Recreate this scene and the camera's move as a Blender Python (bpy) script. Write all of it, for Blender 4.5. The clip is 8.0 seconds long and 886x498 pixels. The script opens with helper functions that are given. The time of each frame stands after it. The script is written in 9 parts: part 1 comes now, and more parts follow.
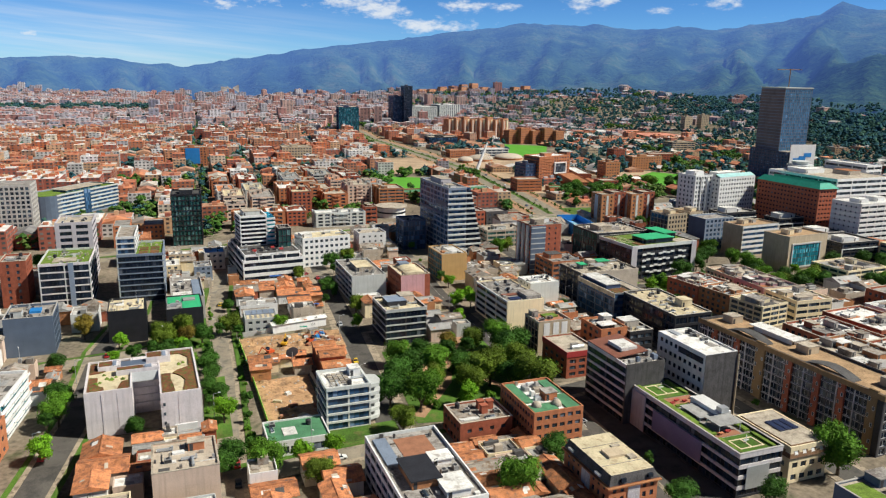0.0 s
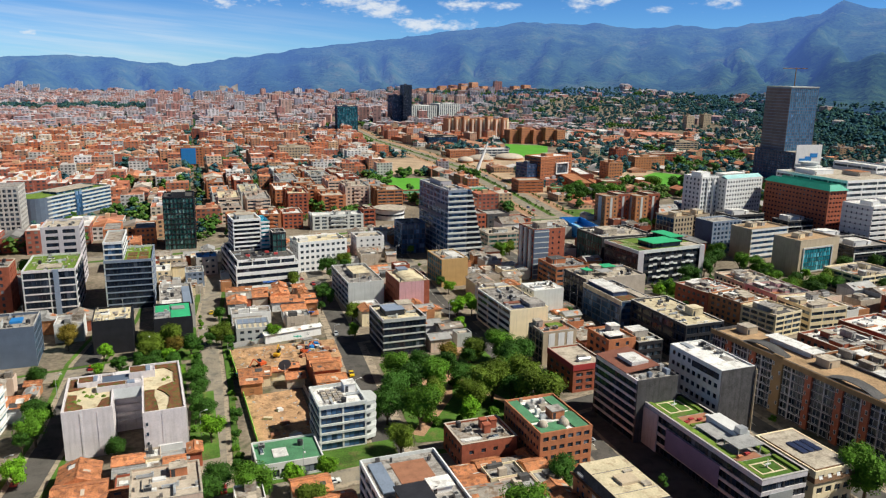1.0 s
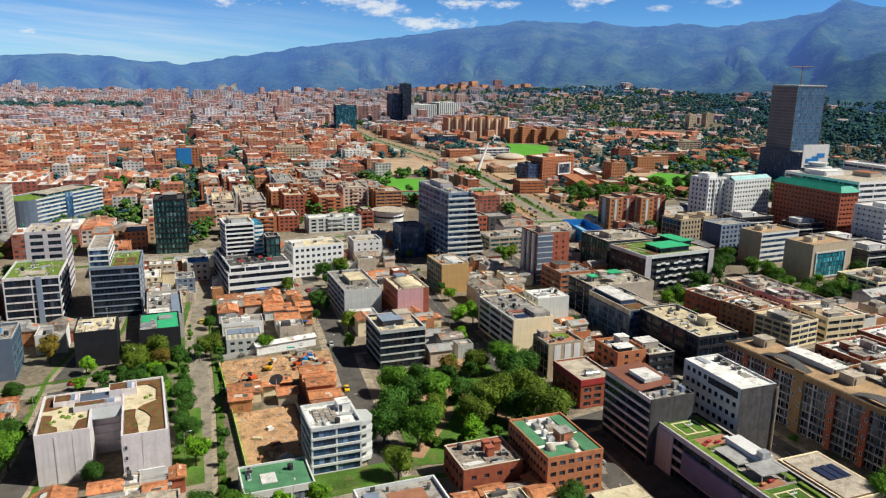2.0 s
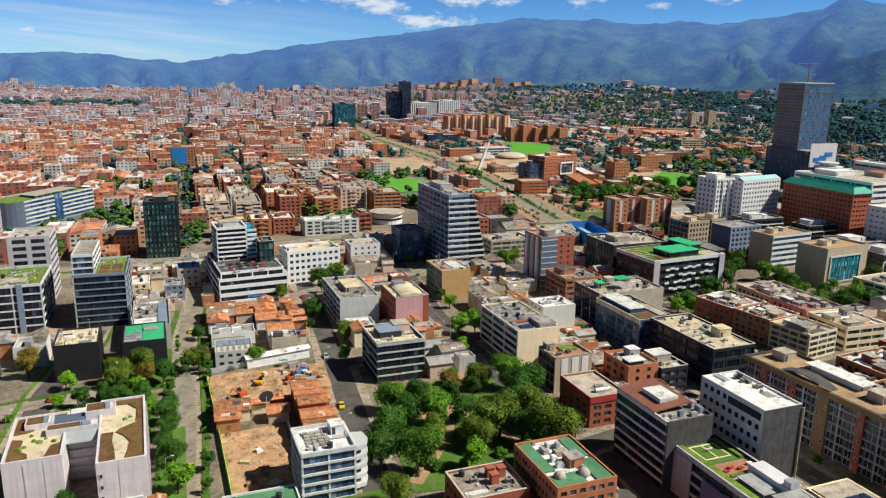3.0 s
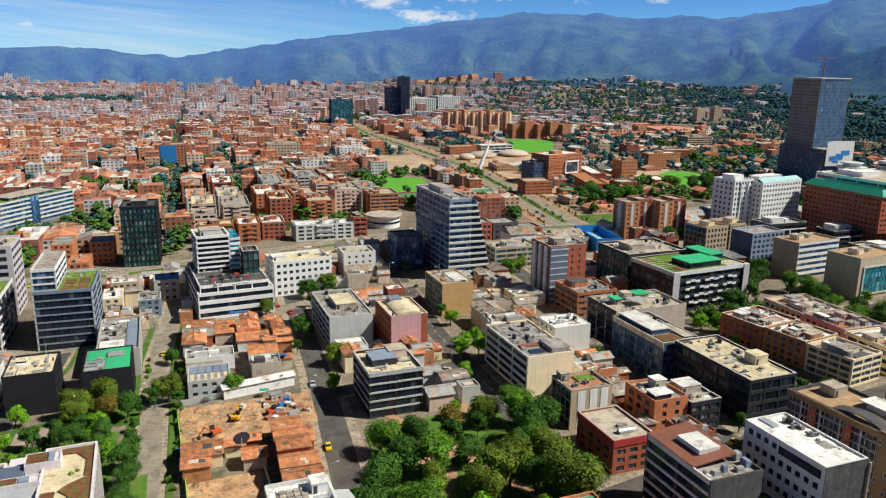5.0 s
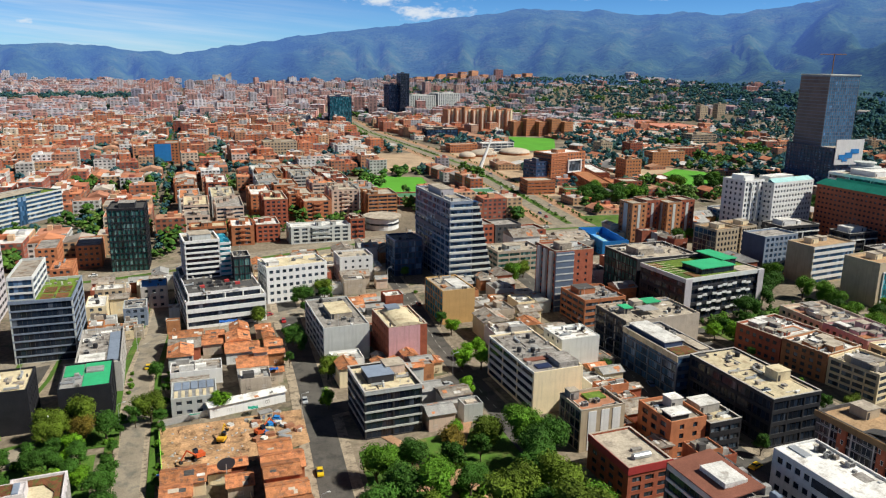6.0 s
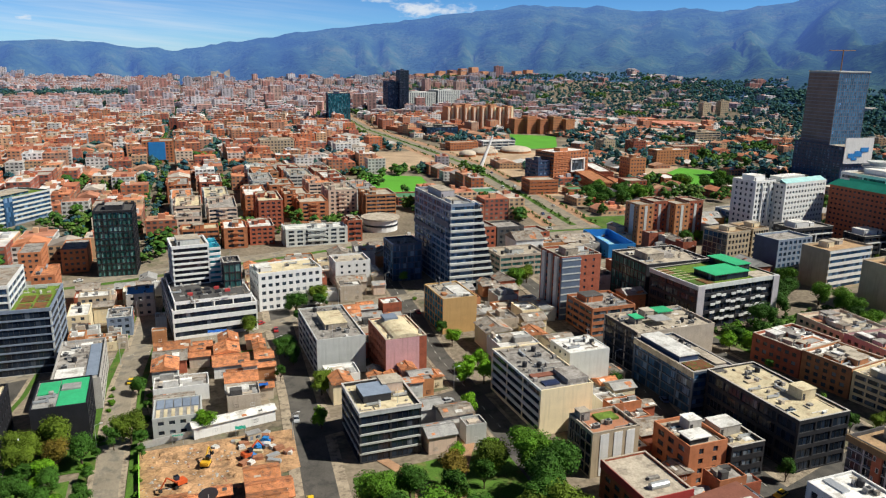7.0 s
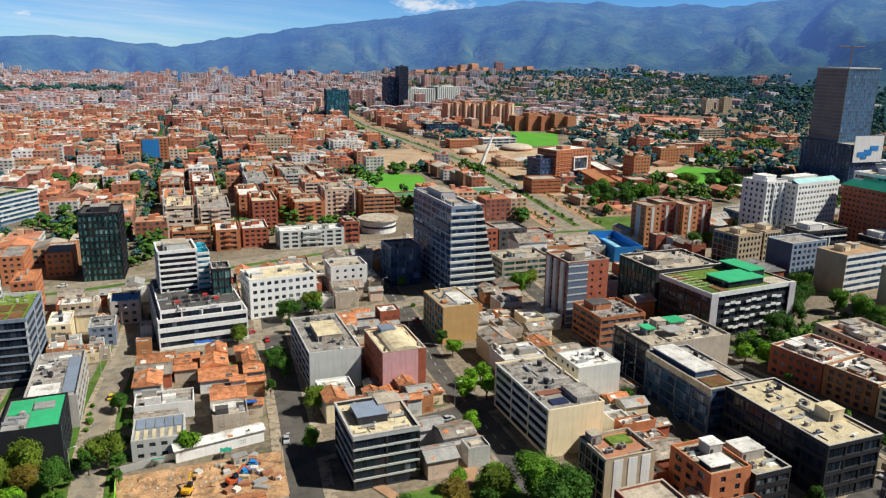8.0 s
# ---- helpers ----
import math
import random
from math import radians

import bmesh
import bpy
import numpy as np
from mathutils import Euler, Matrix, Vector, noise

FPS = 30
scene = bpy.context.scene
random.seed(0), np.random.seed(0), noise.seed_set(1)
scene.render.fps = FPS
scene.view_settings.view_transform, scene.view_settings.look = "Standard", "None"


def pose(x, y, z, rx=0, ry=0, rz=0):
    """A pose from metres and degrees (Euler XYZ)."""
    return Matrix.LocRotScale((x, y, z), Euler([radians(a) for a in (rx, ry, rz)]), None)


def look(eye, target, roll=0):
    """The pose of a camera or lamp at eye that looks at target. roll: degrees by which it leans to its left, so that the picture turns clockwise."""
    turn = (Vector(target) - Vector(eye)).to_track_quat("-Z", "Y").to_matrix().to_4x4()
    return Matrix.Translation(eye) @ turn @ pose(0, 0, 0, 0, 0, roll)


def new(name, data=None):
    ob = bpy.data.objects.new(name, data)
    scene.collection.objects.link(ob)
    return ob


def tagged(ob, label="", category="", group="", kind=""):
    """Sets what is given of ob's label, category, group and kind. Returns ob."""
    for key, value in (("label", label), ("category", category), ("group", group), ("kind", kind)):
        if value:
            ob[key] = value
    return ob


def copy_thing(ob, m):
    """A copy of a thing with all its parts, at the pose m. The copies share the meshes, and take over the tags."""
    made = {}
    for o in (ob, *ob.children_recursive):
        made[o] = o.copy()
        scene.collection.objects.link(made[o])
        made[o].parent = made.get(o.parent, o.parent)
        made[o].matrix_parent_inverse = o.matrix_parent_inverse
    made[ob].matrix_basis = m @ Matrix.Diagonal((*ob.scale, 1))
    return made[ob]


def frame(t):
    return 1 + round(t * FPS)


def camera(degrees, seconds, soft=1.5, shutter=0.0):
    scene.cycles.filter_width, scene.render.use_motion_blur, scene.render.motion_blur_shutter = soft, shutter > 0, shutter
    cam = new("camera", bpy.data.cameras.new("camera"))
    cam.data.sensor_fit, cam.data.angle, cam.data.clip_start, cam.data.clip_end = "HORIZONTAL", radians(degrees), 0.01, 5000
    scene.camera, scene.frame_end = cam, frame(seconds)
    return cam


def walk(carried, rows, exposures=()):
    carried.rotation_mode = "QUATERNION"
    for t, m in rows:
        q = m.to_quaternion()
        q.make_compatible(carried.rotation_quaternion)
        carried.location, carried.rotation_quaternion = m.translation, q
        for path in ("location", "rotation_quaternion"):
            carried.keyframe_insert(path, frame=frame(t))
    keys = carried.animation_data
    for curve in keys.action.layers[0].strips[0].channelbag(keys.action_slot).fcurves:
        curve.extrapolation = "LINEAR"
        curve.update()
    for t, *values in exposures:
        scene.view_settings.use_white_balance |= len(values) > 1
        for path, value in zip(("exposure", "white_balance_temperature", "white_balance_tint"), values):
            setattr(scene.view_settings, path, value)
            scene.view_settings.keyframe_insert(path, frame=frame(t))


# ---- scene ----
cam = camera(61.5, 8.0, soft=1.2)
METRES, EYE, TILT, LEAN, TURN = 121.0, 108.0, 6.4, 0.0, -25.1
ROWS = [
    (0.0, 0.0, 0.0, 0.0, 0.32, -19.57, -0.91),
    (0.5, -0.0007, 0.0546, -0.0063, 0.31, -19.61, -0.91),
    (1.0, -0.0016, 0.1114, -0.0135, 0.29, -19.64, -0.9),
    (1.5, -0.0023, 0.1695, -0.0207, 0.28, -19.68, -0.9),
    (3.0, -0.0045, 0.354, -0.043, 0.24, -19.89, -0.82),
    (3.5, -0.0056, 0.4168, -0.0506, 0.22, -19.98, -0.82),
    (4.0, -0.0066, 0.4803, -0.0586, 0.21, -20.06, -0.81),
    (4.5, -0.0077, 0.5443, -0.0669, 0.2, -20.15, -0.82),
    (6.0, -0.0103, 0.7384, -0.0916, 0.18, -20.49, -0.81),
    (6.5, -0.0113, 0.8026, -0.1008, 0.17, -20.6, -0.81),
    (7.0, -0.0126, 0.8663, -0.1083, 0.16, -20.73, -0.82),
    (7.5, -0.0136, 0.9293, -0.1168, 0.15, -20.87, -0.84),
    (8.0, -0.0149, 0.992, -0.125, 0.14, -21.01, -0.87),
]
walk(cam, [(t, pose(0, 0, EYE, TILT, LEAN, TURN) @ pose(METRES * x, METRES * y, METRES * z, 90 + pitch, roll, yaw)) for t, x, y, z, yaw, pitch, roll in ROWS], exposures=[(0.0, 0.29), (8.0, 0.29)])

# ---- light ----
SUN = Vector((0.585, -0.365, 0.725)).normalized()
world = bpy.data.worlds.new("sky")
scene.world = world
world.use_nodes = True
wt = world.node_tree
wt.nodes.clear()
w_out = wt.nodes.new("ShaderNodeOutputWorld")
w_bg = wt.nodes.new("ShaderNodeBackground")
w_sky = wt.nodes.new("ShaderNodeTexSky")
w_sky.sky_type = "NISHITA"
w_sky.sun_disc = False
w_sky.sun_elevation = math.asin(SUN.z)
w_sky.sun_rotation = math.atan2(SUN.x, SUN.y)
w_sky.altitude = 2600
w_sky.air_density, w_sky.dust_density, w_sky.ozone_density = 1.0, 0.5, 2.0
w_co = wt.nodes.new("ShaderNodeTexCoord")
w_map = wt.nodes.new("ShaderNodeMapping")
w_map.inputs["Scale"].default_value = (2.6, 2.6, 12.0)
w_map.inputs["Location"].default_value = (0.35, 0.1, 0.2)
w_no = wt.nodes.new("ShaderNodeTexNoise")
w_no.inputs["Scale"].default_value = 2.3
w_no.inputs["Detail"].default_value = 9
w_no.inputs["Roughness"].default_value = 0.58
w_ramp = wt.nodes.new("ShaderNodeMapRange")
w_ramp.inputs["From Min"].default_value, w_ramp.inputs["From Max"].default_value = 0.565, 0.69
w_mix = wt.nodes.new("ShaderNodeMix")
w_mix.data_type = "RGBA"
w_mix.inputs["B"].default_value = (18.0, 19.0, 20.0, 1)
wt.links.new(w_co.outputs["Generated"], w_map.inputs["Vector"])
wt.links.new(w_map.outputs["Vector"], w_no.inputs["Vector"])
wt.links.new(w_no.outputs["Fac"], w_ramp.inputs["Value"])


def w_math(op, a, b=None, c=None):
    """A sum of the sky's cloud mask."""
    nd = wt.nodes.new("ShaderNodeMath")
    nd.operation = op
    for i, v in enumerate((a, b, c)):
        if v is None:
            continue
        if isinstance(v, (int, float)):
            nd.inputs[i].default_value = v
        else:
            wt.links.new(v, nd.inputs[i])
    return nd.outputs[0]


def w_range(v, a, b, c=0.0, d=1.0):
    nd = wt.nodes.new("ShaderNodeMapRange")
    nd.interpolation_type = "SMOOTHSTEP"
    for k, q in (("From Min", a), ("From Max", b), ("To Min", c), ("To Max", d)):
        nd.inputs[k].default_value = q
    wt.links.new(v, nd.inputs["Value"])
    return nd.outputs[0]


def w_noise(u, v, su, sv, detail):
    cm, nd = wt.nodes.new("ShaderNodeCombineXYZ"), wt.nodes.new("ShaderNodeTexNoise")
    wt.links.new(w_math("MULTIPLY", u, su), cm.inputs[0])
    wt.links.new(w_math("MULTIPLY", v, sv), cm.inputs[1])
    wt.links.new(cm.outputs[0], nd.inputs["Vector"])
    nd.inputs["Scale"].default_value, nd.inputs["Detail"].default_value, nd.inputs["Roughness"].default_value = 1.0, detail, 0.6
    return nd.outputs["Fac"]


w_s = wt.nodes.new("ShaderNodeSeparateXYZ")
wt.links.new(w_co.outputs["Generated"], w_s.inputs[0])
w_az = w_math("DEGREES", w_math("ARCTAN2", w_s.outputs["X"], w_s.outputs["Y"]))
w_el = w_math("DEGREES", w_math("ARCSINE", w_s.outputs["Z"]))
CLOUDS = ((18.2, 5.1, 3.6, 0.95), (20.7, 4.4, 1.5, 0.6), (22.8, 3.4, 1.3, 0.5), (25.2, 3.5, 2.4, 0.5), (26.4, 4.9, 1.9, 0.55), (9.1, 4.6, 1.4, 0.5), (12.0, 5.1, 1.2, 0.4), (34.9, 5.1, 1.4, 0.6), (36.9, 5.4, 1.0, 0.4), (44.7, 5.2, 1.4, 0.55), (40.5, 4.7, 1.1, 0.3), (-3.3, 2.2, 0.9, 0.35), (29.5, 4.9, 1.2, 0.3))
w_sum = None
for ca_, ce_, wa_, we_ in CLOUDS:      # low fair-weather clouds along the ridge
    q1 = w_math("POWER", w_math("ABSOLUTE", w_math("DIVIDE", w_math("SUBTRACT", w_az, ca_), wa_)), 2.0)
    q2 = w_math("POWER", w_math("ABSOLUTE", w_math("DIVIDE", w_math("SUBTRACT", w_el, ce_), we_)), 2.0)
    g_ = w_math("EXPONENT", w_math("MULTIPLY", w_math("ADD", q1, q2), -1.0))
    w_sum = g_ if w_sum is None else w_math("ADD", w_sum, g_)
w_puff = w_range(w_math("ADD", w_math("MULTIPLY", w_sum, 0.62), w_math("MULTIPLY", w_noise(w_az, w_el, 1.05, 2.3, 9), 1.7)), 1.08, 1.75, 0.0, 0.85)
w_tilt = w_math("ADD", w_el, w_math("MULTIPLY", w_az, 0.085))
w_veil = w_math("MULTIPLY", w_range(w_noise(w_az, w_tilt, 0.05, 1.1, 4), 0.36, 0.70, 0.10, 0.45), w_math("MULTIPLY", w_range(w_az, 26.0, 2.0), w_range(w_el, 5.5, 2.6)))
w_high = w_math("MULTIPLY", w_ramp.outputs[0], w_range(w_el, 7.0, 12.0))
w_fac = w_math("MAXIMUM", w_math("MAXIMUM", w_puff, w_veil), w_high)
wt.links.new(w_fac, w_mix.inputs["Factor"])
w_hs = wt.nodes.new("ShaderNodeHueSaturation")
w_hs.inputs["Saturation"].default_value = 1.2
w_hs.inputs["Value"].default_value = 1.14
w_tint = wt.nodes.new("ShaderNodeMix")
w_tint.data_type, w_tint.blend_type = "RGBA", "MULTIPLY"
w_tint.inputs["Factor"].default_value = 1.0
w_tint.inputs["B"].default_value = (0.54, 0.94, 1.46, 1)
wt.links.new(w_sky.outputs["Color"], w_hs.inputs["Color"])
wt.links.new(w_hs.outputs["Color"], w_tint.inputs["A"])
w_sep, w_gr, w_hz = w_s, wt.nodes.new("ShaderNodeMapRange"), wt.nodes.new("ShaderNodeVectorMath")   # brighter towards the horizon
w_gr.inputs["From Min"].default_value, w_gr.inputs["From Max"].default_value = 0.0, 0.45
w_gr.inputs["To Min"].default_value, w_gr.inputs["To Max"].default_value = 1.75, 0.22
w_hz.operation = "SCALE"
wt.links.new(w_sep.outputs["Z"], w_gr.inputs["Value"])
wt.links.new(w_tint.outputs["Result"], w_hz.inputs[0])
wt.links.new(w_gr.outputs[0], w_hz.inputs["Scale"])
wt.links.new(w_hz.outputs[0], w_mix.inputs["A"])
wt.links.new(w_mix.outputs["Result"], w_bg.inputs["Color"])
wt.links.new(w_bg.outputs["Background"], w_out.inputs["Surface"])
w_bg.inputs["Strength"].default_value = 0.0365
sun_data = bpy.data.lights.new("sun", "SUN")
sun_data.energy, sun_data.angle, sun_data.color = 5.2, radians(0.53), (1.0, 0.975, 0.86)
sun = new("sun", sun_data)
sun.matrix_world = look(SUN * 500, (0, 0, 0))

# ---- materials ----
MATS = {}


def mat(name, rgb, rough=0.8, var=0.22, scale=0.25, fine=2.5, bump=0.15, metal=0.0, rand=0.12, spec=0.3, stretch=(1, 1, 1), stain=0.0, alt=None, share=0.5):
    """Base colour with broad and fine variation at real size, optional downward streaks, fine relief."""
    m = bpy.data.materials.new(name)
    m.use_nodes = True
    n, l = m.node_tree.nodes, m.node_tree.links
    b = n["Principled BSDF"]
    b.inputs["Roughness"].default_value, b.inputs["Metallic"].default_value = rough, metal
    b.inputs["Specular IOR Level"].default_value = spec
    co = n.new("ShaderNodeTexCoord")
    mp = n.new("ShaderNodeMapping")
    mp.inputs["Scale"].default_value = stretch
    l.new(co.outputs["Object"], mp.inputs["Vector"])
    vals = []
    for s, d in ((scale, 4), (fine, 6)):
        t = n.new("ShaderNodeTexNoise")
        t.inputs["Scale"].default_value, t.inputs["Detail"].default_value = s, d
        l.new(mp.outputs["Vector"], t.inputs["Vector"])
        vals.append(t)
    add = n.new("ShaderNodeMath")
    add.operation = "ADD"
    l.new(vals[0].outputs["Fac"], add.inputs[0])
    l.new(vals[1].outputs["Fac"], add.inputs[1])
    oi = n.new("ShaderNodeObjectInfo")
    rr = n.new("ShaderNodeMapRange")
    rr.inputs["To Min"].default_value, rr.inputs["To Max"].default_value = -rand, rand
    l.new(oi.outputs["Random"], rr.inputs["Value"])
    mr = n.new("ShaderNodeMapRange")
    mr.inputs["From Min"].default_value, mr.inputs["From Max"].default_value = 0.6, 1.4
    mr.inputs["To Min"].default_value, mr.inputs["To Max"].default_value = 1 - 1.6 * var, 1 + 1.1 * var
    mr.clamp = False
    l.new(add.outputs[0], mr.inputs["Value"])
    sm = n.new("ShaderNodeMath")
    sm.operation = "ADD"
    l.new(mr.outputs[0], sm.inputs[0])
    l.new(rr.outputs[0], sm.inputs[1])
    last = sm.outputs[0]
    if stain:
        st = n.new("ShaderNodeTexNoise")
        sp = n.new("ShaderNodeMapping")
        sp.inputs["Scale"].default_value = (1.1, 1.1, 0.07)
        st.inputs["Scale"].default_value, st.inputs["Detail"].default_value = 1.0, 5
        l.new(co.outputs["Object"], sp.inputs["Vector"])
        l.new(sp.outputs["Vector"], st.inputs["Vector"])
        sr = n.new("ShaderNodeMapRange")
        sr.inputs["From Min"].default_value, sr.inputs["From Max"].default_value = 0.5, 0.75
        sr.inputs["To Min"].default_value, sr.inputs["To Max"].default_value = 1.0, 1.0 - stain
        l.new(st.outputs["Fac"], sr.inputs["Value"])
        mu = n.new("ShaderNodeMath")
        mu.operation = "MULTIPLY"
        l.new(last, mu.inputs[0])
        l.new(sr.outputs[0], mu.inputs[1])
        last = mu.outputs[0]
    sc = n.new("ShaderNodeVectorMath")
    sc.operation = "SCALE"
    sc.inputs[0].default_value = tuple(c * 0.86 for c in rgb)
    l.new(last, sc.inputs["Scale"])
    if alt:      # patches of a second colour: weeds, dirt, older tiles
        pn, pr, px = n.new("ShaderNodeTexNoise"), n.new("ShaderNodeMapRange"), n.new("ShaderNodeMix")
        pn.inputs["Scale"].default_value, pn.inputs["Detail"].default_value, pn.inputs["Roughness"].default_value = scale * 1.7, 7, 0.62
        pr.inputs["From Min"].default_value, pr.inputs["From Max"].default_value = 0.62 - 0.25 * share, 0.74 - 0.25 * share
        px.data_type = "RGBA"
        px.inputs["A"].default_value, px.inputs["B"].default_value = (*[c * 0.86 for c in rgb], 1), (*[c * 0.86 for c in alt], 1)
        l.new(mp.outputs["Vector"], pn.inputs["Vector"])
        l.new(pn.outputs["Fac"], pr.inputs["Value"])
        l.new(pr.outputs[0], px.inputs["Factor"])
        l.new(px.outputs["Result"], sc.inputs[0])
    l.new(sc.outputs[0], b.inputs["Base Color"])
    if bump:
        bp = n.new("ShaderNodeBump")
        bp.inputs["Strength"].default_value, bp.inputs["Distance"].default_value = bump, 0.15
        l.new(vals[1].outputs["Fac"], bp.inputs["Height"])
        l.new(bp.outputs["Normal"], b.inputs["Normal"])
    MATS[name] = m
    return m


def ramp_mat(name, colours, rough=0.85, var=0.2, scale=0.12, spec=0.2, noise_pick=False):
    """One of several colours for each joined piece, with variation."""
    m = bpy.data.materials.new(name)
    m.use_nodes = True
    n, l = m.node_tree.nodes, m.node_tree.links
    b = n["Principled BSDF"]
    b.inputs["Roughness"].default_value = rough
    b.inputs["Specular IOR Level"].default_value = spec
    g = n.new("ShaderNodeNewGeometry")
    cr = n.new("ShaderNodeValToRGB")
    cr.color_ramp.interpolation = "CONSTANT"
    while len(cr.color_ramp.elements) < len(colours):
        cr.color_ramp.elements.new(0.5)
    for i, c in enumerate(colours):
        cr.color_ramp.elements[i].position = i / len(colours)
        cr.color_ramp.elements[i].color = (*c, 1)
    l.new(g.outputs["Random Per Island"], cr.inputs["Fac"])
    co = n.new("ShaderNodeTexCoord")
    t = n.new("ShaderNodeTexNoise")
    t.inputs["Scale"].default_value, t.inputs["Detail"].default_value = scale, 6
    l.new(co.outputs["Object"], t.inputs["Vector"])
    mr = n.new("ShaderNodeMapRange")
    mr.inputs["From Min"].default_value, mr.inputs["From Max"].default_value = 0.3, 0.7
    mr.inputs["To Min"].default_value, mr.inputs["To Max"].default_value = 1 - var, 1 + var
    l.new(t.outputs["Fac"], mr.inputs["Value"])
    sc = n.new("ShaderNodeVectorMath")
    sc.operation = "SCALE"
    l.new(cr.outputs["Color"], sc.inputs[0])
    l.new(mr.outputs[0], sc.inputs["Scale"])
    l.new(sc.outputs[0], b.inputs["Base Color"])
    MATS[name] = m
    return m


def glass_mat(name, rgb, rough=0.12, spread=1.6, curtain=0.15):
    """Coated window glass: dark, glossy, each pane a little different, some with blinds behind."""
    m = bpy.data.materials.new(name)
    m.use_nodes = True
    n, l = m.node_tree.nodes, m.node_tree.links
    b = n["Principled BSDF"]
    b.inputs["Roughness"].default_value = rough
    b.inputs["Specular IOR Level"].default_value = 0.4
    oi = n.new("ShaderNodeObjectInfo")
    co = n.new("ShaderNodeTexCoord")
    wn = n.new("ShaderNodeTexWhiteNoise")
    sn = n.new("ShaderNodeVectorMath")
    sn.operation = "SNAP"
    sn.inputs[1].default_value = (1.5, 1.5, 3.1)
    l.new(co.outputs["Object"], sn.inputs[0])
    ad = n.new("ShaderNodeVectorMath")
    l.new(sn.outputs[0], ad.inputs[0])
    l.new(oi.outputs["Random"], ad.inputs[1])
    l.new(ad.outputs[0], wn.inputs["Vector"])
    cr = n.new("ShaderNodeValToRGB")
    e = cr.color_ramp.elements
    e[0].position, e[0].color = 0.0, (*[c * 0.45 for c in rgb], 1)
    e[1].position, e[1].color = 1 - curtain, (*[c * spread for c in rgb], 1)
    x = e.new(1 - curtain + 0.03)
    x.color = (*[0.10 + c * 2 for c in rgb], 1)
    l.new(wn.outputs["Value"], cr.inputs["Fac"])
    l.new(cr.outputs["Color"], b.inputs["Base Color"])
    MATS[name] = m
    return m


mat("asphalt", (0.115, 0.105, 0.094), 0.9, 0.3, 0.12, 4, 0.1, rand=0.05, alt=(0.075, 0.07, 0.066))
mat("asphalt_light", (0.33, 0.28, 0.215), 0.92, 0.25, 0.15, 4, 0.1, rand=0.05, alt=(0.21, 0.19, 0.16))
mat("paving", (0.38, 0.31, 0.23), 0.9, 0.3, 0.3, 3, 0.1, alt=(0.20, 0.16, 0.12))
mat("brick_paving", (0.46, 0.27, 0.16), 0.9, 0.3, 0.2, 3, 0.1)
mat("road_line", (0.75, 0.72, 0.66), 0.8, 0.2)
mat("city_ground", (0.235, 0.19, 0.14), 0.95, 0.5, 0.04, 0.6, 0.1, alt=(0.10, 0.11, 0.055), share=0.3)
mat("grass", (0.085, 0.18, 0.022), 0.95, 0.4, 0.1, 2.5, 0.3, alt=(0.16, 0.17, 0.05), share=0.4)
mat("pitch_grass", (0.105, 0.36, 0.03), 0.95, 0.15, 0.05, 1.5, 0.2)
mat("dirt", (0.54, 0.32, 0.17), 0.95, 0.35, 0.18, 1.6, 0.6, alt=(0.33, 0.20, 0.115))
mat("concrete", (0.50, 0.47, 0.44), 0.85, 0.2, 0.3, 3, 0.1, stain=0.25)
mat("concrete_dark", (0.10, 0.094, 0.097), 0.85, 0.35, 0.4, 3, 0.2, stain=0.4)
mat("concrete_warm", (0.56, 0.47, 0.38), 0.85, 0.18, 0.3, 3, 0.1, stain=0.2)
mat("white", (0.82, 0.81, 0.80), 0.7, 0.09, 0.3, 3, 0.05, stain=0.15)
mat("cream", (0.88, 0.74, 0.50), 0.75, 0.1, 0.3, 3, 0.05, stain=0.15)
mat("pale_grey", (0.60, 0.615, 0.60), 0.8, 0.1, 0.3, 3, 0.05, stain=0.18)
mat("lilac_grey", (0.56, 0.52, 0.55), 0.8, 0.14, 0.3, 3, 0.05, stain=0.25)
mat("pink", (0.74, 0.42, 0.44), 0.8, 0.1, 0.3, 3, 0.05, stain=0.2)
mat("tan", (0.66, 0.41, 0.17), 0.8, 0.1, 0.3, 3, 0.05, stain=0.12)
mat("beige", (0.55, 0.44, 0.31), 0.8, 0.12, 0.3, 3, 0.08, stain=0.2)
mat("rosy_beige", (0.74, 0.56, 0.45), 0.8, 0.1, 0.3, 3, 0.08, stain=0.2)
mat("flat_orange", (0.66, 0.31, 0.17), 0.85, 0.2, 0.4, 4, 0.1)
mat("brick_red", (0.40, 0.115, 0.065), 0.85, 0.28, 0.5, 5, 0.25)
mat("brick_orange", (0.53, 0.20, 0.095), 0.85, 0.25, 0.5, 5, 0.25)
mat("brick_tan", (0.50, 0.22, 0.10), 0.85, 0.25, 0.5, 5, 0.25)
mat("red_paint", (0.42, 0.05, 0.05), 0.6, 0.15)
mat("black_wall", (0.022, 0.022, 0.028), 0.6, 0.3, 0.3, 3, 0.1)
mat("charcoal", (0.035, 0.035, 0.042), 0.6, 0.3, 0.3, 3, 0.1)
mat("blue_grey", (0.24, 0.29, 0.38), 0.6, 0.15, 0.3, 3, 0.05, stain=0.2)
mat("slate", (0.12, 0.155, 0.22), 0.5, 0.15)
mat("pale_lilac", (0.76, 0.70, 0.71), 0.8, 0.12, 0.3, 3, 0.05, stain=0.2)
mat("navy", (0.05, 0.075, 0.15), 0.45, 0.2)
mat("aluminium", (0.62, 0.64, 0.66), 0.4, 0.1, metal=0.5)
mat("frame_dark", (0.05, 0.05, 0.055), 0.5, 0.1, bump=0)
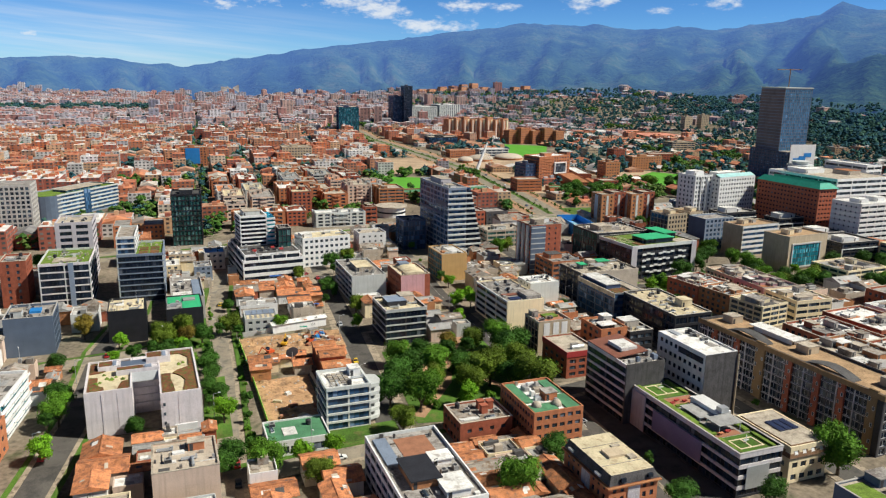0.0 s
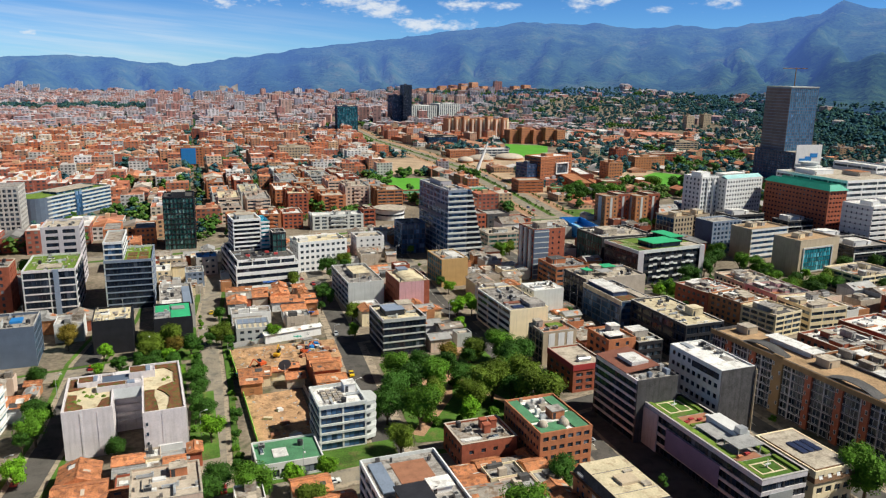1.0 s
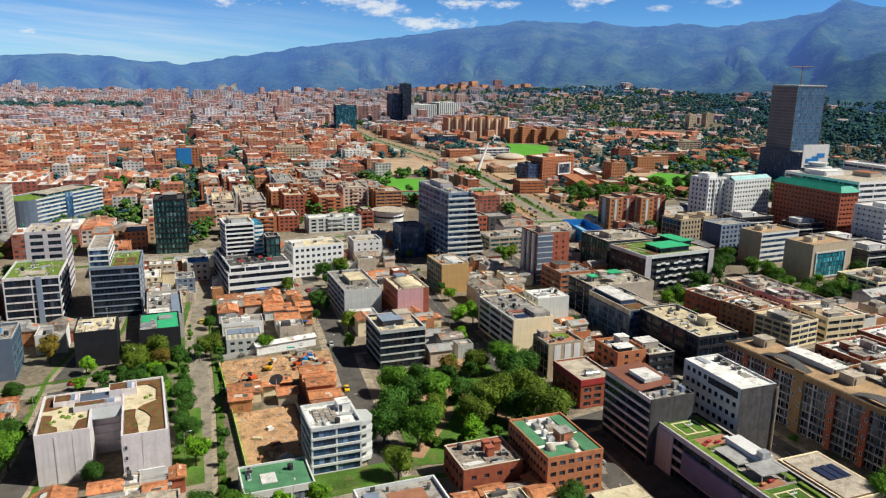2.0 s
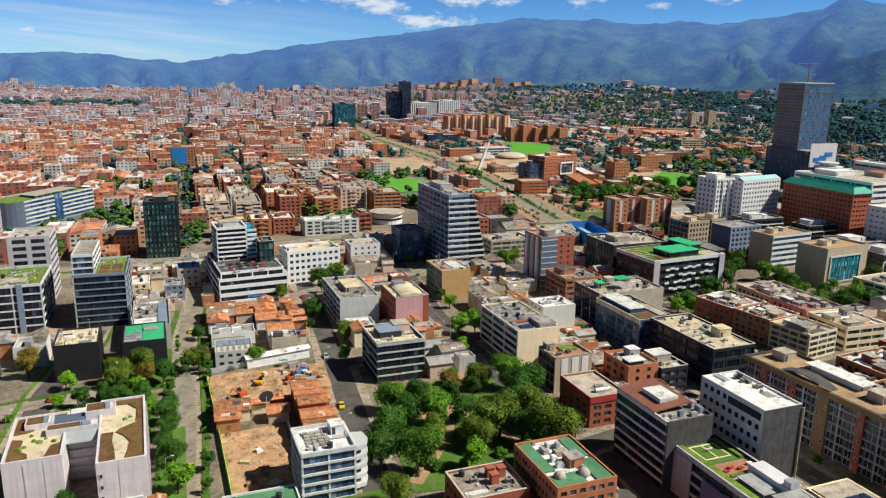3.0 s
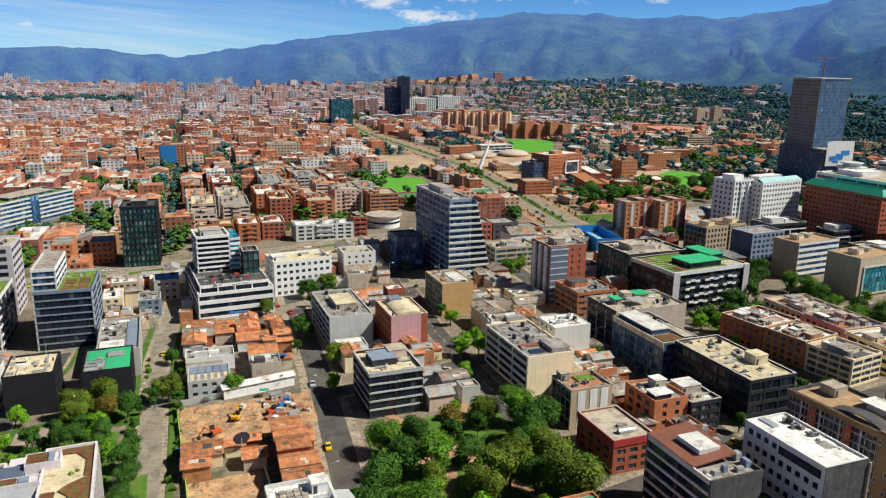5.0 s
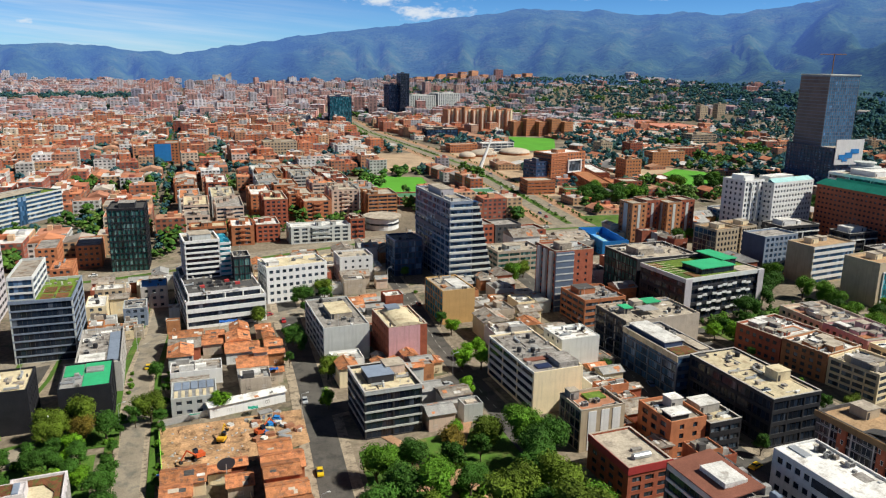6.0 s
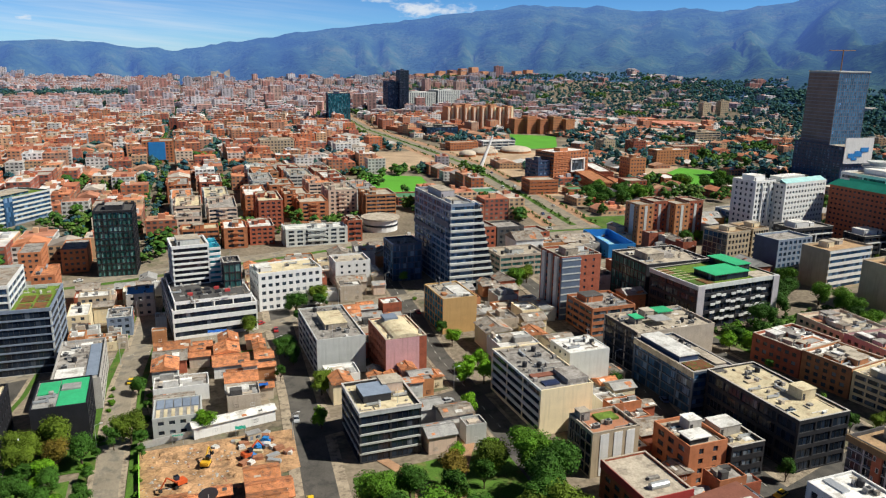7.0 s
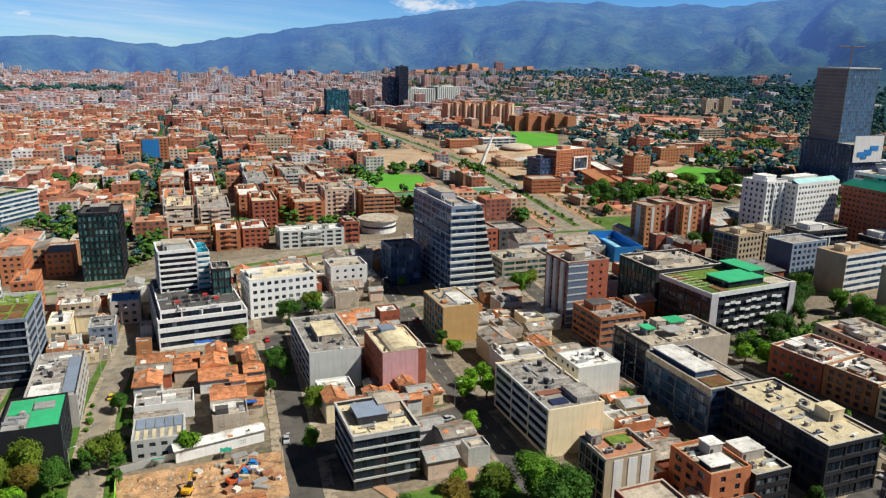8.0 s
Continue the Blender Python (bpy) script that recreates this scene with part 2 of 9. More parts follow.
mat("frame_white", (0.75, 0.75, 0.75), 0.5, 0.1, bump=0)
mat("roof_grey", (0.38, 0.35, 0.325), 0.9, 0.35, 0.25, 1.8, 0.15, alt=(0.22, 0.19, 0.17))
mat("roof_pale", (0.50, 0.43, 0.345), 0.9, 0.28, 0.22, 1.8, 0.12, alt=(0.32, 0.27, 0.22))
mat("roof_white", (0.80, 0.78, 0.75), 0.8, 0.25, 0.2, 2, 0.08, alt=(0.48, 0.44, 0.40), share=0.4)
mat("roof_salmon", (0.62, 0.25, 0.17), 0.8, 0.25, 0.1, 1.5, 0.15)
mat("quarry_face", (0.30, 0.27, 0.27), 0.9, 0.4, 0.02, 0.2, 0.3)
mat("roof_dark", (0.10, 0.095, 0.095), 0.9, 0.35, 0.25, 2, 0.15)
mat("roof_cream", (0.68, 0.58, 0.39), 0.9, 0.2, 0.22, 1.8, 0.12, alt=(0.48, 0.37, 0.24), share=0.4)
mat("roof_tan", (0.46, 0.30, 0.17), 0.9, 0.35, 0.25, 1.8, 0.15)
mat("screen_brown", (0.23, 0.195, 0.20), 0.8, 0.25, 0.1, 1)
mat("roof_brown", (0.27, 0.105, 0.07), 0.7, 0.2, 0.3, 3, 0.1)
mat("roof_green", (0.05, 0.50, 0.22), 0.55, 0.15, 0.2, 2, 0.05)
mat("roof_green_dull", (0.10, 0.27, 0.14), 0.6, 0.25, 0.3, 2, 0.08)
mat("roof_blue", (0.03, 0.24, 0.62), 0.5, 0.12)
mat("roof_sheet", (0.42, 0.41, 0.40), 0.6, 0.3, 0.4, 3, 0.15, metal=0.2)
mat("tile_roof", (0.64, 0.25, 0.11), 0.85, 0.42, 0.45, 4.5, 0.6, alt=(0.36, 0.15, 0.085), rand=0.2)
mat("tile_roof_old", (0.53, 0.21, 0.09), 0.9, 0.42, 0.45, 4.5, 0.6, alt=(0.30, 0.15, 0.09), rand=0.2)
mat("fibre_roof", (0.36, 0.32, 0.28), 0.9, 0.35, 0.35, 4, 0.4, alt=(0.24, 0.17, 0.12), rand=0.2)
mat("planter_soil", (0.20, 0.075, 0.035), 0.95, 0.4, 0.5, 3, 0.5, alt=(0.10, 0.15, 0.03))
mat("sedum", (0.16, 0.25, 0.035), 0.95, 0.4, 0.5, 3, 0.5)
mat("deck", (0.42, 0.19, 0.11), 0.8, 0.2, 0.5, 4, 0.2)
mat("floor_blue", (0.16, 0.45, 0.80), 0.6, 0.12)
mat("pale_teal", (0.36, 0.62, 0.62), 0.6, 0.15)
mat("roof_turquoise", (0.03, 0.36, 0.25), 0.6, 0.2, 0.2, 2, 0.08)
mat("tan_band", (0.27, 0.17, 0.085), 0.8, 0.15, 0.3, 3, 0.08, stain=0.2)
mat("tarp_blue", (0.02, 0.14, 0.55), 0.5, 0.2)
mat("tarp_green", (0.02, 0.33, 0.24), 0.5, 0.2)
mat("lime", (0.35, 0.75, 0.10), 0.6, 0.15)
mat("machine_yellow", (0.75, 0.42, 0.03), 0.5, 0.15)
mat("machine_red", (0.65, 0.11, 0.03), 0.5, 0.15)
mat("rubber", (0.03, 0.03, 0.03), 0.9, 0.1, bump=0)
mat("bark", (0.11, 0.08, 0.055), 0.95, 0.3, 1, 6, 0.4)
mat("solar", (0.03, 0.04, 0.09), 0.25, 0.1, bump=0, spec=0.6)
mat("billboard", (0.23, 0.20, 0.34), 0.6, 0.12)
mat("umbrella", (0.10, 0.11, 0.14), 0.8, 0.1)
mat("teal_panel", (0.03, 0.24, 0.24), 0.35, 0.15)
glass_mat("glass", (0.035, 0.05, 0.07))
glass_mat("glass_blue", (0.03, 0.075, 0.15), 0.1)
glass_mat("glass_green", (0.03, 0.10, 0.095), 0.1)
glass_mat("glass_teal", (0.02, 0.19, 0.24), 0.1)
glass_mat("glass_black", (0.014, 0.022, 0.038), 0.1, 1.4, 0.04)
for nm, c in (("car_white", (0.8, 0.8, 0.8)), ("car_silver", (0.45, 0.46, 0.48)), ("car_black", (0.02, 0.02, 0.025)), ("car_red", (0.45, 0.03, 0.03)), ("car_blue", (0.04, 0.09, 0.25)), ("car_yellow", (0.8, 0.55, 0.02))):
    mat(nm, c, 0.3, 0.05, bump=0, spec=0.6, rand=0.03)
for nm, c in (("leaf_green", (0.105, 0.24, 0.018)), ("leaf_dark", (0.055, 0.145, 0.018)), ("leaf_olive", (0.14, 0.21, 0.02)), ("leaf_rust", (0.23, 0.17, 0.025)), ("leaf_light", (0.17, 0.38, 0.018))):
    mat(nm, c, 0.75, 0.5, 0.35, 2.2, 0, rand=0.18, spec=0.15)
BRICKS = [(0.431, 0.159, 0.089), (0.374, 0.136, 0.084), (0.487, 0.235, 0.138), (0.337, 0.112, 0.079), (0.524, 0.328, 0.197), (0.431, 0.188, 0.114), (0.54, 0.36, 0.23), (0.46, 0.145, 0.07), (0.570, 0.549, 0.533), (0.393, 0.216, 0.148)]
ramp_mat("far_wall", BRICKS)
# farthest blocks: lilac distance haze mixed into the wall and roof colours
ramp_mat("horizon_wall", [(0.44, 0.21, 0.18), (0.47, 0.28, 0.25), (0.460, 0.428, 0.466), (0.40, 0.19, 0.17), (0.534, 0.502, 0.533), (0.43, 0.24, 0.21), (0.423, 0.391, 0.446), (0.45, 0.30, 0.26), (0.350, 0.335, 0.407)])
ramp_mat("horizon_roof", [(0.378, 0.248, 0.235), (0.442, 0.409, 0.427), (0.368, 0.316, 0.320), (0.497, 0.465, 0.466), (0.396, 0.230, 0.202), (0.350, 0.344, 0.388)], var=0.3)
glass_mat("glass_tower", (0.11, 0.33, 0.58), 0.15, 1.1, 0.0)
mat("sand", (0.50, 0.36, 0.24), 0.95, 0.35, 0.05, 0.6, 0.2)
mat("brown_frame", (0.22, 0.12, 0.065), 0.8, 0.25, 0.4, 4, 0.15)
ramp_mat("far_wall_pale", BRICKS[2:5] + [(0.644, 0.632, 0.630), (0.506, 0.493, 0.485), (0.607, 0.512, 0.407), (0.368, 0.372, 0.407), (0.662, 0.651, 0.660)])
ramp_mat("far_roof", [(0.44, 0.17, 0.095), (0.42, 0.38, 0.36), (0.40, 0.15, 0.085), (0.60, 0.58, 0.56), (0.46, 0.25, 0.16), (0.22, 0.21, 0.21), (0.52, 0.21, 0.11), (0.34, 0.29, 0.25), (0.50, 0.44, 0.38), (0.43, 0.19, 0.12)], var=0.3)
ramp_mat("far_glass", [(0.05, 0.055, 0.065), (0.09, 0.085, 0.085), (0.04, 0.045, 0.05), (0.20, 0.18, 0.16)], 0.3, spec=0.5)
# leaves of far trees, blued to carry the distance haze in their colour
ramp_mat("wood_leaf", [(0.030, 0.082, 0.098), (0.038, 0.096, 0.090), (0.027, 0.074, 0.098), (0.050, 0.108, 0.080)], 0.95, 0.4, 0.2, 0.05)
ramp_mat("far_leaf", [(0.04, 0.105, 0.018), (0.03, 0.085, 0.02), (0.065, 0.135, 0.022), (0.045, 0.095, 0.02), (0.08, 0.125, 0.03)], 0.9, 0.4, 0.4, 0.1)


# ---- mesh helpers ----
class MB:
    """Collects boxes and faces for one mesh."""

    def __init__(self):
        self.v, self.f, self.m = [], [], []

    def face(self, pts, mi=0):
        k = len(self.v)
        self.v += [tuple(p) for p in pts]
        self.f.append(tuple(range(k, k + len(pts))))
        self.m.append(mi)

    def box(self, x0, y0, z0, x1, y1, z1, mi=0, bottom=True):
        k = len(self.v)
        self.v += [(x0, y0, z0), (x1, y0, z0), (x1, y1, z0), (x0, y1, z0), (x0, y0, z1), (x1, y0, z1), (x1, y1, z1), (x0, y1, z1)]
        fs = [(4, 5, 6, 7), (0, 1, 5, 4), (1, 2, 6, 5), (2, 3, 7, 6), (3, 0, 4, 7)] + ([(3, 2, 1, 0)] if bottom else [])
        self.f += [tuple(k + i for i in q) for q in fs]
        self.m += [mi] * len(fs)

    def rbox(self, c, a, w, d, z0, z1, mi=0, bottom=False):
        """A box turned by the angle a about its corner c."""
        ca, sa = math.cos(a), math.sin(a)
        k = len(self.v)
        for z in (z0, z1):
            for x, y in ((0, 0), (w, 0), (w, d), (0, d)):
                self.v.append((c[0] + ca * x - sa * y, c[1] + sa * x + ca * y, z))
        fs = [(4, 5, 6, 7), (0, 1, 5, 4), (1, 2, 6, 5), (2, 3, 7, 6), (3, 0, 4, 7)] + ([(3, 2, 1, 0)] if bottom else [])
        self.f += [tuple(k + i for i in q) for q in fs]
        self.m += [mi] * len(fs)

    def prism(self, pts, z0, z1, mi=0, top_mi=None):
        k, n = len(self.v), len(pts)
        self.v += [(x, y, z0) for x, y in pts] + [(x, y, z1) for x, y in pts]
        self.f += [(k + i, k + (i + 1) % n, k + n + (i + 1) % n, k + n + i) for i in range(n)] + [tuple(range(k + n, k + 2 * n)), tuple(range(k + n - 1, k - 1, -1))]
        self.m += [mi] * n + [mi if top_mi is None else top_mi, mi]

    def tube(self, a, b, r0, r1, n=8, mi=0):
        a, b = Vector(a), Vector(b)
        q = (b - a).to_track_quat("Z", "Y")
        k = len(self.v)
        for p, r in ((a, r0), (b, r1)):
            for i in range(n):
                s = 2 * math.pi * i / n
                self.v.append(tuple(p + q @ Vector((r * math.cos(s), r * math.sin(s), 0))))
        self.f += [(k + i, k + (i + 1) % n, k + n + (i + 1) % n, k + n + i) for i in range(n)] + [tuple(range(k + n, k + 2 * n)), tuple(range(k + n - 1, k - 1, -1))]
        self.m += [mi] * (n + 2)

    def mesh(self, name, mats):
        me = bpy.data.meshes.new(name)
        me.from_pydata(self.v, [], self.f)
        for s in (mats if isinstance(mats, (list, tuple)) else [mats]):
            me.materials.append(MATS[s])
        me.polygons.foreach_set("material_index", self.m)
        me.update()
        return me


def part(name, mb, mats, parent=None, label="", at=None):
    ob = new(name, mb if isinstance(mb, bpy.types.Mesh) else mb.mesh(name, mats))
    if parent is not None:
        ob.parent = parent
    if at is not None:
        ob.matrix_basis = at
    return tagged(ob, label)


def base(name, label, category, m, group=""):
    ob = new(name)
    ob.empty_display_size = 1
    ob.matrix_basis = m
    return tagged(ob, label, category, group, "thing")


FEET = []          # footprints already taken: corner, angle, width, depth


def taken(x, y, r=0.0):
    for cx, cy, a, w, d in FEET:
        dx, dy = x - cx, y - cy
        u, v = dx * math.cos(a) + dy * math.sin(a), -dx * math.sin(a) + dy * math.cos(a)
        if -r < u < w + r and -r < v < d + r:
            return True
    return False


# ---- windows ----
WIN = {}


def window_mesh(w, h, frame_mat, glass, bars):
    key = (round(w, 2), round(h, 2), frame_mat, glass, bars)
    if key not in WIN:
        b, t, idx = MB(), 0.07, {}

        def vert(x, y, z):
            k = (round(x, 4), y, round(z, 4))
            if k not in idx:
                idx[k] = len(b.v)
                b.v.append(k)
            return idx[k]

        xs = [0.0]
        for i in range(bars + 1):
            x = i * (w - t) / max(bars, 1)
            xs += [x, x + t] if i else [t]
        zs, nx = [0.0, t, h - t, h], len(xs) - 1
        dep = [[0.09 if (i % 2 == 1 and k == 1) else 0.0 for k in range(3)] for i in range(nx)]
        for i in range(nx):
            for k in range(3):
                y = dep[i][k]
                b.f.append((vert(xs[i], y, zs[k]), vert(xs[i + 1], y, zs[k]), vert(xs[i + 1], y, zs[k + 1]), vert(xs[i], y, zs[k + 1])))
                b.m.append(1 if y else 0)
                if y:
                    for (ax, az), (cx, cz) in (((xs[i], zs[k]), (xs[i], zs[k + 1])), ((xs[i + 1], zs[k + 1]), (xs[i + 1], zs[k])), ((xs[i + 1], zs[k]), (xs[i], zs[k])), ((xs[i], zs[k + 1]), (xs[i + 1], zs[k + 1]))):
                        b.f.append((vert(ax, 0.0, az), vert(ax, y, az), vert(cx, y, cz), vert(cx, 0.0, cz)))
                        b.m.append(0)
        WIN[key] = b.mesh("window", [frame_mat, glass])
    return WIN[key]


T = 0.4   # facade depth
COPED = {"brick_red": "concrete_warm", "brick_tan": "roof_pale", "pink": "roof_pale", "rosy_beige": "roof_pale", "charcoal": "concrete", "slate": "concrete", "blue_grey": "pale_grey", "beige": "roof_pale"}


def facades(parent, w, d, h, floors, styles, wall, glass, band=None, frame_mat="frame_dark", near=True, z0=0.0, par=0.9, roof="roof_grey", wall_label="", proj=0.0):
    """Outer walls with real openings round a core (charcoal near, glass far), a roof deck behind a parapet, and the
    windows.
    """
    fh = (h - par - z0) / floors
    wb, todo = MB(), []
    mats = [wall, band or wall]
    faces = {"f": (Matrix.Identity(4), 0, w), "l": (Matrix.Translation((0, d, 0)) @ pose(0, 0, 0, 0, 0, -90), T, d - T), "r": (Matrix.Translation((w, 0, 0)) @ pose(0, 0, 0, 0, 0, 90), T, d - T), "b": (Matrix.Translation((w, d, 0)) @ pose(0, 0, 0, 0, 0, 180), 0, w)}
    for key, (m, u0, u1) in faces.items():
        st = styles.get(key, ("blank",))
        fb = MB()
        wins = []
        if st[0] == "blank":
            fb.box(u0, 0, z0, u1, T, h)
        else:
            if st[0] == "grid":
                n, ww, wh, sill = st[1], st[2], st[3], (st[4] if len(st) > 4 else 0.9)
                edge = (u1 - u0 - n * ww) / (n + 1)
                spans = [(u0 + edge + i * (ww + edge), ww) for i in range(n)]
            elif st[0] == "ribbon":
                n, wh, sill = st[1], st[2], (st[3] if len(st) > 3 else 0.9)
                pier = 0.5
                ww = (u1 - u0 - (n + 1) * pier) / n
                spans = [(u0 + pier + i * (ww + pier), ww) for i in range(n)]
            else:   # curtain
                n, wh, sill = st[1], fh - 0.35, 0.2
                ww = (u1 - u0 - (n + 1) * 0.25) / n
                spans = [(u0 + 0.25 + i * (ww + 0.25), ww) for i in range(n)]
            wh = min(wh, fh - 0.3)
            sill = min(sill, fh - wh - 0.1)
            bi = 1 if band else 0
            zb = z0
            for k in range(floors):
                zt = z0 + k * fh + sill
                fb.box(u0, -proj if k else 0, zb, u1, T, zt, bi if k else 0)
                last = u0
                for u, ww_ in spans:
                    fb.box(last, 0, zt, u, T, zt + wh)
                    last = u + ww_
                    wins.append((u, zt, ww_, wh))
                fb.box(last, 0, zt, u1, T, zt + wh)
                zb = zt + wh
            fb.box(u0, -proj, zb, u1, T, h, bi)
        k = len(wb.v)
        wb.v += [tuple(m @ Vector(p)) for p in fb.v]
        wb.f += [tuple(k + i for i in q) for q in fb.f]
        wb.m += fb.m
        if near:
            for u, z, ww_, wh_ in wins:
                bars = max(1, round(ww_ / (1.6 if ww_ > 3 else 1.2)))
                todo.append((window_mesh(ww_, wh_, frame_mat, glass, bars), m @ Matrix.Translation((u, 0.18, z))))
    wall_ob = part("wall", wb, mats, parent, wall_label)
    for me, at in todo:
        part("window", me, None, wall_ob, at=at)
    if par >= 0.4 and wall in COPED:
        kb = MB()
        for x0, y0, x1, y1 in ((-.07 - proj, -.07 - proj, w + .07 + proj, T + .03), (-.07 - proj, d - T - .03, w + .07 + proj, d + .07 + proj), (-.07 - proj, T + .03, T + .03, d - T - .03), (w - T - .03, T + .03, w + .07 + proj, d - T - .03)):
            kb.box(x0, y0, h + 0.003, x1, y1, h + 0.14)
        part("coping", kb, COPED[wall], parent)
    # near core is charcoal to stand for the unlit rooms behind the panes
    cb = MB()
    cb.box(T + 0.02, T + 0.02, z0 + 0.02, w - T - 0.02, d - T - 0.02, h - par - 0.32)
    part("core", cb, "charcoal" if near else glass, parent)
    rb = MB()
    rb.box(T + 0.003, T + 0.003, h - par - 0.3, w - T - 0.003, d - T - 0.003, h - par)
    part("roof", rb, roof, parent)


def building(name, label, category, F, w, d, h, floors, styles, wall, glass="glass", rot=-4.0, **kw):
    b = base(name, label, category, pose(F[0], F[1], 0, 0, 0, rot), kw.pop("group", ""))
    FEET.append((F[0], F[1], radians(rot), w, d))
    facades(b, w, d, h, floors, styles, wall, glass, **kw)
    b["h"], b["w"], b["d"] = h - kw.get("par", 0.9), w, d
    return b


def stair_box(b, x, y, w, d, h, wall="pale_grey", roof="roof_pale", name="stair_house", z=None):
    z = b["h"] if z is None else z
    q = MB()
    q.box(x, y, z, x + w, y + d, z + h)
    q.box(x - 0.15, y - 0.15, z + h, x + w + 0.15, y + d + 0.15, z + h + 0.18, 1)
    q.box(x + 0.3, y - 0.04, z + 0.05, x + 1.2, y, z + 2.0, 2)
    return part(name, q, [wall, roof, "frame_dark"], b)


def roof_patch(b, name, x, y, w, d, m, z=0.0, t=0.06, label=""):
    q = MB()
    q.box(x, y, b["h"] + z + 0.004, x + w, y + d, b["h"] + (t if t > z else z + t))
    return part(name, q, m, b, label)


# ---- ground, far hills ----
def ridge(az):
    """Height angle of the skyline, in degrees, by compass angle."""
    knots = ((-60, 1.2), (-5, 0.70), (-1, 0.88), (1, 0.78), (3.4, 0.45), (6.4, 0.30), (9, 0.76), (12, 1.25), (15, 1.68), (18, 2.1), (25, 2.96), (31, 3.78), (33.8, 3.66), (36, 3.8), (38.5, 3.4), (41.7, 3.52), (44.7, 3.4), (48.6, 3.9), (50.6, 4.33), (51.9, 5.04), (53.2, 4.64), (56, 4.3), (90, 4.5))
    for (a, h), (b, g) in zip(knots, knots[1:]):
        if a <= az <= b:
            s = (az - a) / (b - a)
            return h + (g - h) * s
    return 1.0


def foot(az):
    knots = ((-60, 3600), (0, 3500), (8, 3100), (18, 2750), (28, 2500), (38, 2350), (46, 1950), (54, 1500), (90, 1200))
    for (a, h), (b, g) in zip(knots, knots[1:]):
        if a <= az <= b:
            return h + (g - h) * (az - a) / (b - a)
    return 3000


def rise(az):
    """How far the built-up slope climbs before the woods begin."""
    knots = ((-60, 0), (8, 0), (13, 12), (17, 24), (23, 42), (31, 56), (38, 64), (44, 62), (50, 56), (56, 50), (90, 30))
    for (a, h), (b, g) in zip(knots, knots[1:]):
        if a <= az <= b:
            return h + (g - h) * (az - a) / (b - a)
    return 0.0


def hill_z(x, y):
    r, az = math.hypot(x, y), math.degrees(math.atan2(x, y))
    f, top = foot(az), 4350.0
    if r <= f:
        z = 0.0
        if az > 8:
            z = rise(az) * max(0, (r - 0.58 * f) / (0.42 * f)) ** 1.8
        return z
    s = min(1.0, (r - f) / (top - f))
    peak = 108 + top * math.tan(radians(ridge(az)))
    z0 = rise(az)
    z = z0 + (peak - z0) * (s ** 1.25)
    n = noise.fractal(Vector((az * 0.22 + r / 5200, r / 2200, 0.3)), 1.0, 2.1, 5) + 0.3 * (noise.ridged_multi_fractal(Vector((az * 0.24 + r / 3300, r / 2600, 1.7)), 1.0, 2.0, 5, 1.0, 2.0) - 0.9)
    z += n * 60 * math.sin(math.pi * min(1, s)) ** 0.8
    z -= 46 * (1 - abs(noise.noise(Vector((az * 0.42 + 0.6 * noise.noise(Vector((az * 0.3, r / 700, 4))), r / 1500, 9.1)))) * 2.2) * math.sin(math.pi * min(1, s)) ** 1.2      # gullies
    z += 12 * noise.fractal(Vector((x / 110, y / 110, 5)), 0.8, 2, 4) * min(1, s * 6)
    if az > 44:      # nearer wooded shoulder
        z += 62 * math.exp(-((az - 56) / 4.6) ** 2) * math.exp(-((r - 2150) / 420) ** 2)
    if r > top:
        z -= (r - top) * 0.25
    return z


gb = MB()
GN = 60
for i in range(GN):
    for j in range(GN):
        x0, x1 = -4900 + 9800 * i / GN, -4900 + 9800 * (i + 1) / GN
        y0, y1 = -4900 + 9800 * j / GN, -4900 + 9800 * (j + 1) / GN
        if max(abs(x0), abs(x1)) ** 2 + max(abs(y0), abs(y1)) ** 2 < 4990 ** 2:
            gb.face([(x0, y0, 0), (x1, y0, 0), (x1, y1, 0), (x0, y1, 0)])
tagged(part("ground", gb, "city_ground"), "dusty paved city ground reaching the hills", "ground", "", "structure")

hb = MB()
AZ, RN = 330, 90
rows_h = []
for i in range(AZ + 1):
    az = -55 + 140 * i / AZ
    f = foot(az) * 0.575
    col = []
    for j in range(RN + 1):
        r = f + (4880 - f) * (j / RN)
        x, y = r * math.sin(radians(az)), r * math.cos(radians(az))
        col.append((x, y, max(hill_z(x, y), 0) + (0.3 if j else -1)))
    rows_h.append(col)
hb.v = [p for c in rows_h for p in c]
for i in range(AZ):
    for j in range(RN):
        k = i * (RN + 1) + j
        hb.f.append((k, k + 1, k + RN + 2, k + RN + 1))
        rr_ = math.hypot(rows_h[i][j][0], rows_h[i][j][1])
        az_ = -55 + 140 * i / AZ
        bare = 8.3 < az_ < 9.7 and -60 < rr_ - 3420 - 160 * (az_ - 8.3) < 90
        hb.m.append(2 if bare else 0 if rr_ > foot(az_) * (0.86 if az_ > 44 else 0.95) else 1)
hm = bpy.data.materials.new("forest_hill")
hm.use_nodes = True
n_, l_ = hm.node_tree.nodes, hm.node_tree.links
pb = n_["Principled BSDF"]
pb.inputs["Roughness"].default_value = 1.0
pb.inputs["Specular IOR Level"].default_value = 0.0
co_ = n_.new("ShaderNodeTexCoord")
t1 = n_.new("ShaderNodeTexNoise")
t1.inputs["Scale"].default_value, t1.inputs["Detail"].default_value, t1.inputs["Roughness"].default_value = 0.0045, 9, 0.66
t2 = n_.new("ShaderNodeTexNoise")
t2.inputs["Scale"].default_value, t2.inputs["Detail"].default_value = 0.05, 6
l_.new(co_.outputs["Object"], t1.inputs["Vector"])
l_.new(co_.outputs["Object"], t2.inputs["Vector"])
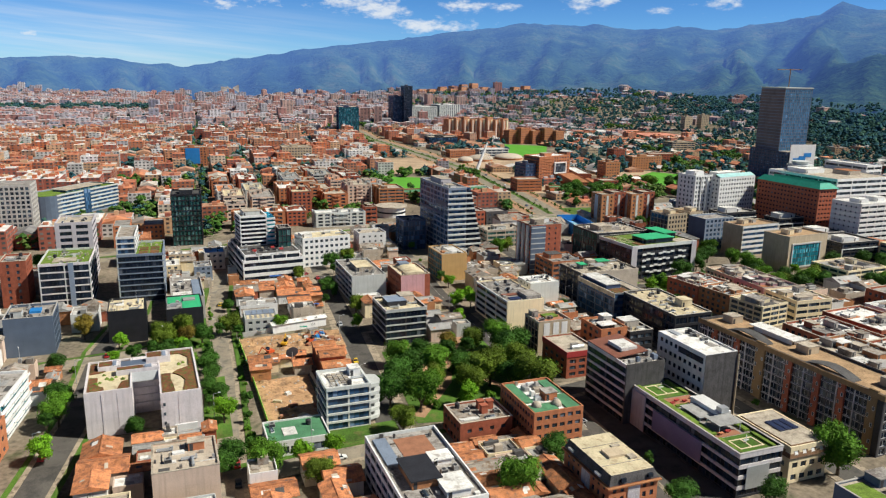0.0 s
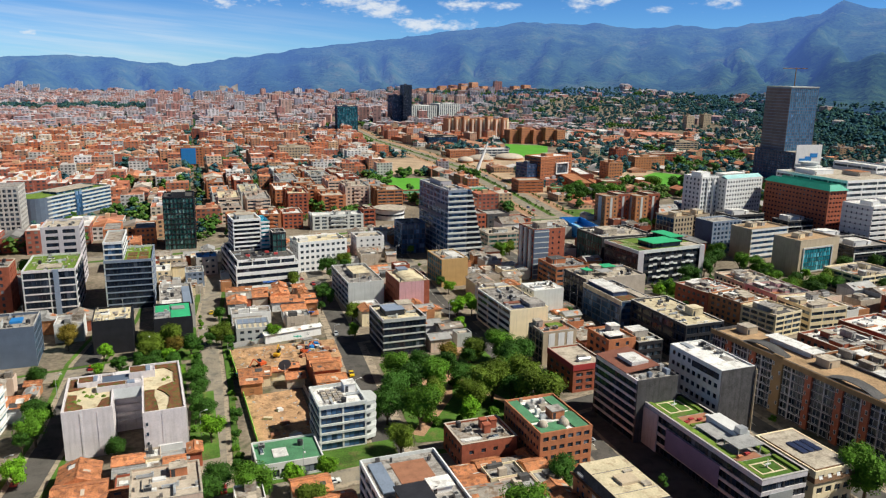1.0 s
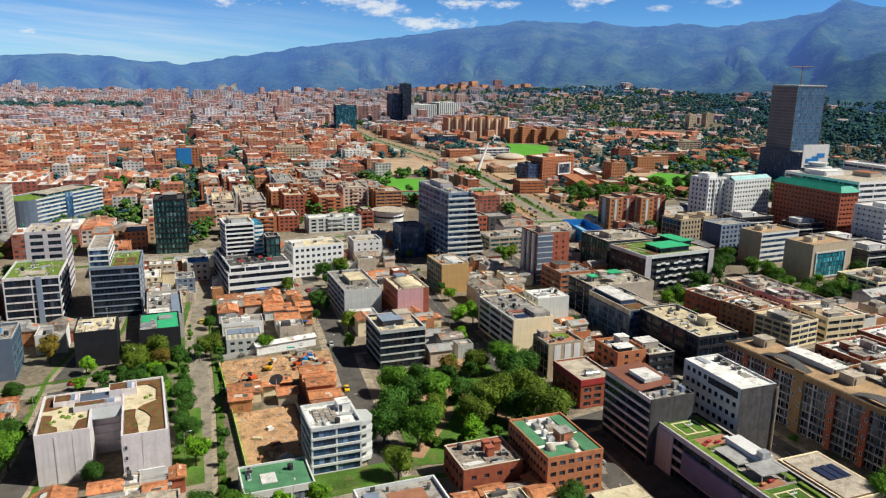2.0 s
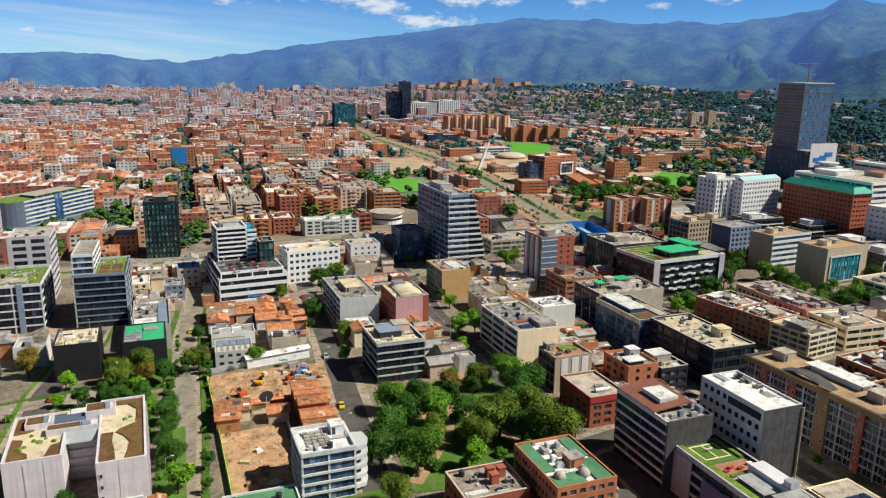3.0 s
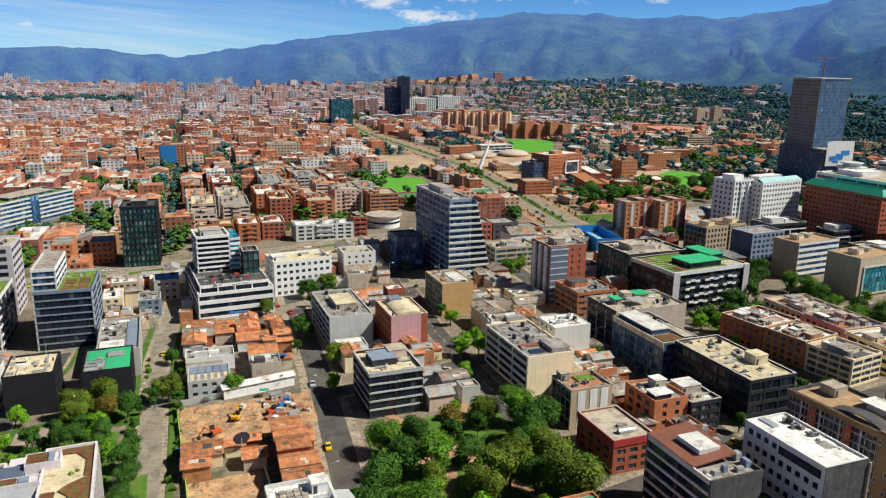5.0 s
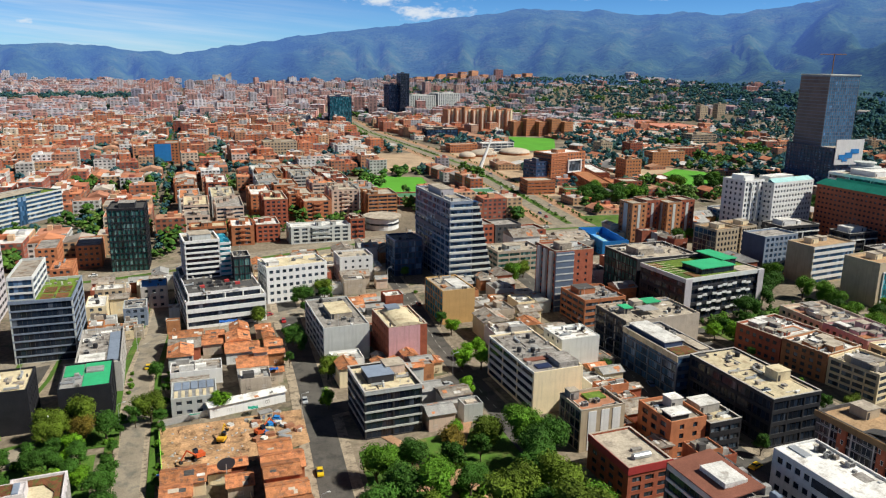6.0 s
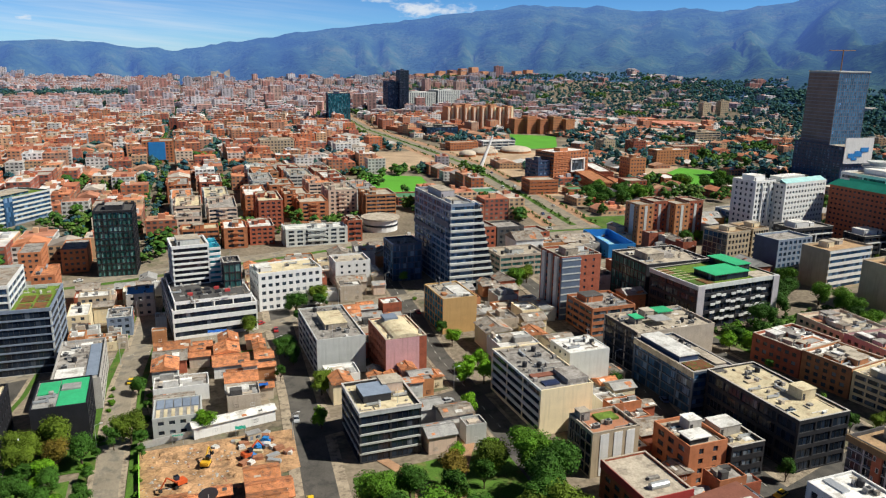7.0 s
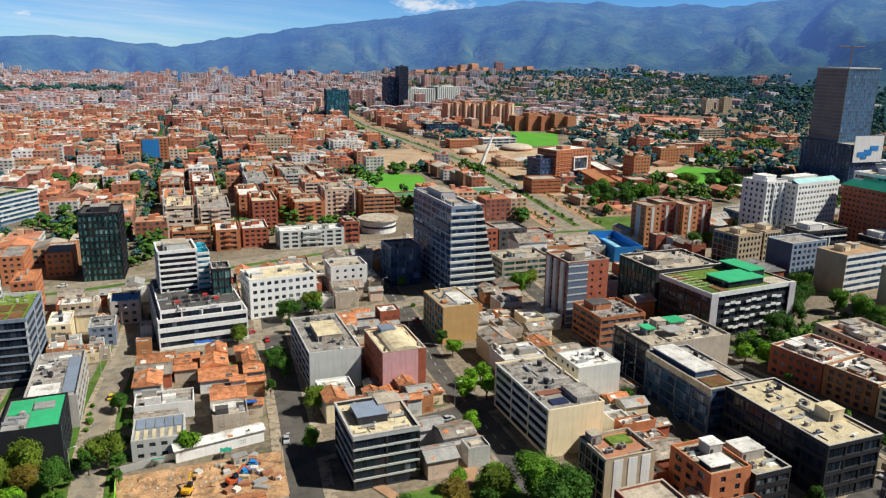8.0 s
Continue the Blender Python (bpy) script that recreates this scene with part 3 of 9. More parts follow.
cr_ = n_.new("ShaderNodeValToRGB")
for pos_, c_ in ((0.0, (0.007, 0.02, 0.016)), (0.42, (0.016, 0.04, 0.026)), (0.56, (0.034, 0.068, 0.032)), (0.75, (0.085, 0.10, 0.048))):
    e_ = cr_.color_ramp.elements.new(pos_)
    e_.color = (*c_, 1)
cr_.color_ramp.elements.remove(cr_.color_ramp.elements[-1])
mx_ = n_.new("ShaderNodeMath")
mx_.operation = "MULTIPLY_ADD"
mx_.inputs[1].default_value = 0.35
l_.new(t2.outputs["Fac"], mx_.inputs[0])
sub_ = n_.new("ShaderNodeMath")
sub_.operation = "SUBTRACT"
sub_.inputs[1].default_value = 0.17
l_.new(t1.outputs["Fac"], sub_.inputs[0])
l_.new(sub_.outputs[0], mx_.inputs[2])
l_.new(mx_.outputs[0], cr_.inputs["Fac"])
l_.new(cr_.outputs["Color"], pb.inputs["Base Color"])
# distance haze put into the hills as blue emission, stronger further off
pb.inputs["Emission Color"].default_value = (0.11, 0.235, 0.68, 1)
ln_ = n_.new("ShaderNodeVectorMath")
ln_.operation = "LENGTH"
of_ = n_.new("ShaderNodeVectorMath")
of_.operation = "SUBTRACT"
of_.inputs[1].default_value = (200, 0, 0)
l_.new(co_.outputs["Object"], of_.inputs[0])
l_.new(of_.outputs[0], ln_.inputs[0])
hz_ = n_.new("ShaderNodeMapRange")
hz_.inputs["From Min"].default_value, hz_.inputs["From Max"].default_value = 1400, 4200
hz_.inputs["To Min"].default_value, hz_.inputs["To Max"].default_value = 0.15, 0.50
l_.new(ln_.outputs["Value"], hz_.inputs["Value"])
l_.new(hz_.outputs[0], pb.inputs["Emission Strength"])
bp_ = n_.new("ShaderNodeBump")
bp_.inputs["Strength"].default_value, bp_.inputs["Distance"].default_value = 0.9, 12
l_.new(t2.outputs["Fac"], bp_.inputs["Height"])
l_.new(bp_.outputs["Normal"], pb.inputs["Normal"])
MATS["forest_hill"] = hm
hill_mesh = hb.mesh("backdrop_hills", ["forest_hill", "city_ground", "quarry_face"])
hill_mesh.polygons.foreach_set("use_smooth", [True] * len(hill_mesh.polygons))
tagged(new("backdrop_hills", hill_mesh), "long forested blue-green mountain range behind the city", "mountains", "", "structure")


def strip(name, pts, width, m, z, label, category, thick=0.0):
    """A road, pavement or verge along a line of points."""
    b = MB()
    P = [Vector((*p, 0)) for p in pts]
    off = []
    for i, p in enumerate(P):
        t = (P[min(i + 1, len(P) - 1)] - P[max(i - 1, 0)]).normalized()
        off.append(Vector((-t.y, t.x, 0)) * width / 2)
    for i in range(len(P) - 1):
        a, c, e, g = P[i] - off[i], P[i + 1] - off[i + 1], P[i + 1] + off[i + 1], P[i] + off[i]
        b.face([(q.x, q.y, z) for q in (a, c, e, g)])
        if thick:
            b.face([(g.x, g.y, z), (e.x, e.y, z), (e.x, e.y, z - thick), (g.x, g.y, z - thick)])
            b.face([(c.x, c.y, z), (a.x, a.y, z), (a.x, a.y, z - thick), (c.x, c.y, z - thick)])
    return tagged(part(name, b, m), label, category, "", "structure")


def patch(name, pts, m, z, label, category, thick=0.0):
    b = MB()
    b.prism(pts, z - max(thick, 0.02), z)
    return tagged(part(name, b, m), label, category, "", "structure")


STREETS = [
    ("street", [(16, 120), (27, 195), (36, 262), (45, 345), (53, 385), (62, 440)], 6.4, "asphalt_light", 1.5, 0.0),
    ("street", [(-40, 120), (-24, 195), (-12, 245), (-4, 305), (10, 352), (20, 410)], 8.0, "asphalt", 2.5, 0.0),
    ("street", [(60, 120), (78, 205), (88, 262), (97, 315), (107, 385), (118, 455)], 8.5, "asphalt", 3.0, 0.0),
    ("street", [(120, 100), (134, 175), (146, 270), (152, 330), (163, 385), (172, 440)], 8.0, "asphalt", 1.3, 0.0),
    ("street", [(184, 100), (192, 190), (198, 260), (218, 320), (232, 400), (240, 450)], 9.0, "asphalt", 2.5, 0.0),
    ("street", [(-60, 372), (10, 368), (70, 377), (112, 389), (160, 398), (240, 410), (330, 420)], 8.0, "asphalt_light", 2.5, 0.016),
    ("street", [(-60, 292), (-2, 297), (40, 303)], 7.0, "asphalt_light", 2.0, 0.016),
    ("street", [(92, 291), (148, 297), (206, 303)], 7.5, "asphalt", 2.0, 0.016),
    ("street", [(24, 190), (76, 190), (134, 178)], 6.5, "asphalt_light", 2.0, 0.016),
    ("street", [(134, 202), (190, 208), (230, 216), (300, 219), (420, 228)], 8.0, "asphalt", 2.0, 0.016),
    ("street", [(205, 330), (260, 300), (340, 285), (460, 270)], 8.0, "asphalt", 2.0, 0.016),
    ("street", [(244, 215), (248, 250), (250, 290)], 7.0, "asphalt", 2.0, 0.032),
]
def run_on(pts):
    """The same street carried on to the south, behind the first blocks."""
    (ax, ay), (bx, by) = pts[:2]
    return [(ax - (bx - ax) * 4, ay - (by - ay) * 4)] + pts if ay < 130 else pts


for nm, pts, wd, m, pv, dz in STREETS:
    strip("pavement", run_on(pts), wd + 2 * pv, "paving", 0.15 + dz, "worn pale concrete pavement along the street", "pavement", 0.15)
for nm, pts, wd, m, pv, dz in STREETS:
    strip("road", run_on(pts), wd, m, 0.17 + dz, "sun-bleached asphalt side street", "road")

AVENUE = [(-160, 440), (-54, 466), (45, 473), (130, 489), (165, 496), (236, 506), (307, 490), (363, 482), (460, 500), (640, 540)]
strip("road", AVENUE, 27, "asphalt_light", 0.06, "broad pale concrete avenue with bus lanes", "road")
strip("verge", AVENUE, 4, "grass", 0.10, "grassy median of the avenue", "grass")
DIAG = [(330, 500), (352, 590), (372, 680), (396, 790), (410, 950), (427, 1200), (470, 1440), (520, 1800)]
strip("road", DIAG, 44, "brick_paving", 0.075, "wide avenue with brick-coloured pavements", "road")
strip("road", DIAG, 24, "asphalt_light", 0.12, "two pale carriageways of the avenue", "road")
strip("verge", DIAG, 5, "grass", 0.16, "planted median of the avenue", "grass")
patch("sports_field", [(238, 640), (288, 622), (318, 728), (268, 762)], "pitch_grass", 0.2, "bright green sports pitch", "field")
patch("sports_field", [(512, 890), (572, 885), (652, 1010), (602, 1056)], "pitch_grass", 0.2, "green playing field by the flats", "field")
patch("sports_field", [(526, 596), (575, 598), (612, 660), (596, 692), (545, 660)], "pitch_grass", 0.2, "dry green playing field ringed by trees", "field")
patch("plaza", [(365, 600), (500, 575), (600, 700), (600, 850), (420, 900), (398, 780)], "sand", 0.05, "reddish paved plaza beside the avenue", "plaza")
patch("show_ground", [(300, 770), (385, 765), (392, 910), (330, 920)], "sand", 0.055, "sandy open show ground beside the avenue", "plaza")
patch("lawn", [(340, 470), (420, 440), (430, 500), (350, 520)], "grass", 0.2, "sunlit lawn beside the avenue", "lawn")
patch("lawn", [(-58, 424), (-26, 422), (-24, 446), (-58, 440)], "grass", 0.12, "open grass strip beside the avenue", "lawn")
patch("park_lawn", [(86, 200), (134, 188), (145, 263), (97, 263)], "grass", 0.16, "shady park lawn under large trees", "lawn")
patch("garden", [(-3, 259), (27, 259), (30, 291), (2, 291)], "grass", 0.11, "overgrown garden with shrubs behind the building", "garden")
# asphalt carried over the street side to darken it where it lies in shade
patch("forecourt", [(125, 118), (145.5, 118), (151, 206), (133, 206)], "asphalt", 0.05, "dark asphalt forecourt along the shops", "pavement")
patch("park_plaza", [(104, 238), (118, 234), (122, 247), (110, 252)], "brick_paving", 0.19, "small brick-paved square among the trees", "plaza")
strip("park_path", [(88, 204), (108, 226), (118, 246), (143, 282)], 4, "brick_paving", 0.2, "brick-red path through the park", "path")
strip("park_path", [(130, 198), (116, 244), (104, 278)], 3, "brick_paving", 0.22, "brick-red path through the park", "path")
patch("lawn", [(262, 262), (330, 272), (325, 312), (262, 304)], "grass", 0.2, "clipped garden with hedges beside the office", "lawn")

def skirt(b, w, d, z0, z1, out, inset, m, label):
    """A sloping mansard skirt round the top of a building."""
    q = MB()
    lo = [(-out, -out, z0), (w + out, -out, z0), (w + out, d + out, z0), (-out, d + out, z0)]
    hi = [(inset, inset, z1), (w - inset, inset, z1), (w - inset, d - inset, z1), (inset, d - inset, z1)]
    q.v += lo + hi
    q.f += [(i, (i + 1) % 4, 4 + (i + 1) % 4, 4 + i) for i in range(4)] + [(3, 2, 1, 0)]
    q.m += [0] * 5
    return part("mansard", q, m, b, label)


# ---- named buildings ----
def lump(b, x, y, z, r, g, flat=0.6):
    k = len(b.v)
    for i, zz in ((0, 0.0), (1, 0.55)):
        for j in range(6):
            a = j * 1.047 + i * 0.5
            q = r * (1.0 - 0.42 * i) * g.uniform(0.7, 1.25)
            b.v.append((x + q * math.cos(a), y + q * math.sin(a), z + zz * r * flat * g.uniform(0.7, 1.3)))
    b.v.append((x, y, z + r * flat))
    for j in range(6):
        n = (j + 1) % 6
        b.f += [(k + j, k + n, k + 6 + n, k + 6 + j), (k + 6 + j, k + 6 + n, k + 12)]
        b.m += [0, 0]


rnd_roof = random.Random(3)
G = ("grid", 5, 1.6, 1.5)


def offices():
    B = building
    b = B("office_building", "dark-fronted four-storey office with cream roof and windowed flank", "office building", (-1, 313), 14.5, 18, 13.7, 4, {"r": ("grid", 6, 1.7, 1.5), "l": ("grid", 6, 1.7, 1.5), "b": ("grid", 5, 1.6, 1.5)}, "black_wall", roof="roof_cream", par=0.6)
    roof_patch(b, "skylight", 3, 9, 3, 1.2, "white", 0, 0.6); roof_patch(b, "skylight", 8, 8, 1.2, 4, "roof_pale", 0, 0.5)
    b = B("office_building", "dark-walled office with bright green metal roof", "office building", (21, 311), 14.5, 20, 12.5, 4, {"r": ("curtain", 7)}, "black_wall", glass="glass_green", roof="roof_sheet", par=0.5)
    roof_patch(b, "roof_sheet", 6.5, 0.6, 7.4, 18.8, "roof_green", 0, 0.25, "bright green metal roof sheets"); roof_patch(b, "roof_sheet", 0.8, 10, 5.4, 9, "roof_green", 0, 0.2, "bright green metal roof sheets"); roof_patch(b, "plant_deck", 7, 11, 5, 4, "roof_sheet", 0.3, 0.8)
    b = B("office_building", "long grey office with white canopy roof", "office building", (25, 333), 14, 36, 10.5, 3, {"r": ("ribbon", 7, 1.6), "f": ("blank",)}, "concrete", roof="roof_grey")
    roof_patch(b, "canopy", 0.8, 2, 8, 9, "roof_white", 0.4, 0.2); roof_patch(b, "light_strip", 9.5, 4, 3.5, 28, "blue_grey", 0.02, 0.3)
    b = B("office_building", "blue-grey office block with teal glazed flank", "office building", (-37, 311), 17, 19, 15.5, 5, {"r": ("curtain", 8)}, "slate", glass="glass_teal", roof="roof_grey")
    roof_patch(b, "roof_tank", 8, 8, 4, 5, "roof_blue", 0.0, 0.9); stair_box(b, 2, 4, 4, 4, 2.4)
    # terraced concrete building with planted roof
    b = base("terraced_building", "pale concrete building with planted roof terraces", "office building", pose(-9, 229, 0, 0, 0, -3))
    FEET.append((-9, 221, radians(-3), 33, 36))
    q = MB()
    q.box(0, 0, 0, 13.2, 26, 13.9); q.box(21, -7.5, 0, 32.5, 30, 13.9); q.box(13.2, 14, 0, 21, 30, 13.3)
    for z in (2.6, 5.2, 7.8, 10.4, 12.6):
        q.box(13.2, 13.1, z, 21, 14, z + 1.1)
    for x in (0, 13.0 - 0.3):
        q.box(x, 0, 13.9, x + 0.5, 26, 14.7)
    q.box(0.5, 0, 13.9, 12.7, 0.45, 14.7); q.box(0.5, 25.5, 13.9, 12.7, 26, 14.7)
    q.box(21, -7.5, 13.9, 21.5, 30, 14.7); q.box(32, -7.5, 13.9, 32.5, 30, 14.7); q.box(21.5, -7.5, 13.9, 32, -7.05, 14.7); q.box(21.5, 29.5, 13.9, 32, 30, 14.7)
    q.box(4.6, -0.12, 0, 5.2, 0, 13.6); q.box(9.0, -0.08, 0, 9.2, 0, 13.6); q.box(26, -7.58, 0, 26.2, -7.5, 13.6)
    part("wall", q, "pale_lilac", b)
    b["h"], b["w"], b["d"] = 13.9, 32, 30
    for i in range(14):
        f = MB(); f.box(0, 0, 0.4, 0.35, 0.35, 13.6); part("fin", f, "concrete", b, at=Matrix.Translation((32.52, -6.5 + i * 2.6, 0)))
    roof_patch(b, "terrace_floor", 21.6, -6.9, 10.3, 36.2, "roof_cream", 0, 0.1, "cream gravel terrace"); roof_patch(b, "terrace_floor", 0.6, 0.6, 12, 24.8, "roof_cream", 0, 0.1, "cream gravel terrace")
    for pts in ([(21.8, -6.6), (25.4, -6.6), (25.0, 0), (24.4, 4), (24.6, 9), (21.8, 9.2)], [(27.4, -6.6), (31.6, -6.6), (31.6, 14), (30, 13.4), (26.4, 11), (25.2, 9.2), (27.2, 6.4), (28.6, 2.6), (28.2, -2)], [(30.2, 14.4), (31.6, 14.4), (31.6, 29), (22.5, 29), (22.5, 26.6), (28, 26.2), (30.4, 22)], [(0.9, 0.9), (5.6, 0.9), (5.2, 4), (3.2, 6), (3.4, 12), (0.9, 13)], [(0.9, 16), (4, 16.5), (9, 20), (12.2, 20.4), (12.2, 25), (0.9, 25)], [(9, 1), (12.3, 1), (12.3, 8), (10.2, 7)]):
        q = MB(); q.prism(pts, 14.004, 14.35); part("planting_bed", q, "planter_soil", b, "rust-brown planting bed")
    for x0, y0, x1, y1, z1 in ((8.6, 12.6, 21.4, 16.0, 15.4), (17.5, 20, 25, 25.4, 15.9), (3.2, 17.5, 9.8, 22.5, 15.4)):
        q = MB(); q.box(x0, y0, 13.2, x1, y1, z1); q.box(x0, y0, z1, x1, y0 + .25, z1 + .35); q.box(x0, y1 - .25, z1, x1, y1, z1 + .35); q.box(x0, y0 + .25, z1, x0 + .25, y1 - .25, z1 + .35); q.box(x1 - .25, y0 + .25, z1, x1, y1 - .25, z1 + .35); part("roof_storey", q, "pale_lilac", b)
        q = MB(); q.box(x0 + .26, y0 + .26, z1 + .004, x0 + (x1 - x0) * .62, y1 - .26, z1 + .3); part("planting_bed", q, "planter_soil", b, "rust-brown planting bed")
        q = MB(); q.box(x0 + (x1 - x0) * .66, y0 + .5, z1 + .004, x0 + (x1 - x0) * .82, y1 - .5, z1 + .5); part("skylight", q, "blue_grey", b)
    q = MB(); q.box(9.9, 17.8, 13.3, 17.4, 23, 14.9); part("roof_storey", q, "slate", b)
    q = MB(); q.face([(13.25, 9.6, 12.7), (20.95, 9.6, 12.7), (20.95, 12.55, 14.6), (13.25, 12.55, 14.6)]); q.face([(13.25, 9.6, 12.5), (13.25, 12.55, 14.4), (20.95, 12.55, 14.4), (20.95, 9.6, 12.5)]); part("sloping_glass", q, "aluminium", b)
    for x, y, r_ in ((3.0, 7.2, 0.9), (4.1, 8.4, 0.7), (6.0, 11.2, 0.8), (7.4, 10.2, 1.0), (8.6, 11.8, 0.6), (5.0, 14.4, 0.7), (10.6, 9.6, 0.8), (27.4, 16.5, 0.9), (28.6, 17.6, 0.7), (23.4, 20.5, 0.6)):
        q = MB(); lump(q, x, y, 13.98, r_, rnd_roof, 0.9); part("shrub", q, "sedum", b)
    for z in (1.5, 4.5, 7.5, 10.5):
        part("service_window", window_mesh(0.8, 1.2, "frame_white", "glass", 1), None, b, at=Matrix.Translation((21.6, -7.66, z)))
    q = MB(); q.box(24.5, -7.9, 2.2, 31, -7.503, 4.2); part("service_duct", q, "frame_white", b); q = MB(); q.box(25.2, -8.8, 1.0, 31.5, -7.603, 1.9); part("service_box", q, "frame_white", b)
    # balcony building
    b = B("apartment_building", "white balconied apartment block with grey flat roof", "apartment building", (-55, 240), 24.5, 26, 13, 4, {"r": ("ribbon", 3, 1.9, 0.7), "f": ("grid", 6, 1.6, 1.5)}, "white", glass="glass_green", roof="roof_grey", rot=-12)
    for k in range(4):
        for i in range(3):
            q = MB(); q.box(25.4, 0.5 + i * 8.5, 2.9 + k * 3.05, 25.5, 8.2 + i * 8.5, 3.5 + k * 3.05); q.box(24.503, 0.5 + i * 8.5, 2.75 + k * 3.05, 25.6, 8.2 + i * 8.5, 2.9 + k * 3.05); part("balcony", q, "white", b)
        q = MB(); q.box(24.503, 0.2, 1.2 + k * 3.05, 24.54, 25.8, 2.6 + k * 3.05); part("screen_band", q, "glass_teal", b)
    b = B("brick_building", "orange-brick building with slate-grey sloping roof", "building", (-61, 205), 26, 32, 10.5, 3, {"r": ("grid", 7, 1.8, 1.4), "f": ("grid", 5, 1.6, 1.4)}, "brick_orange", roof="slate", rot=-10, par=0.5)
    q = MB(); q.face([(12, 1, 10.1), (25, 1, 10.1), (25, 31, 10.1), (12, 31, 12.2)]); q.face([(12, 1, 10.1), (12, 31, 12.2), (12, 31, 10.1)]); q.face([(12, 31, 12.2), (25, 31, 10.1), (12, 31, 10.1)]); part("sloping_roof", q, "slate", b)
    b = B("apartment_building", "beige apartment house with blank rendered wall", "apartment building", (6, 178), 16, 16, 12, 4, {"l": ("ribbon", 3, 1.6)}, "rosy_beige", roof="concrete_warm", par=0.4)
    stair_box(b, 9, 10, 4, 3, 2.2, "brick_orange"); roof_patch(b, "skylight", 5, 9, 3, 1.5, "white", 0, 0.5)
    # blue and white office
    b = B("office_building", "white office with blue glazing and stepped balconies", "office building", (58, 206), 14, 15, 14.3, 5, {"f": ("ribbon", 2, 2.05, 0.4), "l": ("ribbon", 1, 1.9, 0.5), "r": ("ribbon", 1, 2.0)}, "pale_grey", glass="glass_blue", roof="roof_white", proj=0.25)
    for k in range(5):
        q = MB(); q.prism([(14, 1), (17.2, 2), (18.4, 5), (17.8, 9), (14, 10)], k * 2.7 + 1.2, k * 2.7 + 2.3); part("balcony", q, "pale_grey", b)
    for i in range(4):
        for j in range(5):
            roof_patch(b, "solar_panel", 2.5 + i * 1.6, 4 + j * 1.7, 1.3, 1.3, "roof_pale" if (i + j) % 2 else "roof_grey", 0, 0.5)
    stair_box(b, 9.5, 9, 3.5, 4, 2.4, "white", "roof_white")
    b = B("pavilion", "low pavilion with pale green roof and white rim", "pavilion", (38, 196), 18, 14, 5, 1, {"f": ("ribbon", 3, 2.2), "l": ("ribbon", 2, 2.2)}, "white", roof="roof_green_dull", par=0.5)
    roof_patch(b, "skylight", 5, 4, 4, 5, "roof_white", 0, 0.2)
    b = B("apartment_building", "white apartment block with planted penthouse terraces", "apartment building", (57, 138), 20, 37, 13, 4, {"l": ("ribbon", 7, 1.7), "f": ("ribbon", 4, 1.7), "r": ("ribbon", 7, 1.7)}, "pale_grey", roof="roof_grey", band="white")
    roof_patch(b, "roof_slab", 3.5, 8, 8, 12, "charcoal", 2.2, 2.5); stair_box(b, 4, 8.5, 7, 11, 2.2, "brick_tan", "roof_dark"); roof_patch(b, "canopy", 10, 2, 7, 8, "roof_white", 1.8, 2.1); stair_box(b, 10.5, 2.4, 6, 7, 1.8, "white")
    roof_patch(b, "light_strip", 1.6, 21, 3.5, 14, "blue_grey", 0, 0.5); roof_patch(b, "terrace_floor", 7, 24, 9, 10, "deck", 0, 0.12); roof_patch(b, "canopy", 12, 17, 6, 5, "roof_white", 1.5, 1.8); stair_box(b, 12.4, 17.4, 5, 4, 1.5, "white")
    b = B("brick_house", "low red-brick building with brick chimneys on its roof", "house", (91, 180), 17, 14, 8, 2, {"l": G, "f": ("grid", 4, 1.4, 1.2)}, "brick_red", roof="fibre_roof", par=0.5)
    for x, y in ((9, 5), (12, 7.5), (9.2, 8.2)):
        q = MB(); q.box(x, y, 7.5, x + 2, y + 1.8, 10); q.box(x - .15, y - .15, 10, x + 2.15, y + 1.95, 10.25); part("chimney", q, "brick_red", b)
    roof_patch(b, "skylight", 2, 2, 5, 1.6, "roof_white", 0, 0.4)
    b = B("brick_building", "orange-brick four-storey building with green and white roof", "office building", (110, 170), 16.5, 23, 12.3, 4, {"l": ("grid", 12, 1.1, 1.3, 1.0), "f": ("grid", 6, 1.7, 1.3, 1.0)}, "brick_orange", roof="roof_white", par=0.8)
    roof_patch(b, "roof_sheet", 0.6, 0.6, 8, 5, "roof_green_dull", 0, 0.7); roof_patch(b, "roof_sheet", 11.5, 0.6, 4.3, 10, "roof_green_dull", 0, 0.5); roof_patch(b, "roof_sheet", 0.6, 8, 3.2, 14, "roof_green_dull", 0, 0.6); roof_patch(b, "roof_sheet", 12.5, 12, 3.3, 10, "roof_green_dull", 0, 0.4)
    stair_box(b, 8, 8, 4, 4, 2.4, "brick_orange", "roof_grey")
    for x, y, w, d, h, m in ((5, 9, 2, 1.4, 1.1, "aluminium"), (5.2, 12, 1.4, 1.4, 1.5, "roof_white"), (7.4, 14, 3.4, 2.2, 1.2, "roof_pale"), (5, 16, 1.6, 3, 0.9, "roof_sheet"), (9.5, 17.5, 1.2, 1.2, 1.8, "concrete"), (7.6, 19, 2.6, 1.6, 1.0, "white"), (10.6, 6, 1.0, 1.6, 0.9, "aluminium")):
        q = MB(); q.box(x, y, b["h"], x + w, y + d, b["h"] + h); q.box(x + .15, y + .15, b["h"] + h, x + w - .15, y + d - .15, b["h"] + h + .15); part("roof_unit", q, m, b)
    for x, y in ((3, 4.5), (9.5, 4)):
        q = MB()
        for k in range(5):
            a0, a1 = k * 18, (k + 1) * 18
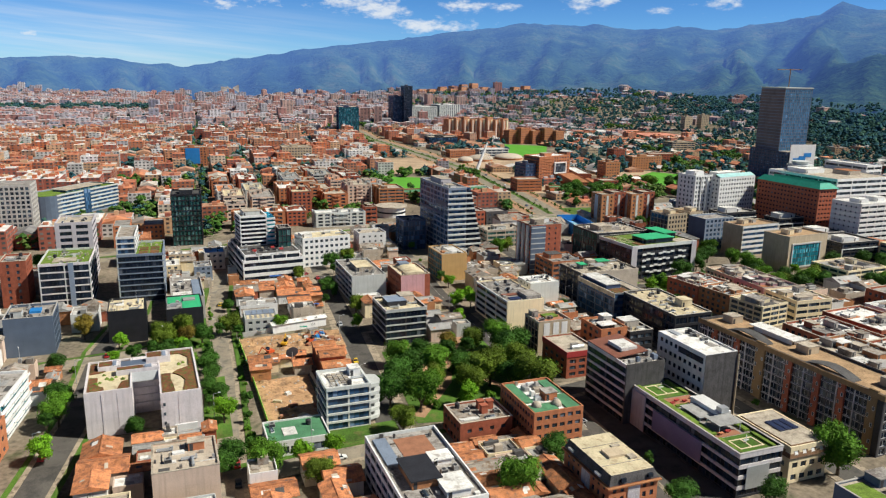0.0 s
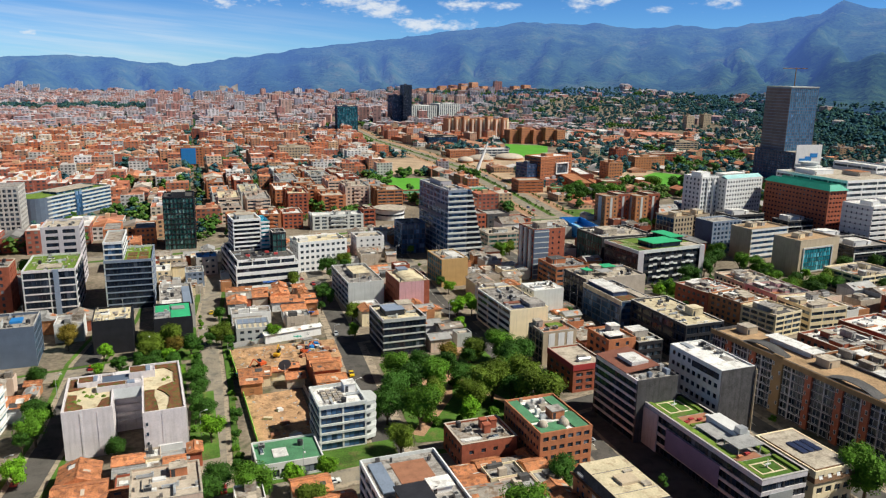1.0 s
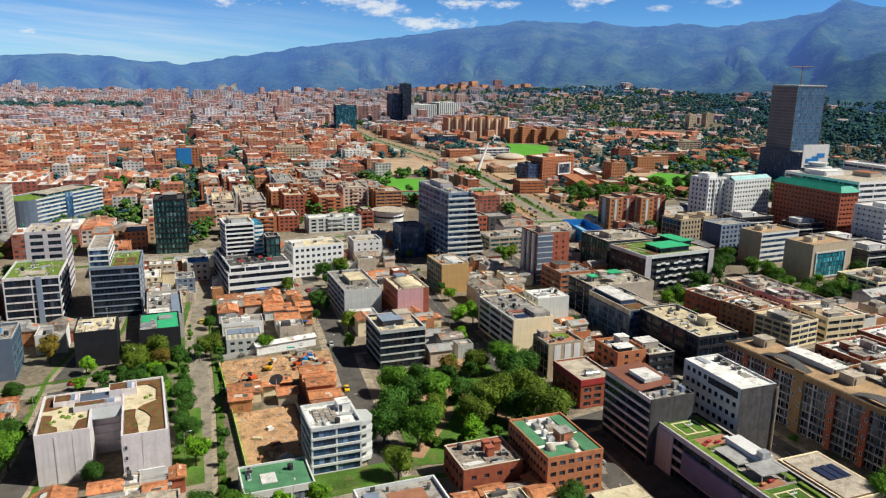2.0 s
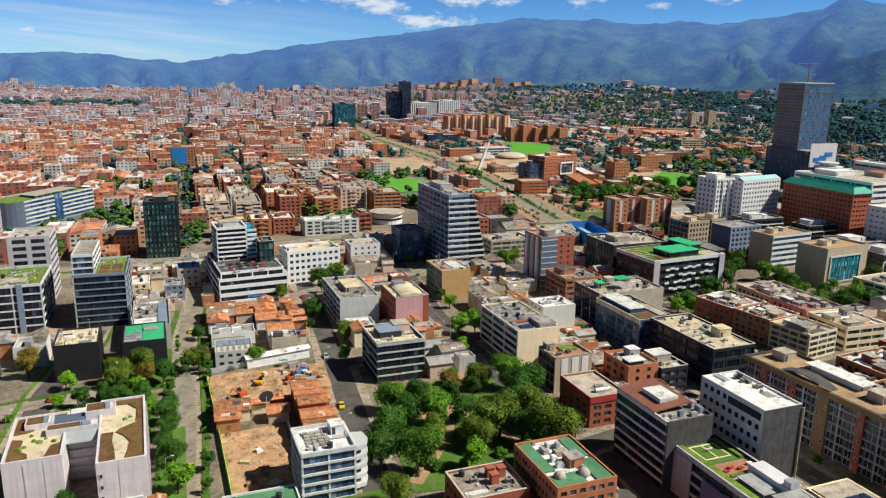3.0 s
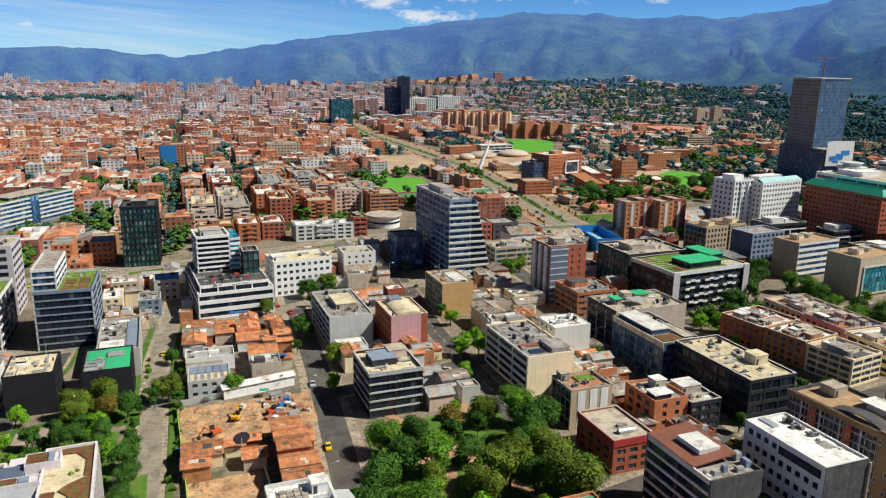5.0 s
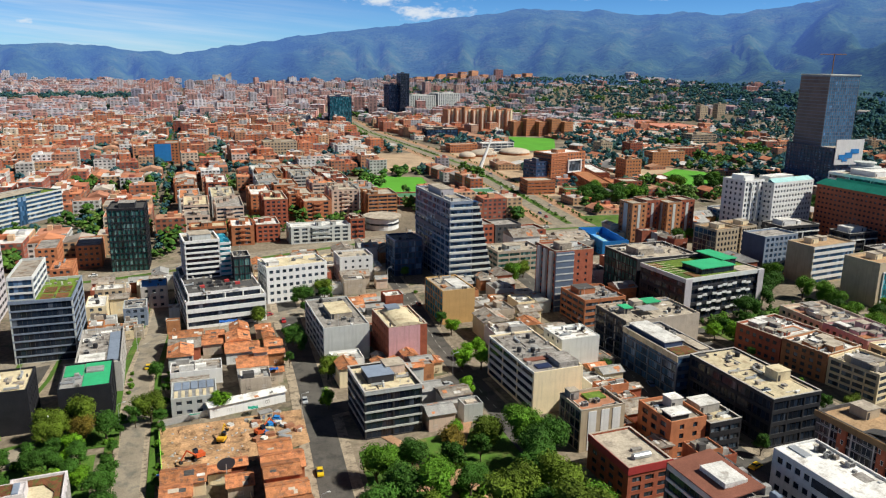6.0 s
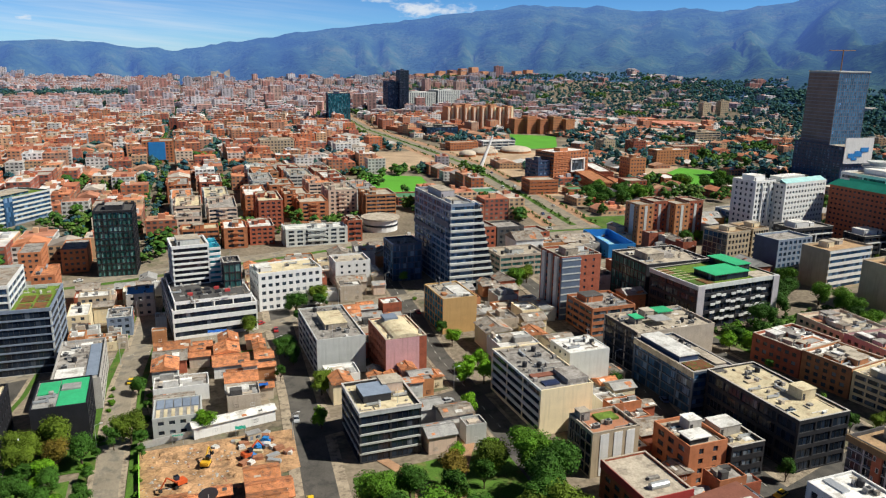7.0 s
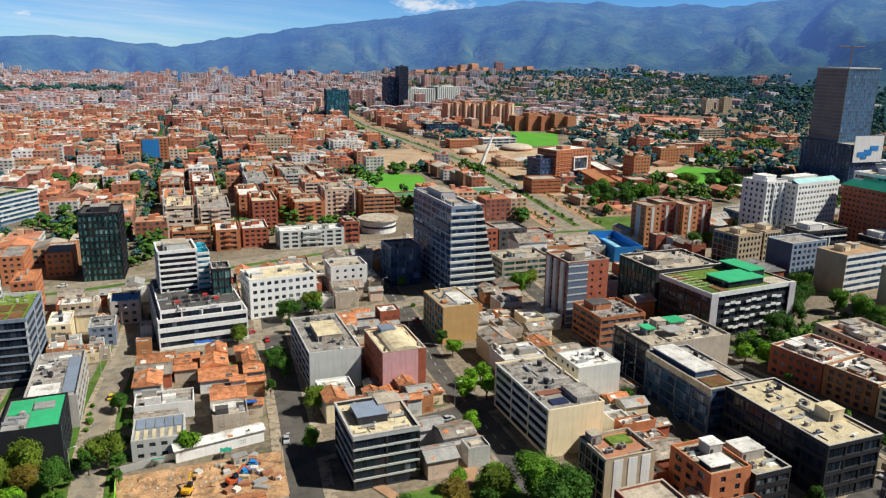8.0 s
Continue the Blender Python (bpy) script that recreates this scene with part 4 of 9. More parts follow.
            q.tube((x, y, 12.1 + 1.6 * math.sin(radians(a0))), (x, y, 12.1 + 1.6 * math.sin(radians(a1))), 1.6 * math.cos(radians(a0)), max(0.02, 1.6 * math.cos(radians(a1))), 12)
        part("dome", q, "roof_pale", b)
    b = B("brick_building", "orange-brick building with dark mansard top and cream roof", "office building", (107, 130.5), 14.2, 21.5, 10.8, 4, {"l": ("grid", 8, 1.1, 1.5), "f": ("grid", 6, 1.1, 1.5)}, "brick_orange", roof="roof_cream", par=0.2)
    skirt(b, 14.2, 21.5, 10.9, 13.25, 0.12, 0.86, "concrete_dark", "dark grey mansard with roof windows")
    q = MB(); q.box(0.86, 0.86, 10.9, 13.34, 20.64, 13.3); part("roof_deck", q, "roof_cream", b); b["h"] = 13.3
    q = MB(); q.box(-.75, -.75, 10.35, 14.95, -.003, 10.66); q.box(-.75, 0, 10.35, -.003, 22, 10.66); part("eaves_band", q, "brick_tan", b)
    q = MB(); q.box(-.22, 8.6, .4, -.003, 12.4, 10.3); bay = part("stair_bay", q, "lilac_grey", b, "pale lilac window bay")
    for k in range(4):
        for o in (8.9, 10.8):
            part("window", window_mesh(1.1, 1.5, "frame_white", "glass", 1), None, bay, at=pose(-.24, o + 1.2, .9 + k * 2.5, 0, 0, -90))
    q = MB(); q.box(5.4, -.22, .4, 8.9, -.003, 10.3); bay = part("stair_bay", q, "lilac_grey", b, "pale lilac window bay")
    for k in range(4):
        for o in (5.7, 7.4):
            part("window", window_mesh(1.1, 1.5, "frame_white", "glass", 1), None, bay, at=pose(o, -.24, .9 + k * 2.5))
    for x in (3.2, 11):
        q = MB(); q.box(x, -0.42, 11.5, x + 1.4, 0.2, 12.5); part("roof_window", q, "glass_black", b)
    for y in (4, 17):
        q = MB(); q.box(-0.42, y, 11.4, 0.2, y + 2.2, 12.0); part("roof_window", q, "frame_white", b)
    for y in (5.2, 14.8):
        q = MB(); q.box(1, y, b["h"], 13.2, y + 0.12, b["h"] + 0.12); part("roof_seam", q, "roof_grey", b)
    roof_patch(b, "roof_hatch", 5, 8, 5, 4, "beige", 0, 0.7); roof_patch(b, "roof_hatch", 10, 6, 2, 2, "roof_pale", 0, 0.5); roof_patch(b, "roof_hatch", 9, 13, 2.5, 1, "roof_pale", 0, 0.3)
    # dark striped block
    b = B("office_building", "dark office with pale horizontal bands and red-brown roof", "office building", (146, 174), 14.5, 23, 20.2, 7, {"l": ("ribbon", 2, 2.0, 0.4)}, "concrete_dark", glass="glass_black", band="pale_lilac", roof="roof_grey", proj=0.1)
    q = MB(); q.face([(0, 6, 20.4), (12, 6, 21.6), (12, 23, 21.6), (0, 23, 20.4)]); q.face([(0, 6, 20.1), (0, 23, 20.1), (12, 23, 21.3), (12, 6, 21.3)]); q.face([(0, 6, 20.1), (12, 6, 21.3), (12, 6, 21.6), (0, 6, 20.4)]); q.face([(0, 23, 20.1), (0, 6, 20.1), (0, 6, 20.4), (0, 23, 20.4)]); q.face([(12, 6, 21.3), (12, 23, 21.3), (12, 23, 21.6), (12, 6, 21.6)])
    part("sloping_roof", q, "roof_brown", b, "red-brown sheet roof"); q = MB(); q.box(4, 9, 21, 10, 17, 22.1); part("skylight", q, "roof_white", b)
    for k, (cx, cy, cw, cd, ch) in enumerate(((12.4, 3, 1.4, 2.2, 1.5), (12.3, 6.2, 1.6, 1.6, 1.9), (12.5, 9, 1.2, 2.6, 1.2), (9, 2, 2, 1.2, 1.0), (6, 3, 1.2, 1.2, 1.4), (12.4, 13, 1.5, 1.8, 1.7), (12.5, 17, 1.2, 3, 1.1), (3, 2.5, 1.8, 1.4, 0.9))):
        q = MB(); q.box(cx, cy, 19.3, cx + cw, cy + cd, 19.3 + ch); q.box(cx + .15, cy + .15, 19.3 + ch, cx + cw - .15, cy + cd - .15, 19.45 + ch); part("chiller", q, "roof_sheet" if k % 2 else "blue_grey", b)
    b = B("office_building", "white block with paired windows and raw concrete end wall", "office building", (168, 163.5), 12.5, 24, 24, 7, {"l": ("grid", 9, 1.5, 1.5)}, "white", glass="glass_black", roof="roof_white", par=0.5)
    q = MB(); q.box(-.12, 1.0, 20.6, -.003, 13, 22.6); part("glazed_strip", q, "glass_black", b, "dark glazed top-floor strip"); q = MB(); q.box(.4, .4, 23.6, 6.4, 23.6, 23.95); part("roof_slab", q, "roof_white", b)
    q = MB(); q.box(0, -0.15, 0, 12.5, -0.003, 23.9); part("end_wall", q, "concrete_dark", b, "stained dark concrete end wall"); q = MB(); q.tube((12.8, -0.4, 0), (12.8, -0.4, 23), 0.3, 0.3); part("downpipe", q, "beige", b)
    roof_patch(b, "vent_strip", 3, 18, 2, 5, "aluminium", 0, 0.8)
    # mall with roof gardens
    b = B("shopping_centre", "dark shopping centre with pale bands and green roof gardens", "shopping centre", (146, 127), 14.5, 49, 13, 4, {"l": ("ribbon", 5, 2.1, 0.5), "f": ("ribbon", 2, 1.9, 0.6), "r": ("blank",)}, "charcoal", glass="glass_black", band="pale_lilac", roof="roof_grey", proj=0.1)
    q = MB(); q.box(-0.5, 14, 3.2, -0.27, 36, 9.6); part("blank_screen", q, "billboard", b, "large plain mauve screen"); q = MB(); q.box(-0.6, 40, 0.2, -0.27, 49, 12); part("cladding", q, "lilac_grey", b)
    q = MB(); q.box(2.5, -0.45, 2.5, 10, -0.27, 9); part("panel", q, "aluminium", b)
    for y, d in ((1, 9), (37, 11)):
        roof_patch(b, "roof_lawn", 1, y, 12.5, d, "grass", 0, 0.2, "green roof lawn")
        q = MB(); h0 = b["h"] + 0.21
        for x0, y0, x1, y1 in ((3, y + 2, 11, y + 2.4), (3, y + d - 2.4, 11, y + d - 2), (3, y + 2.4, 3.4, y + d - 2.4), (10.6, y + 2.4, 11, y + d - 2.4), (6.8, y + 2.4, 7.2, y + d - 2.4)):
            q.box(x0, y0, h0, x1, y1, h0 + 0.12)
        part("garden_path", q, "cream", b)
    roof_patch(b, "roof_deck", 1, 31, 12.5, 5.5, "deck", 0, 0.15, "reddish timber roof deck"); roof_patch(b, "roof_deck", 2, 10.5, 8, 3, "deck", 0, 0.15)
    for y, z, d in ((12, 2.4, 6), (20, 1.2, 9)):
        roof_patch(b, "canopy", 3.5, y, 8, d, "roof_sheet", z, z + 0.2)
        for cx, cy in ((3.8, y + .3), (11, y + .3), (3.8, y + d - .5), (11, y + d - .5)):
            q = MB(); q.box(cx, cy, b["h"], cx + .2, cy + .2, b["h"] + z); part("canopy_post", q, "aluminium", b)
    q = MB(); q.box(9, 19, b["h"], 13.6, 31, b["h"] + 2.6); part("plant_room", q, "white", b)
    roof_patch(b, "hedge", 0.8, 12, 2, 24, "sedum", 0, 0.7, "clipped roof hedge")
    for x, y, m in ((3, 32.2, "red_paint"), (5.4, 33.4, "red_paint"), (7.6, 32.4, "red_paint"), (3.2, 11.4, "brick_orange"), (6, 11.9, "red_paint"), (11.4, 33.6, "white")):
        q = MB(); q.box(x, y, b["h"] + 0.5, x + 1.5, y + 0.8, b["h"] + 0.85); q.box(x + .6, y + .3, b["h"], x + .9, y + .5, b["h"] + 0.5); part("terrace_table", q, m, b)
    for x, y, w, d in ((1.0, 1.2, 1.1, 8.4), (12.2, 1.2, 1.1, 8.4), (1.0, 37.2, 1.1, 10.4), (12.2, 37.2, 1.1, 10.4), (3.4, 30.2, 4.8, 0.8), (11.6, 11, 1.6, 7)):
        roof_patch(b, "planter", x, y, w, d, "sedum", 0.2, 0.75, "dense green planting")
    for x, y in ((6.9, 5.5), (6.9, 42.5)):
        q = MB(); q.tube((x, y, b["h"] + .2), (x, y, b["h"] + 2.6), 0.12, 0.1, 6); q.box(x - .9, y - .12, b["h"] + 1.0, x + .9, y + .12, b["h"] + 1.3); part("garden_post", q, "white", b)
    q = MB(); q.box(9.4, 18.2, b["h"] + 2.6, 12, 20.4, b["h"] + 4.2); part("tank_box", q, "aluminium", b)
    b = B("office_building", "cream building with brown mansard and white roof plant", "office building", (165, 127), 13.5, 21, 11, 3, {"l": ("grid", 6, 1.8, 1.6), "f": ("grid", 4, 2.0, 1.6)}, "cream", roof="roof_white", par=0.3)
    skirt(b, 13.5, 21, 7.8, 11.05, 0.5, 0.9, "brown_frame", "brown mansard with roof windows")
    q = MB(); q.box(0.9, 0.9, 10.9, 12.6, 20.1, 11.15); part("roof_deck", q, "roof_pale", b); b["h"] = 11.15
    for i in range(4):
        q = MB(); q.face([(1.5 + i * 3, -0.12, 8.7), (2.6 + i * 3, -0.12, 8.7), (2.6 + i * 3, 0.48, 10.2), (1.5 + i * 3, 0.48, 10.2)]); q.box(1.4 + i * 3, -0.2, 8.5, 2.7 + i * 3, -0.05, 8.7); part("roof_window", q, "frame_white", b)
    for i in range(3):
        roof_patch(b, "solar_panel", 4 + i * 2.4, 8, 1.9, 6, "solar", 0, 0.4)
    # dark-walled block with terraces and solar panels
    b = B("apartment_building", "dark-walled block with pale terraces and roof solar panels", "apartment building", (157.5, 90), 27, 19, 11.5, 4, {"l": ("blank",), "f": ("grid", 7, 1.6, 1.4)}, "slate", roof="roof_pale", par=0.4)
    roof_patch(b, "terrace_floor", 1, 9.5, 6.5, 8, "sedum", 0, 0.15, "yellow-green terrace floor"); stair_box(b, 9, 14, 6, 4.4, 2.2, "slate", "roof_grey"); roof_patch(b, "roof_slab", 15.5, 14.5, 10, 4, "roof_cream", 1.6, 1.9); stair_box(b, 15.8, 14.8, 9.4, 3.4, 1.6, "beige")
    for i in range(4):
        for j in range(2):
            roof_patch(b, "solar_panel", 13 + i * 2.6, 9.2 + j * 2.2, 2.3, 1.9, "solar", 0.3, 0.4)
    stair_box(b, 9.5, 9, 2.6, 3, 1.4, "white", "roof_white"); roof_patch(b, "roof_panel", 9, 4, 3, 4, "roof_white", 0, 0.5)
    # long apartment block
    b = B("apartment_building", "long tan apartment block with brick and glass bays", "apartment building", (202, 127), 17, 76, 19.5, 7, {"l": ("grid", 24, 2.5, 2.0, 0.35), "f": ("grid", 5, 2.6, 2.0, 0.4)}, "concrete_dark", glass="glass_black", roof="roof_tan", band=None, rot=-1.5, frame_mat="frame_white")
    for y, d, m in ((7, 2.4, "brick_red"), (18, 2.4, "brick_red"), (28, 4, "tan_band"), (41, 2.4, "brick_red"), (52, 2.4, "brick_red"), (61, 2.4, "brick_red"), (71, 3, "tan_band")):
        q = MB(); q.box(-0.7, 76 - y - d, 0, -0.003, 76 - y, 18 if m == "brick_red" else 20.2); bay = part("bay", q, m, b)
        for k in range(7):
            part("window", window_mesh(0.75, 1.3, "frame_white", "glass", 1), None, bay, at=pose(-0.86, 76 - y - 0.3 - (k % 2) * (d - 1.4), 0.9 + k * 2.6, 0, 0, -90))
    for k in range(1, 7):
        q = MB(); q.box(-0.28, 3.2, 0.05 + k * 2.66, -0.004, 75.8, 0.25 + k * 2.66); part("floor_slab", q, "lilac_grey", b)
    for i in range(12):
        q = MB(); q.box(-0.35, 3.2 + i * 6.2, 0, -0.004, 3.5 + i * 6.2, 19); part("pilaster", q, "lilac_grey", b)
    q = MB(); q.box(-0.5, 0, 0, -0.004, 3, 19.4); part("corner_pier", q, "charcoal", b)
    for y in (12, 46):
        q = MB()
        for k in range(12):
            a0, a1 = k / 12, (k + 1) / 12
            z0, z1 = 18.8 + 1.9 * math.sin(a0 * math.pi), 18.8 + 1.9 * math.sin(a1 * math.pi)
            q.face([(1, y + 18 * a0, z0), (5.5, y + 18 * a0, z0), (5.5, y + 18 * a1, z1), (1, y + 18 * a1, z1)])
            q.face([(1, y + 18 * a0, z0 - .25), (1, y + 18 * a1, z1 - .25), (5.5, y + 18 * a1, z1 - .25), (5.5, y + 18 * a0, z0 - .25)])
            q.face([(1, y + 18 * a0, z0 - .25), (1, y + 18 * a0, z0), (1, y + 18 * a1, z1), (1, y + 18 * a1, z1 - .25)])
        part("wave_canopy", q, "roof_dark", b, "curved dark grey roof canopy")
    q = MB(); q.box(-1.0, -0.3, 18.0, -.705, 76.2, 19.7); q.box(-1.0, -0.6, 18.0, 17.2, -.303, 19.7); part("cornice", q, "tan_band", b, "ochre cornice band")
    for y in (3, 34, 68):
        stair_box(b, 8, y, 5, 5, 2.6, "beige", "roof_pale")
    roof_patch(b, "canopy", 10, 42, 6, 20, "roof_white", 1.6, 1.9); stair_box(b, 10.5, 43, 5, 17, 1.6, "white")
    # red and white, slim, orange terraces
    b = B("apartment_building", "red-brick flats with red top storey and white roof", "apartment building", (150, 212), 13, 18.5, 10.2, 4, {"l": ("grid", 4, 2.2, 1.3), "f": ("grid", 3, 2.6, 1.4)}, "brick_red", roof="roof_pale", par=0.5)
    q = MB(); q.box(-.25, -.25, 8.2, 13.25, -.003, 10.3); q.box(-.25, 0, 8.2, -.003, 18.5, 10.3); part("top_band", q, "red_paint", b, "bright red top band")
    q = MB(); q.tube((4, 4, 10.3), (9, 4, 10.3), 0.9, 0.9, 12); part("roof_duct", q, "aluminium", b); roof_patch(b, "roof_hatch", 6, 7, 3, 1, "roof_grey", 0, 0.7)
    b = B("apartment_building", "slim tan and white building with dark glazed flank", "apartment building", (154, 238), 14.5, 12, 13, 4, {"l": ("curtain", 4)}, "beige", glass="glass_black", roof="deck", par=0.7)
    for x in (2.4, 6.6, 10.4):
        q = MB(); q.box(x, -0.12, 0.3, x + 2.6, -0.003, 12.3); part("panel", q, "white", b)
    stair_box(b, 1, 8, 3, 3, 2.6, "roof_grey"); roof_patch(b, "planter", 6, 6, 6, 4, "sedum", 0, 0.6)
    b = B("apartment_building", "orange-brick flats with stepped roof terraces", "apartment building", (174, 224), 12, 15, 12, 4, {"l": ("grid", 3, 2.4, 1.5), "f": ("grid", 2, 1.5, 1.5)}, "brick_orange", roof="roof_pale")
    stair_box(b, 6, 8, 4, 4, 3, "concrete", "roof_white"); roof_patch(b, "pergola", 1, 1.5, 7, 5, "roof_white", 1.6, 1.9); stair_box(b, 1.4, 2, 6, 4, 1.6, "charcoal")
    b = B("apartment_building", "dark apartment annexe with planted terrace", "apartment building", (186.5, 222), 11, 15, 10, 3, {"l": ("ribbon", 3, 1.6), "f": ("ribbon", 3, 1.6)}, "charcoal", roof="roof_cream")
    stair_box(b, 2, 7, 7, 6, 2.6, "concrete", "roof_white")
    b = B("office_building", "dark glass office with cream flat roof and plant room", "office building", (205.5, 218), 18, 36, 15.5, 4, {"l": ("ribbon", 5, 2.6, 0.5), "f": ("ribbon", 3, 2.6, 0.5), "r": ("ribbon", 5, 2.6)}, "charcoal", glass="glass_black", roof="roof_cream", par=0.5)
    stair_box(b, 11, 10, 5, 5, 3, "roof_cream", "roof_cream"); roof_patch(b, "roof_hatch", 5, 24, 3, 2, "beige", 0, 0.4)
    b = B("office_building", "blue-glazed office with white roof and roof garden", "office building", (204, 255), 16, 31, 14.6, 5, {"l": ("ribbon", 4, 2.4, 0.2), "f": ("ribbon", 3, 1.7)}, "slate", glass="glass_blue", roof="roof_grey", par=0.5)
    q = MB(); q.box(-.25, 0, 12.7, -.003, 31, 14.7); part("fascia", q, "roof_cream", b, "cream fascia above the glazing")
    roof_patch(b, "roof_slab", 1.4, 9, 8, 21, "roof_white", 1.8, 2.1); q = MB(); q.box(1.7, 9.3, b["h"], 9, 29.7, b["h"] + 1.8); part("penthouse", q, "navy", b); roof_patch(b, "roof_garden", 1.5, 2, 8, 6, "planter_soil", 0, 0.4); roof_patch(b, "light_strip", 11, 3, 4, 14, "roof_pale", 0.4, 0.6)
    b = B("office_building", "green-glazed office with sandy roof and green canopies", "office building", (208.5, 287), 33, 21, 15.6, 5, {"l": ("ribbon", 3, 2.3, 0.3)}, "concrete_warm", glass="glass_black", roof="roof_pale", par=0.8, band="charcoal", proj=0.05)
    for x, y, w, d in ((5, 9, 4, 5), (17, 12, 7, 6)):
        roof_patch(b, "canopy", x, y, w, d, "roof_green", 2.2, 2.5); stair_box(b, x + .5, y + .5, w - 1, d - 1, 2.2, "roof_pale")
    stair_box(b, 12, 13, 4, 4, 3, "roof_pale"); roof_patch(b, "pergola", 11, 5, 7, 6, "roof_sheet", 2, 2.2)
    b = B("office_building", "cream-ended office with long ribbon windows and grey roof", "office building", (154, 263), 17.5, 34, 14.4, 5, {"l": ("ribbon", 3, 1.6)}, "cream", glass="glass_black", roof="roof_grey", band="pale_grey", par=0.5)
    roof_patch(b, "roof_slab", 10, 2, 7, 9, "roof_grey", 0, 1.6); roof_patch(b, "roof_frame", 2, 9, 13, 2.5, "roof_brown", 0.2, 0.5); roof_patch(b, "light_well", 3, 3, 5, 3, "solar", 0, 0.5)
    b = B("white_block", "plain white-walled block with white roof", "building", (177, 282), 15, 13, 15, 5, {"l": ("grid", 3, 1.2, 1.2)}, "pale_grey", roof="roof_white", par=0.2)
    b = B("office_building", "grey concrete-framed office with roof terrace", "office building", (101, 269), 17.5, 20, 15, 5, {"l": ("ribbon", 2, 2.3, 0.3), "f": ("ribbon", 2, 2.3, 0.3)}, "charcoal", glass="glass_black", roof="roof_cream", band="pale_grey", proj=0.12)
    stair_box(b, 3, 7, 8, 8, 2.2, "charcoal", "blue_grey"); stair_box(b, 10, 12, 6, 6, 2.6, "rosy_beige")
    for k in range(12):
        roof_patch(b, "planter", 0.7 + k * 1.38, 0.6, 0.9, 0.6, "brown_frame", 0, 0.6)
    b = B("office_building", "office with blank pale grey end wall and ribbon windows", "office building", (106, 328), 17, 35, 13.7, 5, {"l": ("ribbon", 5, 1.6)}, "pale_grey", glass="glass_blue", roof="roof_grey", par=0.5)
    stair_box(b, 5, 10, 8, 14, 2.0, "roof_pale", "roof_cream")
    b = B("office_building", "pink-fronted brick building with vaulted roof light", "office building", (126, 315), 14.5, 22, 15.5, 5, {"l": ("grid", 8, 0.9, 1.3)}, "brick_red", roof="roof_cream", par=0.4)
    q = MB(); q.box(0, -.12, 0, 11.8, -.003, 15.4); part("rendered_front", q, "pink", b, "pink rendered front"); q = MB()
    for k in range(8):
        a0, a1 = math.pi * k / 8, math.pi * (k + 1) / 8
        q.face([(7.5 - 5 * math.cos(a0), 0, 15.1 + 1.8 * math.sin(a0)), (7.5 - 5 * math.cos(a1), 0, 15.1 + 1.8 * math.sin(a1)), (7.5 - 5 * math.cos(a1), 19, 15.1 + 1.8 * math.sin(a1)), (7.5 - 5 * math.cos(a0), 19, 15.1 + 1.8 * math.sin(a0))])
    q.face([(7.5 - 5 * math.cos(math.pi * k / 8), 0, 15.1 + 1.8 * math.sin(math.pi * k / 8)) for k in range(8, -1, -1)])
    part("vault", q, "roof_cream", b); roof_patch(b, "roof_hatch", 4, 15, 5, 5, "blue_grey", 1.6, 2.4)
    b = B("office_building", "ochre blank-fronted building with green glass flank", "office building", (163, 349), 14.5, 22, 14.8, 5, {"l": ("curtain", 7)}, "tan", glass="glass_teal", roof="roof_pale", par=0.5)
    roof_patch(b, "roof_slab", 7, 3, 6.5, 14, "roof_white", 0, 0.4); roof_patch(b, "roof_hatch", 2, 5, 2, 3, "brick_tan", 0, 0.8)
    b = B("residential_tower", "brick residential tower with grey bay windows", "tower", (216, 346), 19, 18, 27.5, 9, {"l": ("ribbon", 5, 1.8, 0.7), "f": ("grid", 4, 1.0, 1.2)}, "brick_red", glass="glass", roof="roof_pale", band=None)
    for i in range(3):
        q = MB(); q.box(-0.9, 2 + i * 5.5, 0, -.003, 4.6 + i * 5.5, 26.8); part("bay", q, "pale_grey", b)
    q = MB(); q.box(-.2, -1.0, 0, 8.6, -.003, 27); part("glazed_bay", q, "slate", b, "slate-blue glazed bay")
    for k in range(9):
        q = MB(); q.box(-.3, -1.15, 2.2 + k * 2.95, 8.7, -1.004, 2.75 + k * 2.95); part("bay_slab", q, "pale_grey", b)
    stair_box(b, 4, 4, 6, 6, 3, "roof_pale"); stair_box(b, 11, 9, 5, 5, 2.5, "white")
    b = B("brick_building", "orange-brick office with ribbon windows and stepped roof", "office building", (216, 323), 20, 20, 12, 4, {"l": ("ribbon", 4, 1.4), "f": ("ribbon", 3, 1.4)}, "brick_orange", roof="roof_grey")
    stair_box(b, 3, 10, 8, 7, 2.4, "brick_orange", "roof_dark")
    # large office with green roofs
    b = B("office_building", "large dark office with louvred front and green roofs", "office building", (260, 313), 44.5, 29, 19, 5, {"l": ("ribbon", 6, 2.4, 0.4), "f": ("ribbon", 6, 2.2, 0.5)}, "charcoal", glass="glass_black", roof="sedum", par=0.5, rot=0)
    for k in range(4):
        for i in range(11):
            if (i * 7 + k * 3) % 5:
                q = MB(); q.box(7 + i * 2.8, -0.75, 3.2 + k * 3.4 + (i % 2) * 0.5, 9.5 + i * 2.8, -0.45, 4.2 + k * 3.4 + (i % 2) * 0.5); part("louvre", q, "white", b)
    q = MB(); q.box(-0.6, -0.9, 0, 3.0, -0.51, 19); part("end_frame", q, "lilac_grey", b); q = MB(); q.box(41.5, -0.9, 0, 44.9, -0.51, 19); part("end_frame", q, "lilac_grey", b)
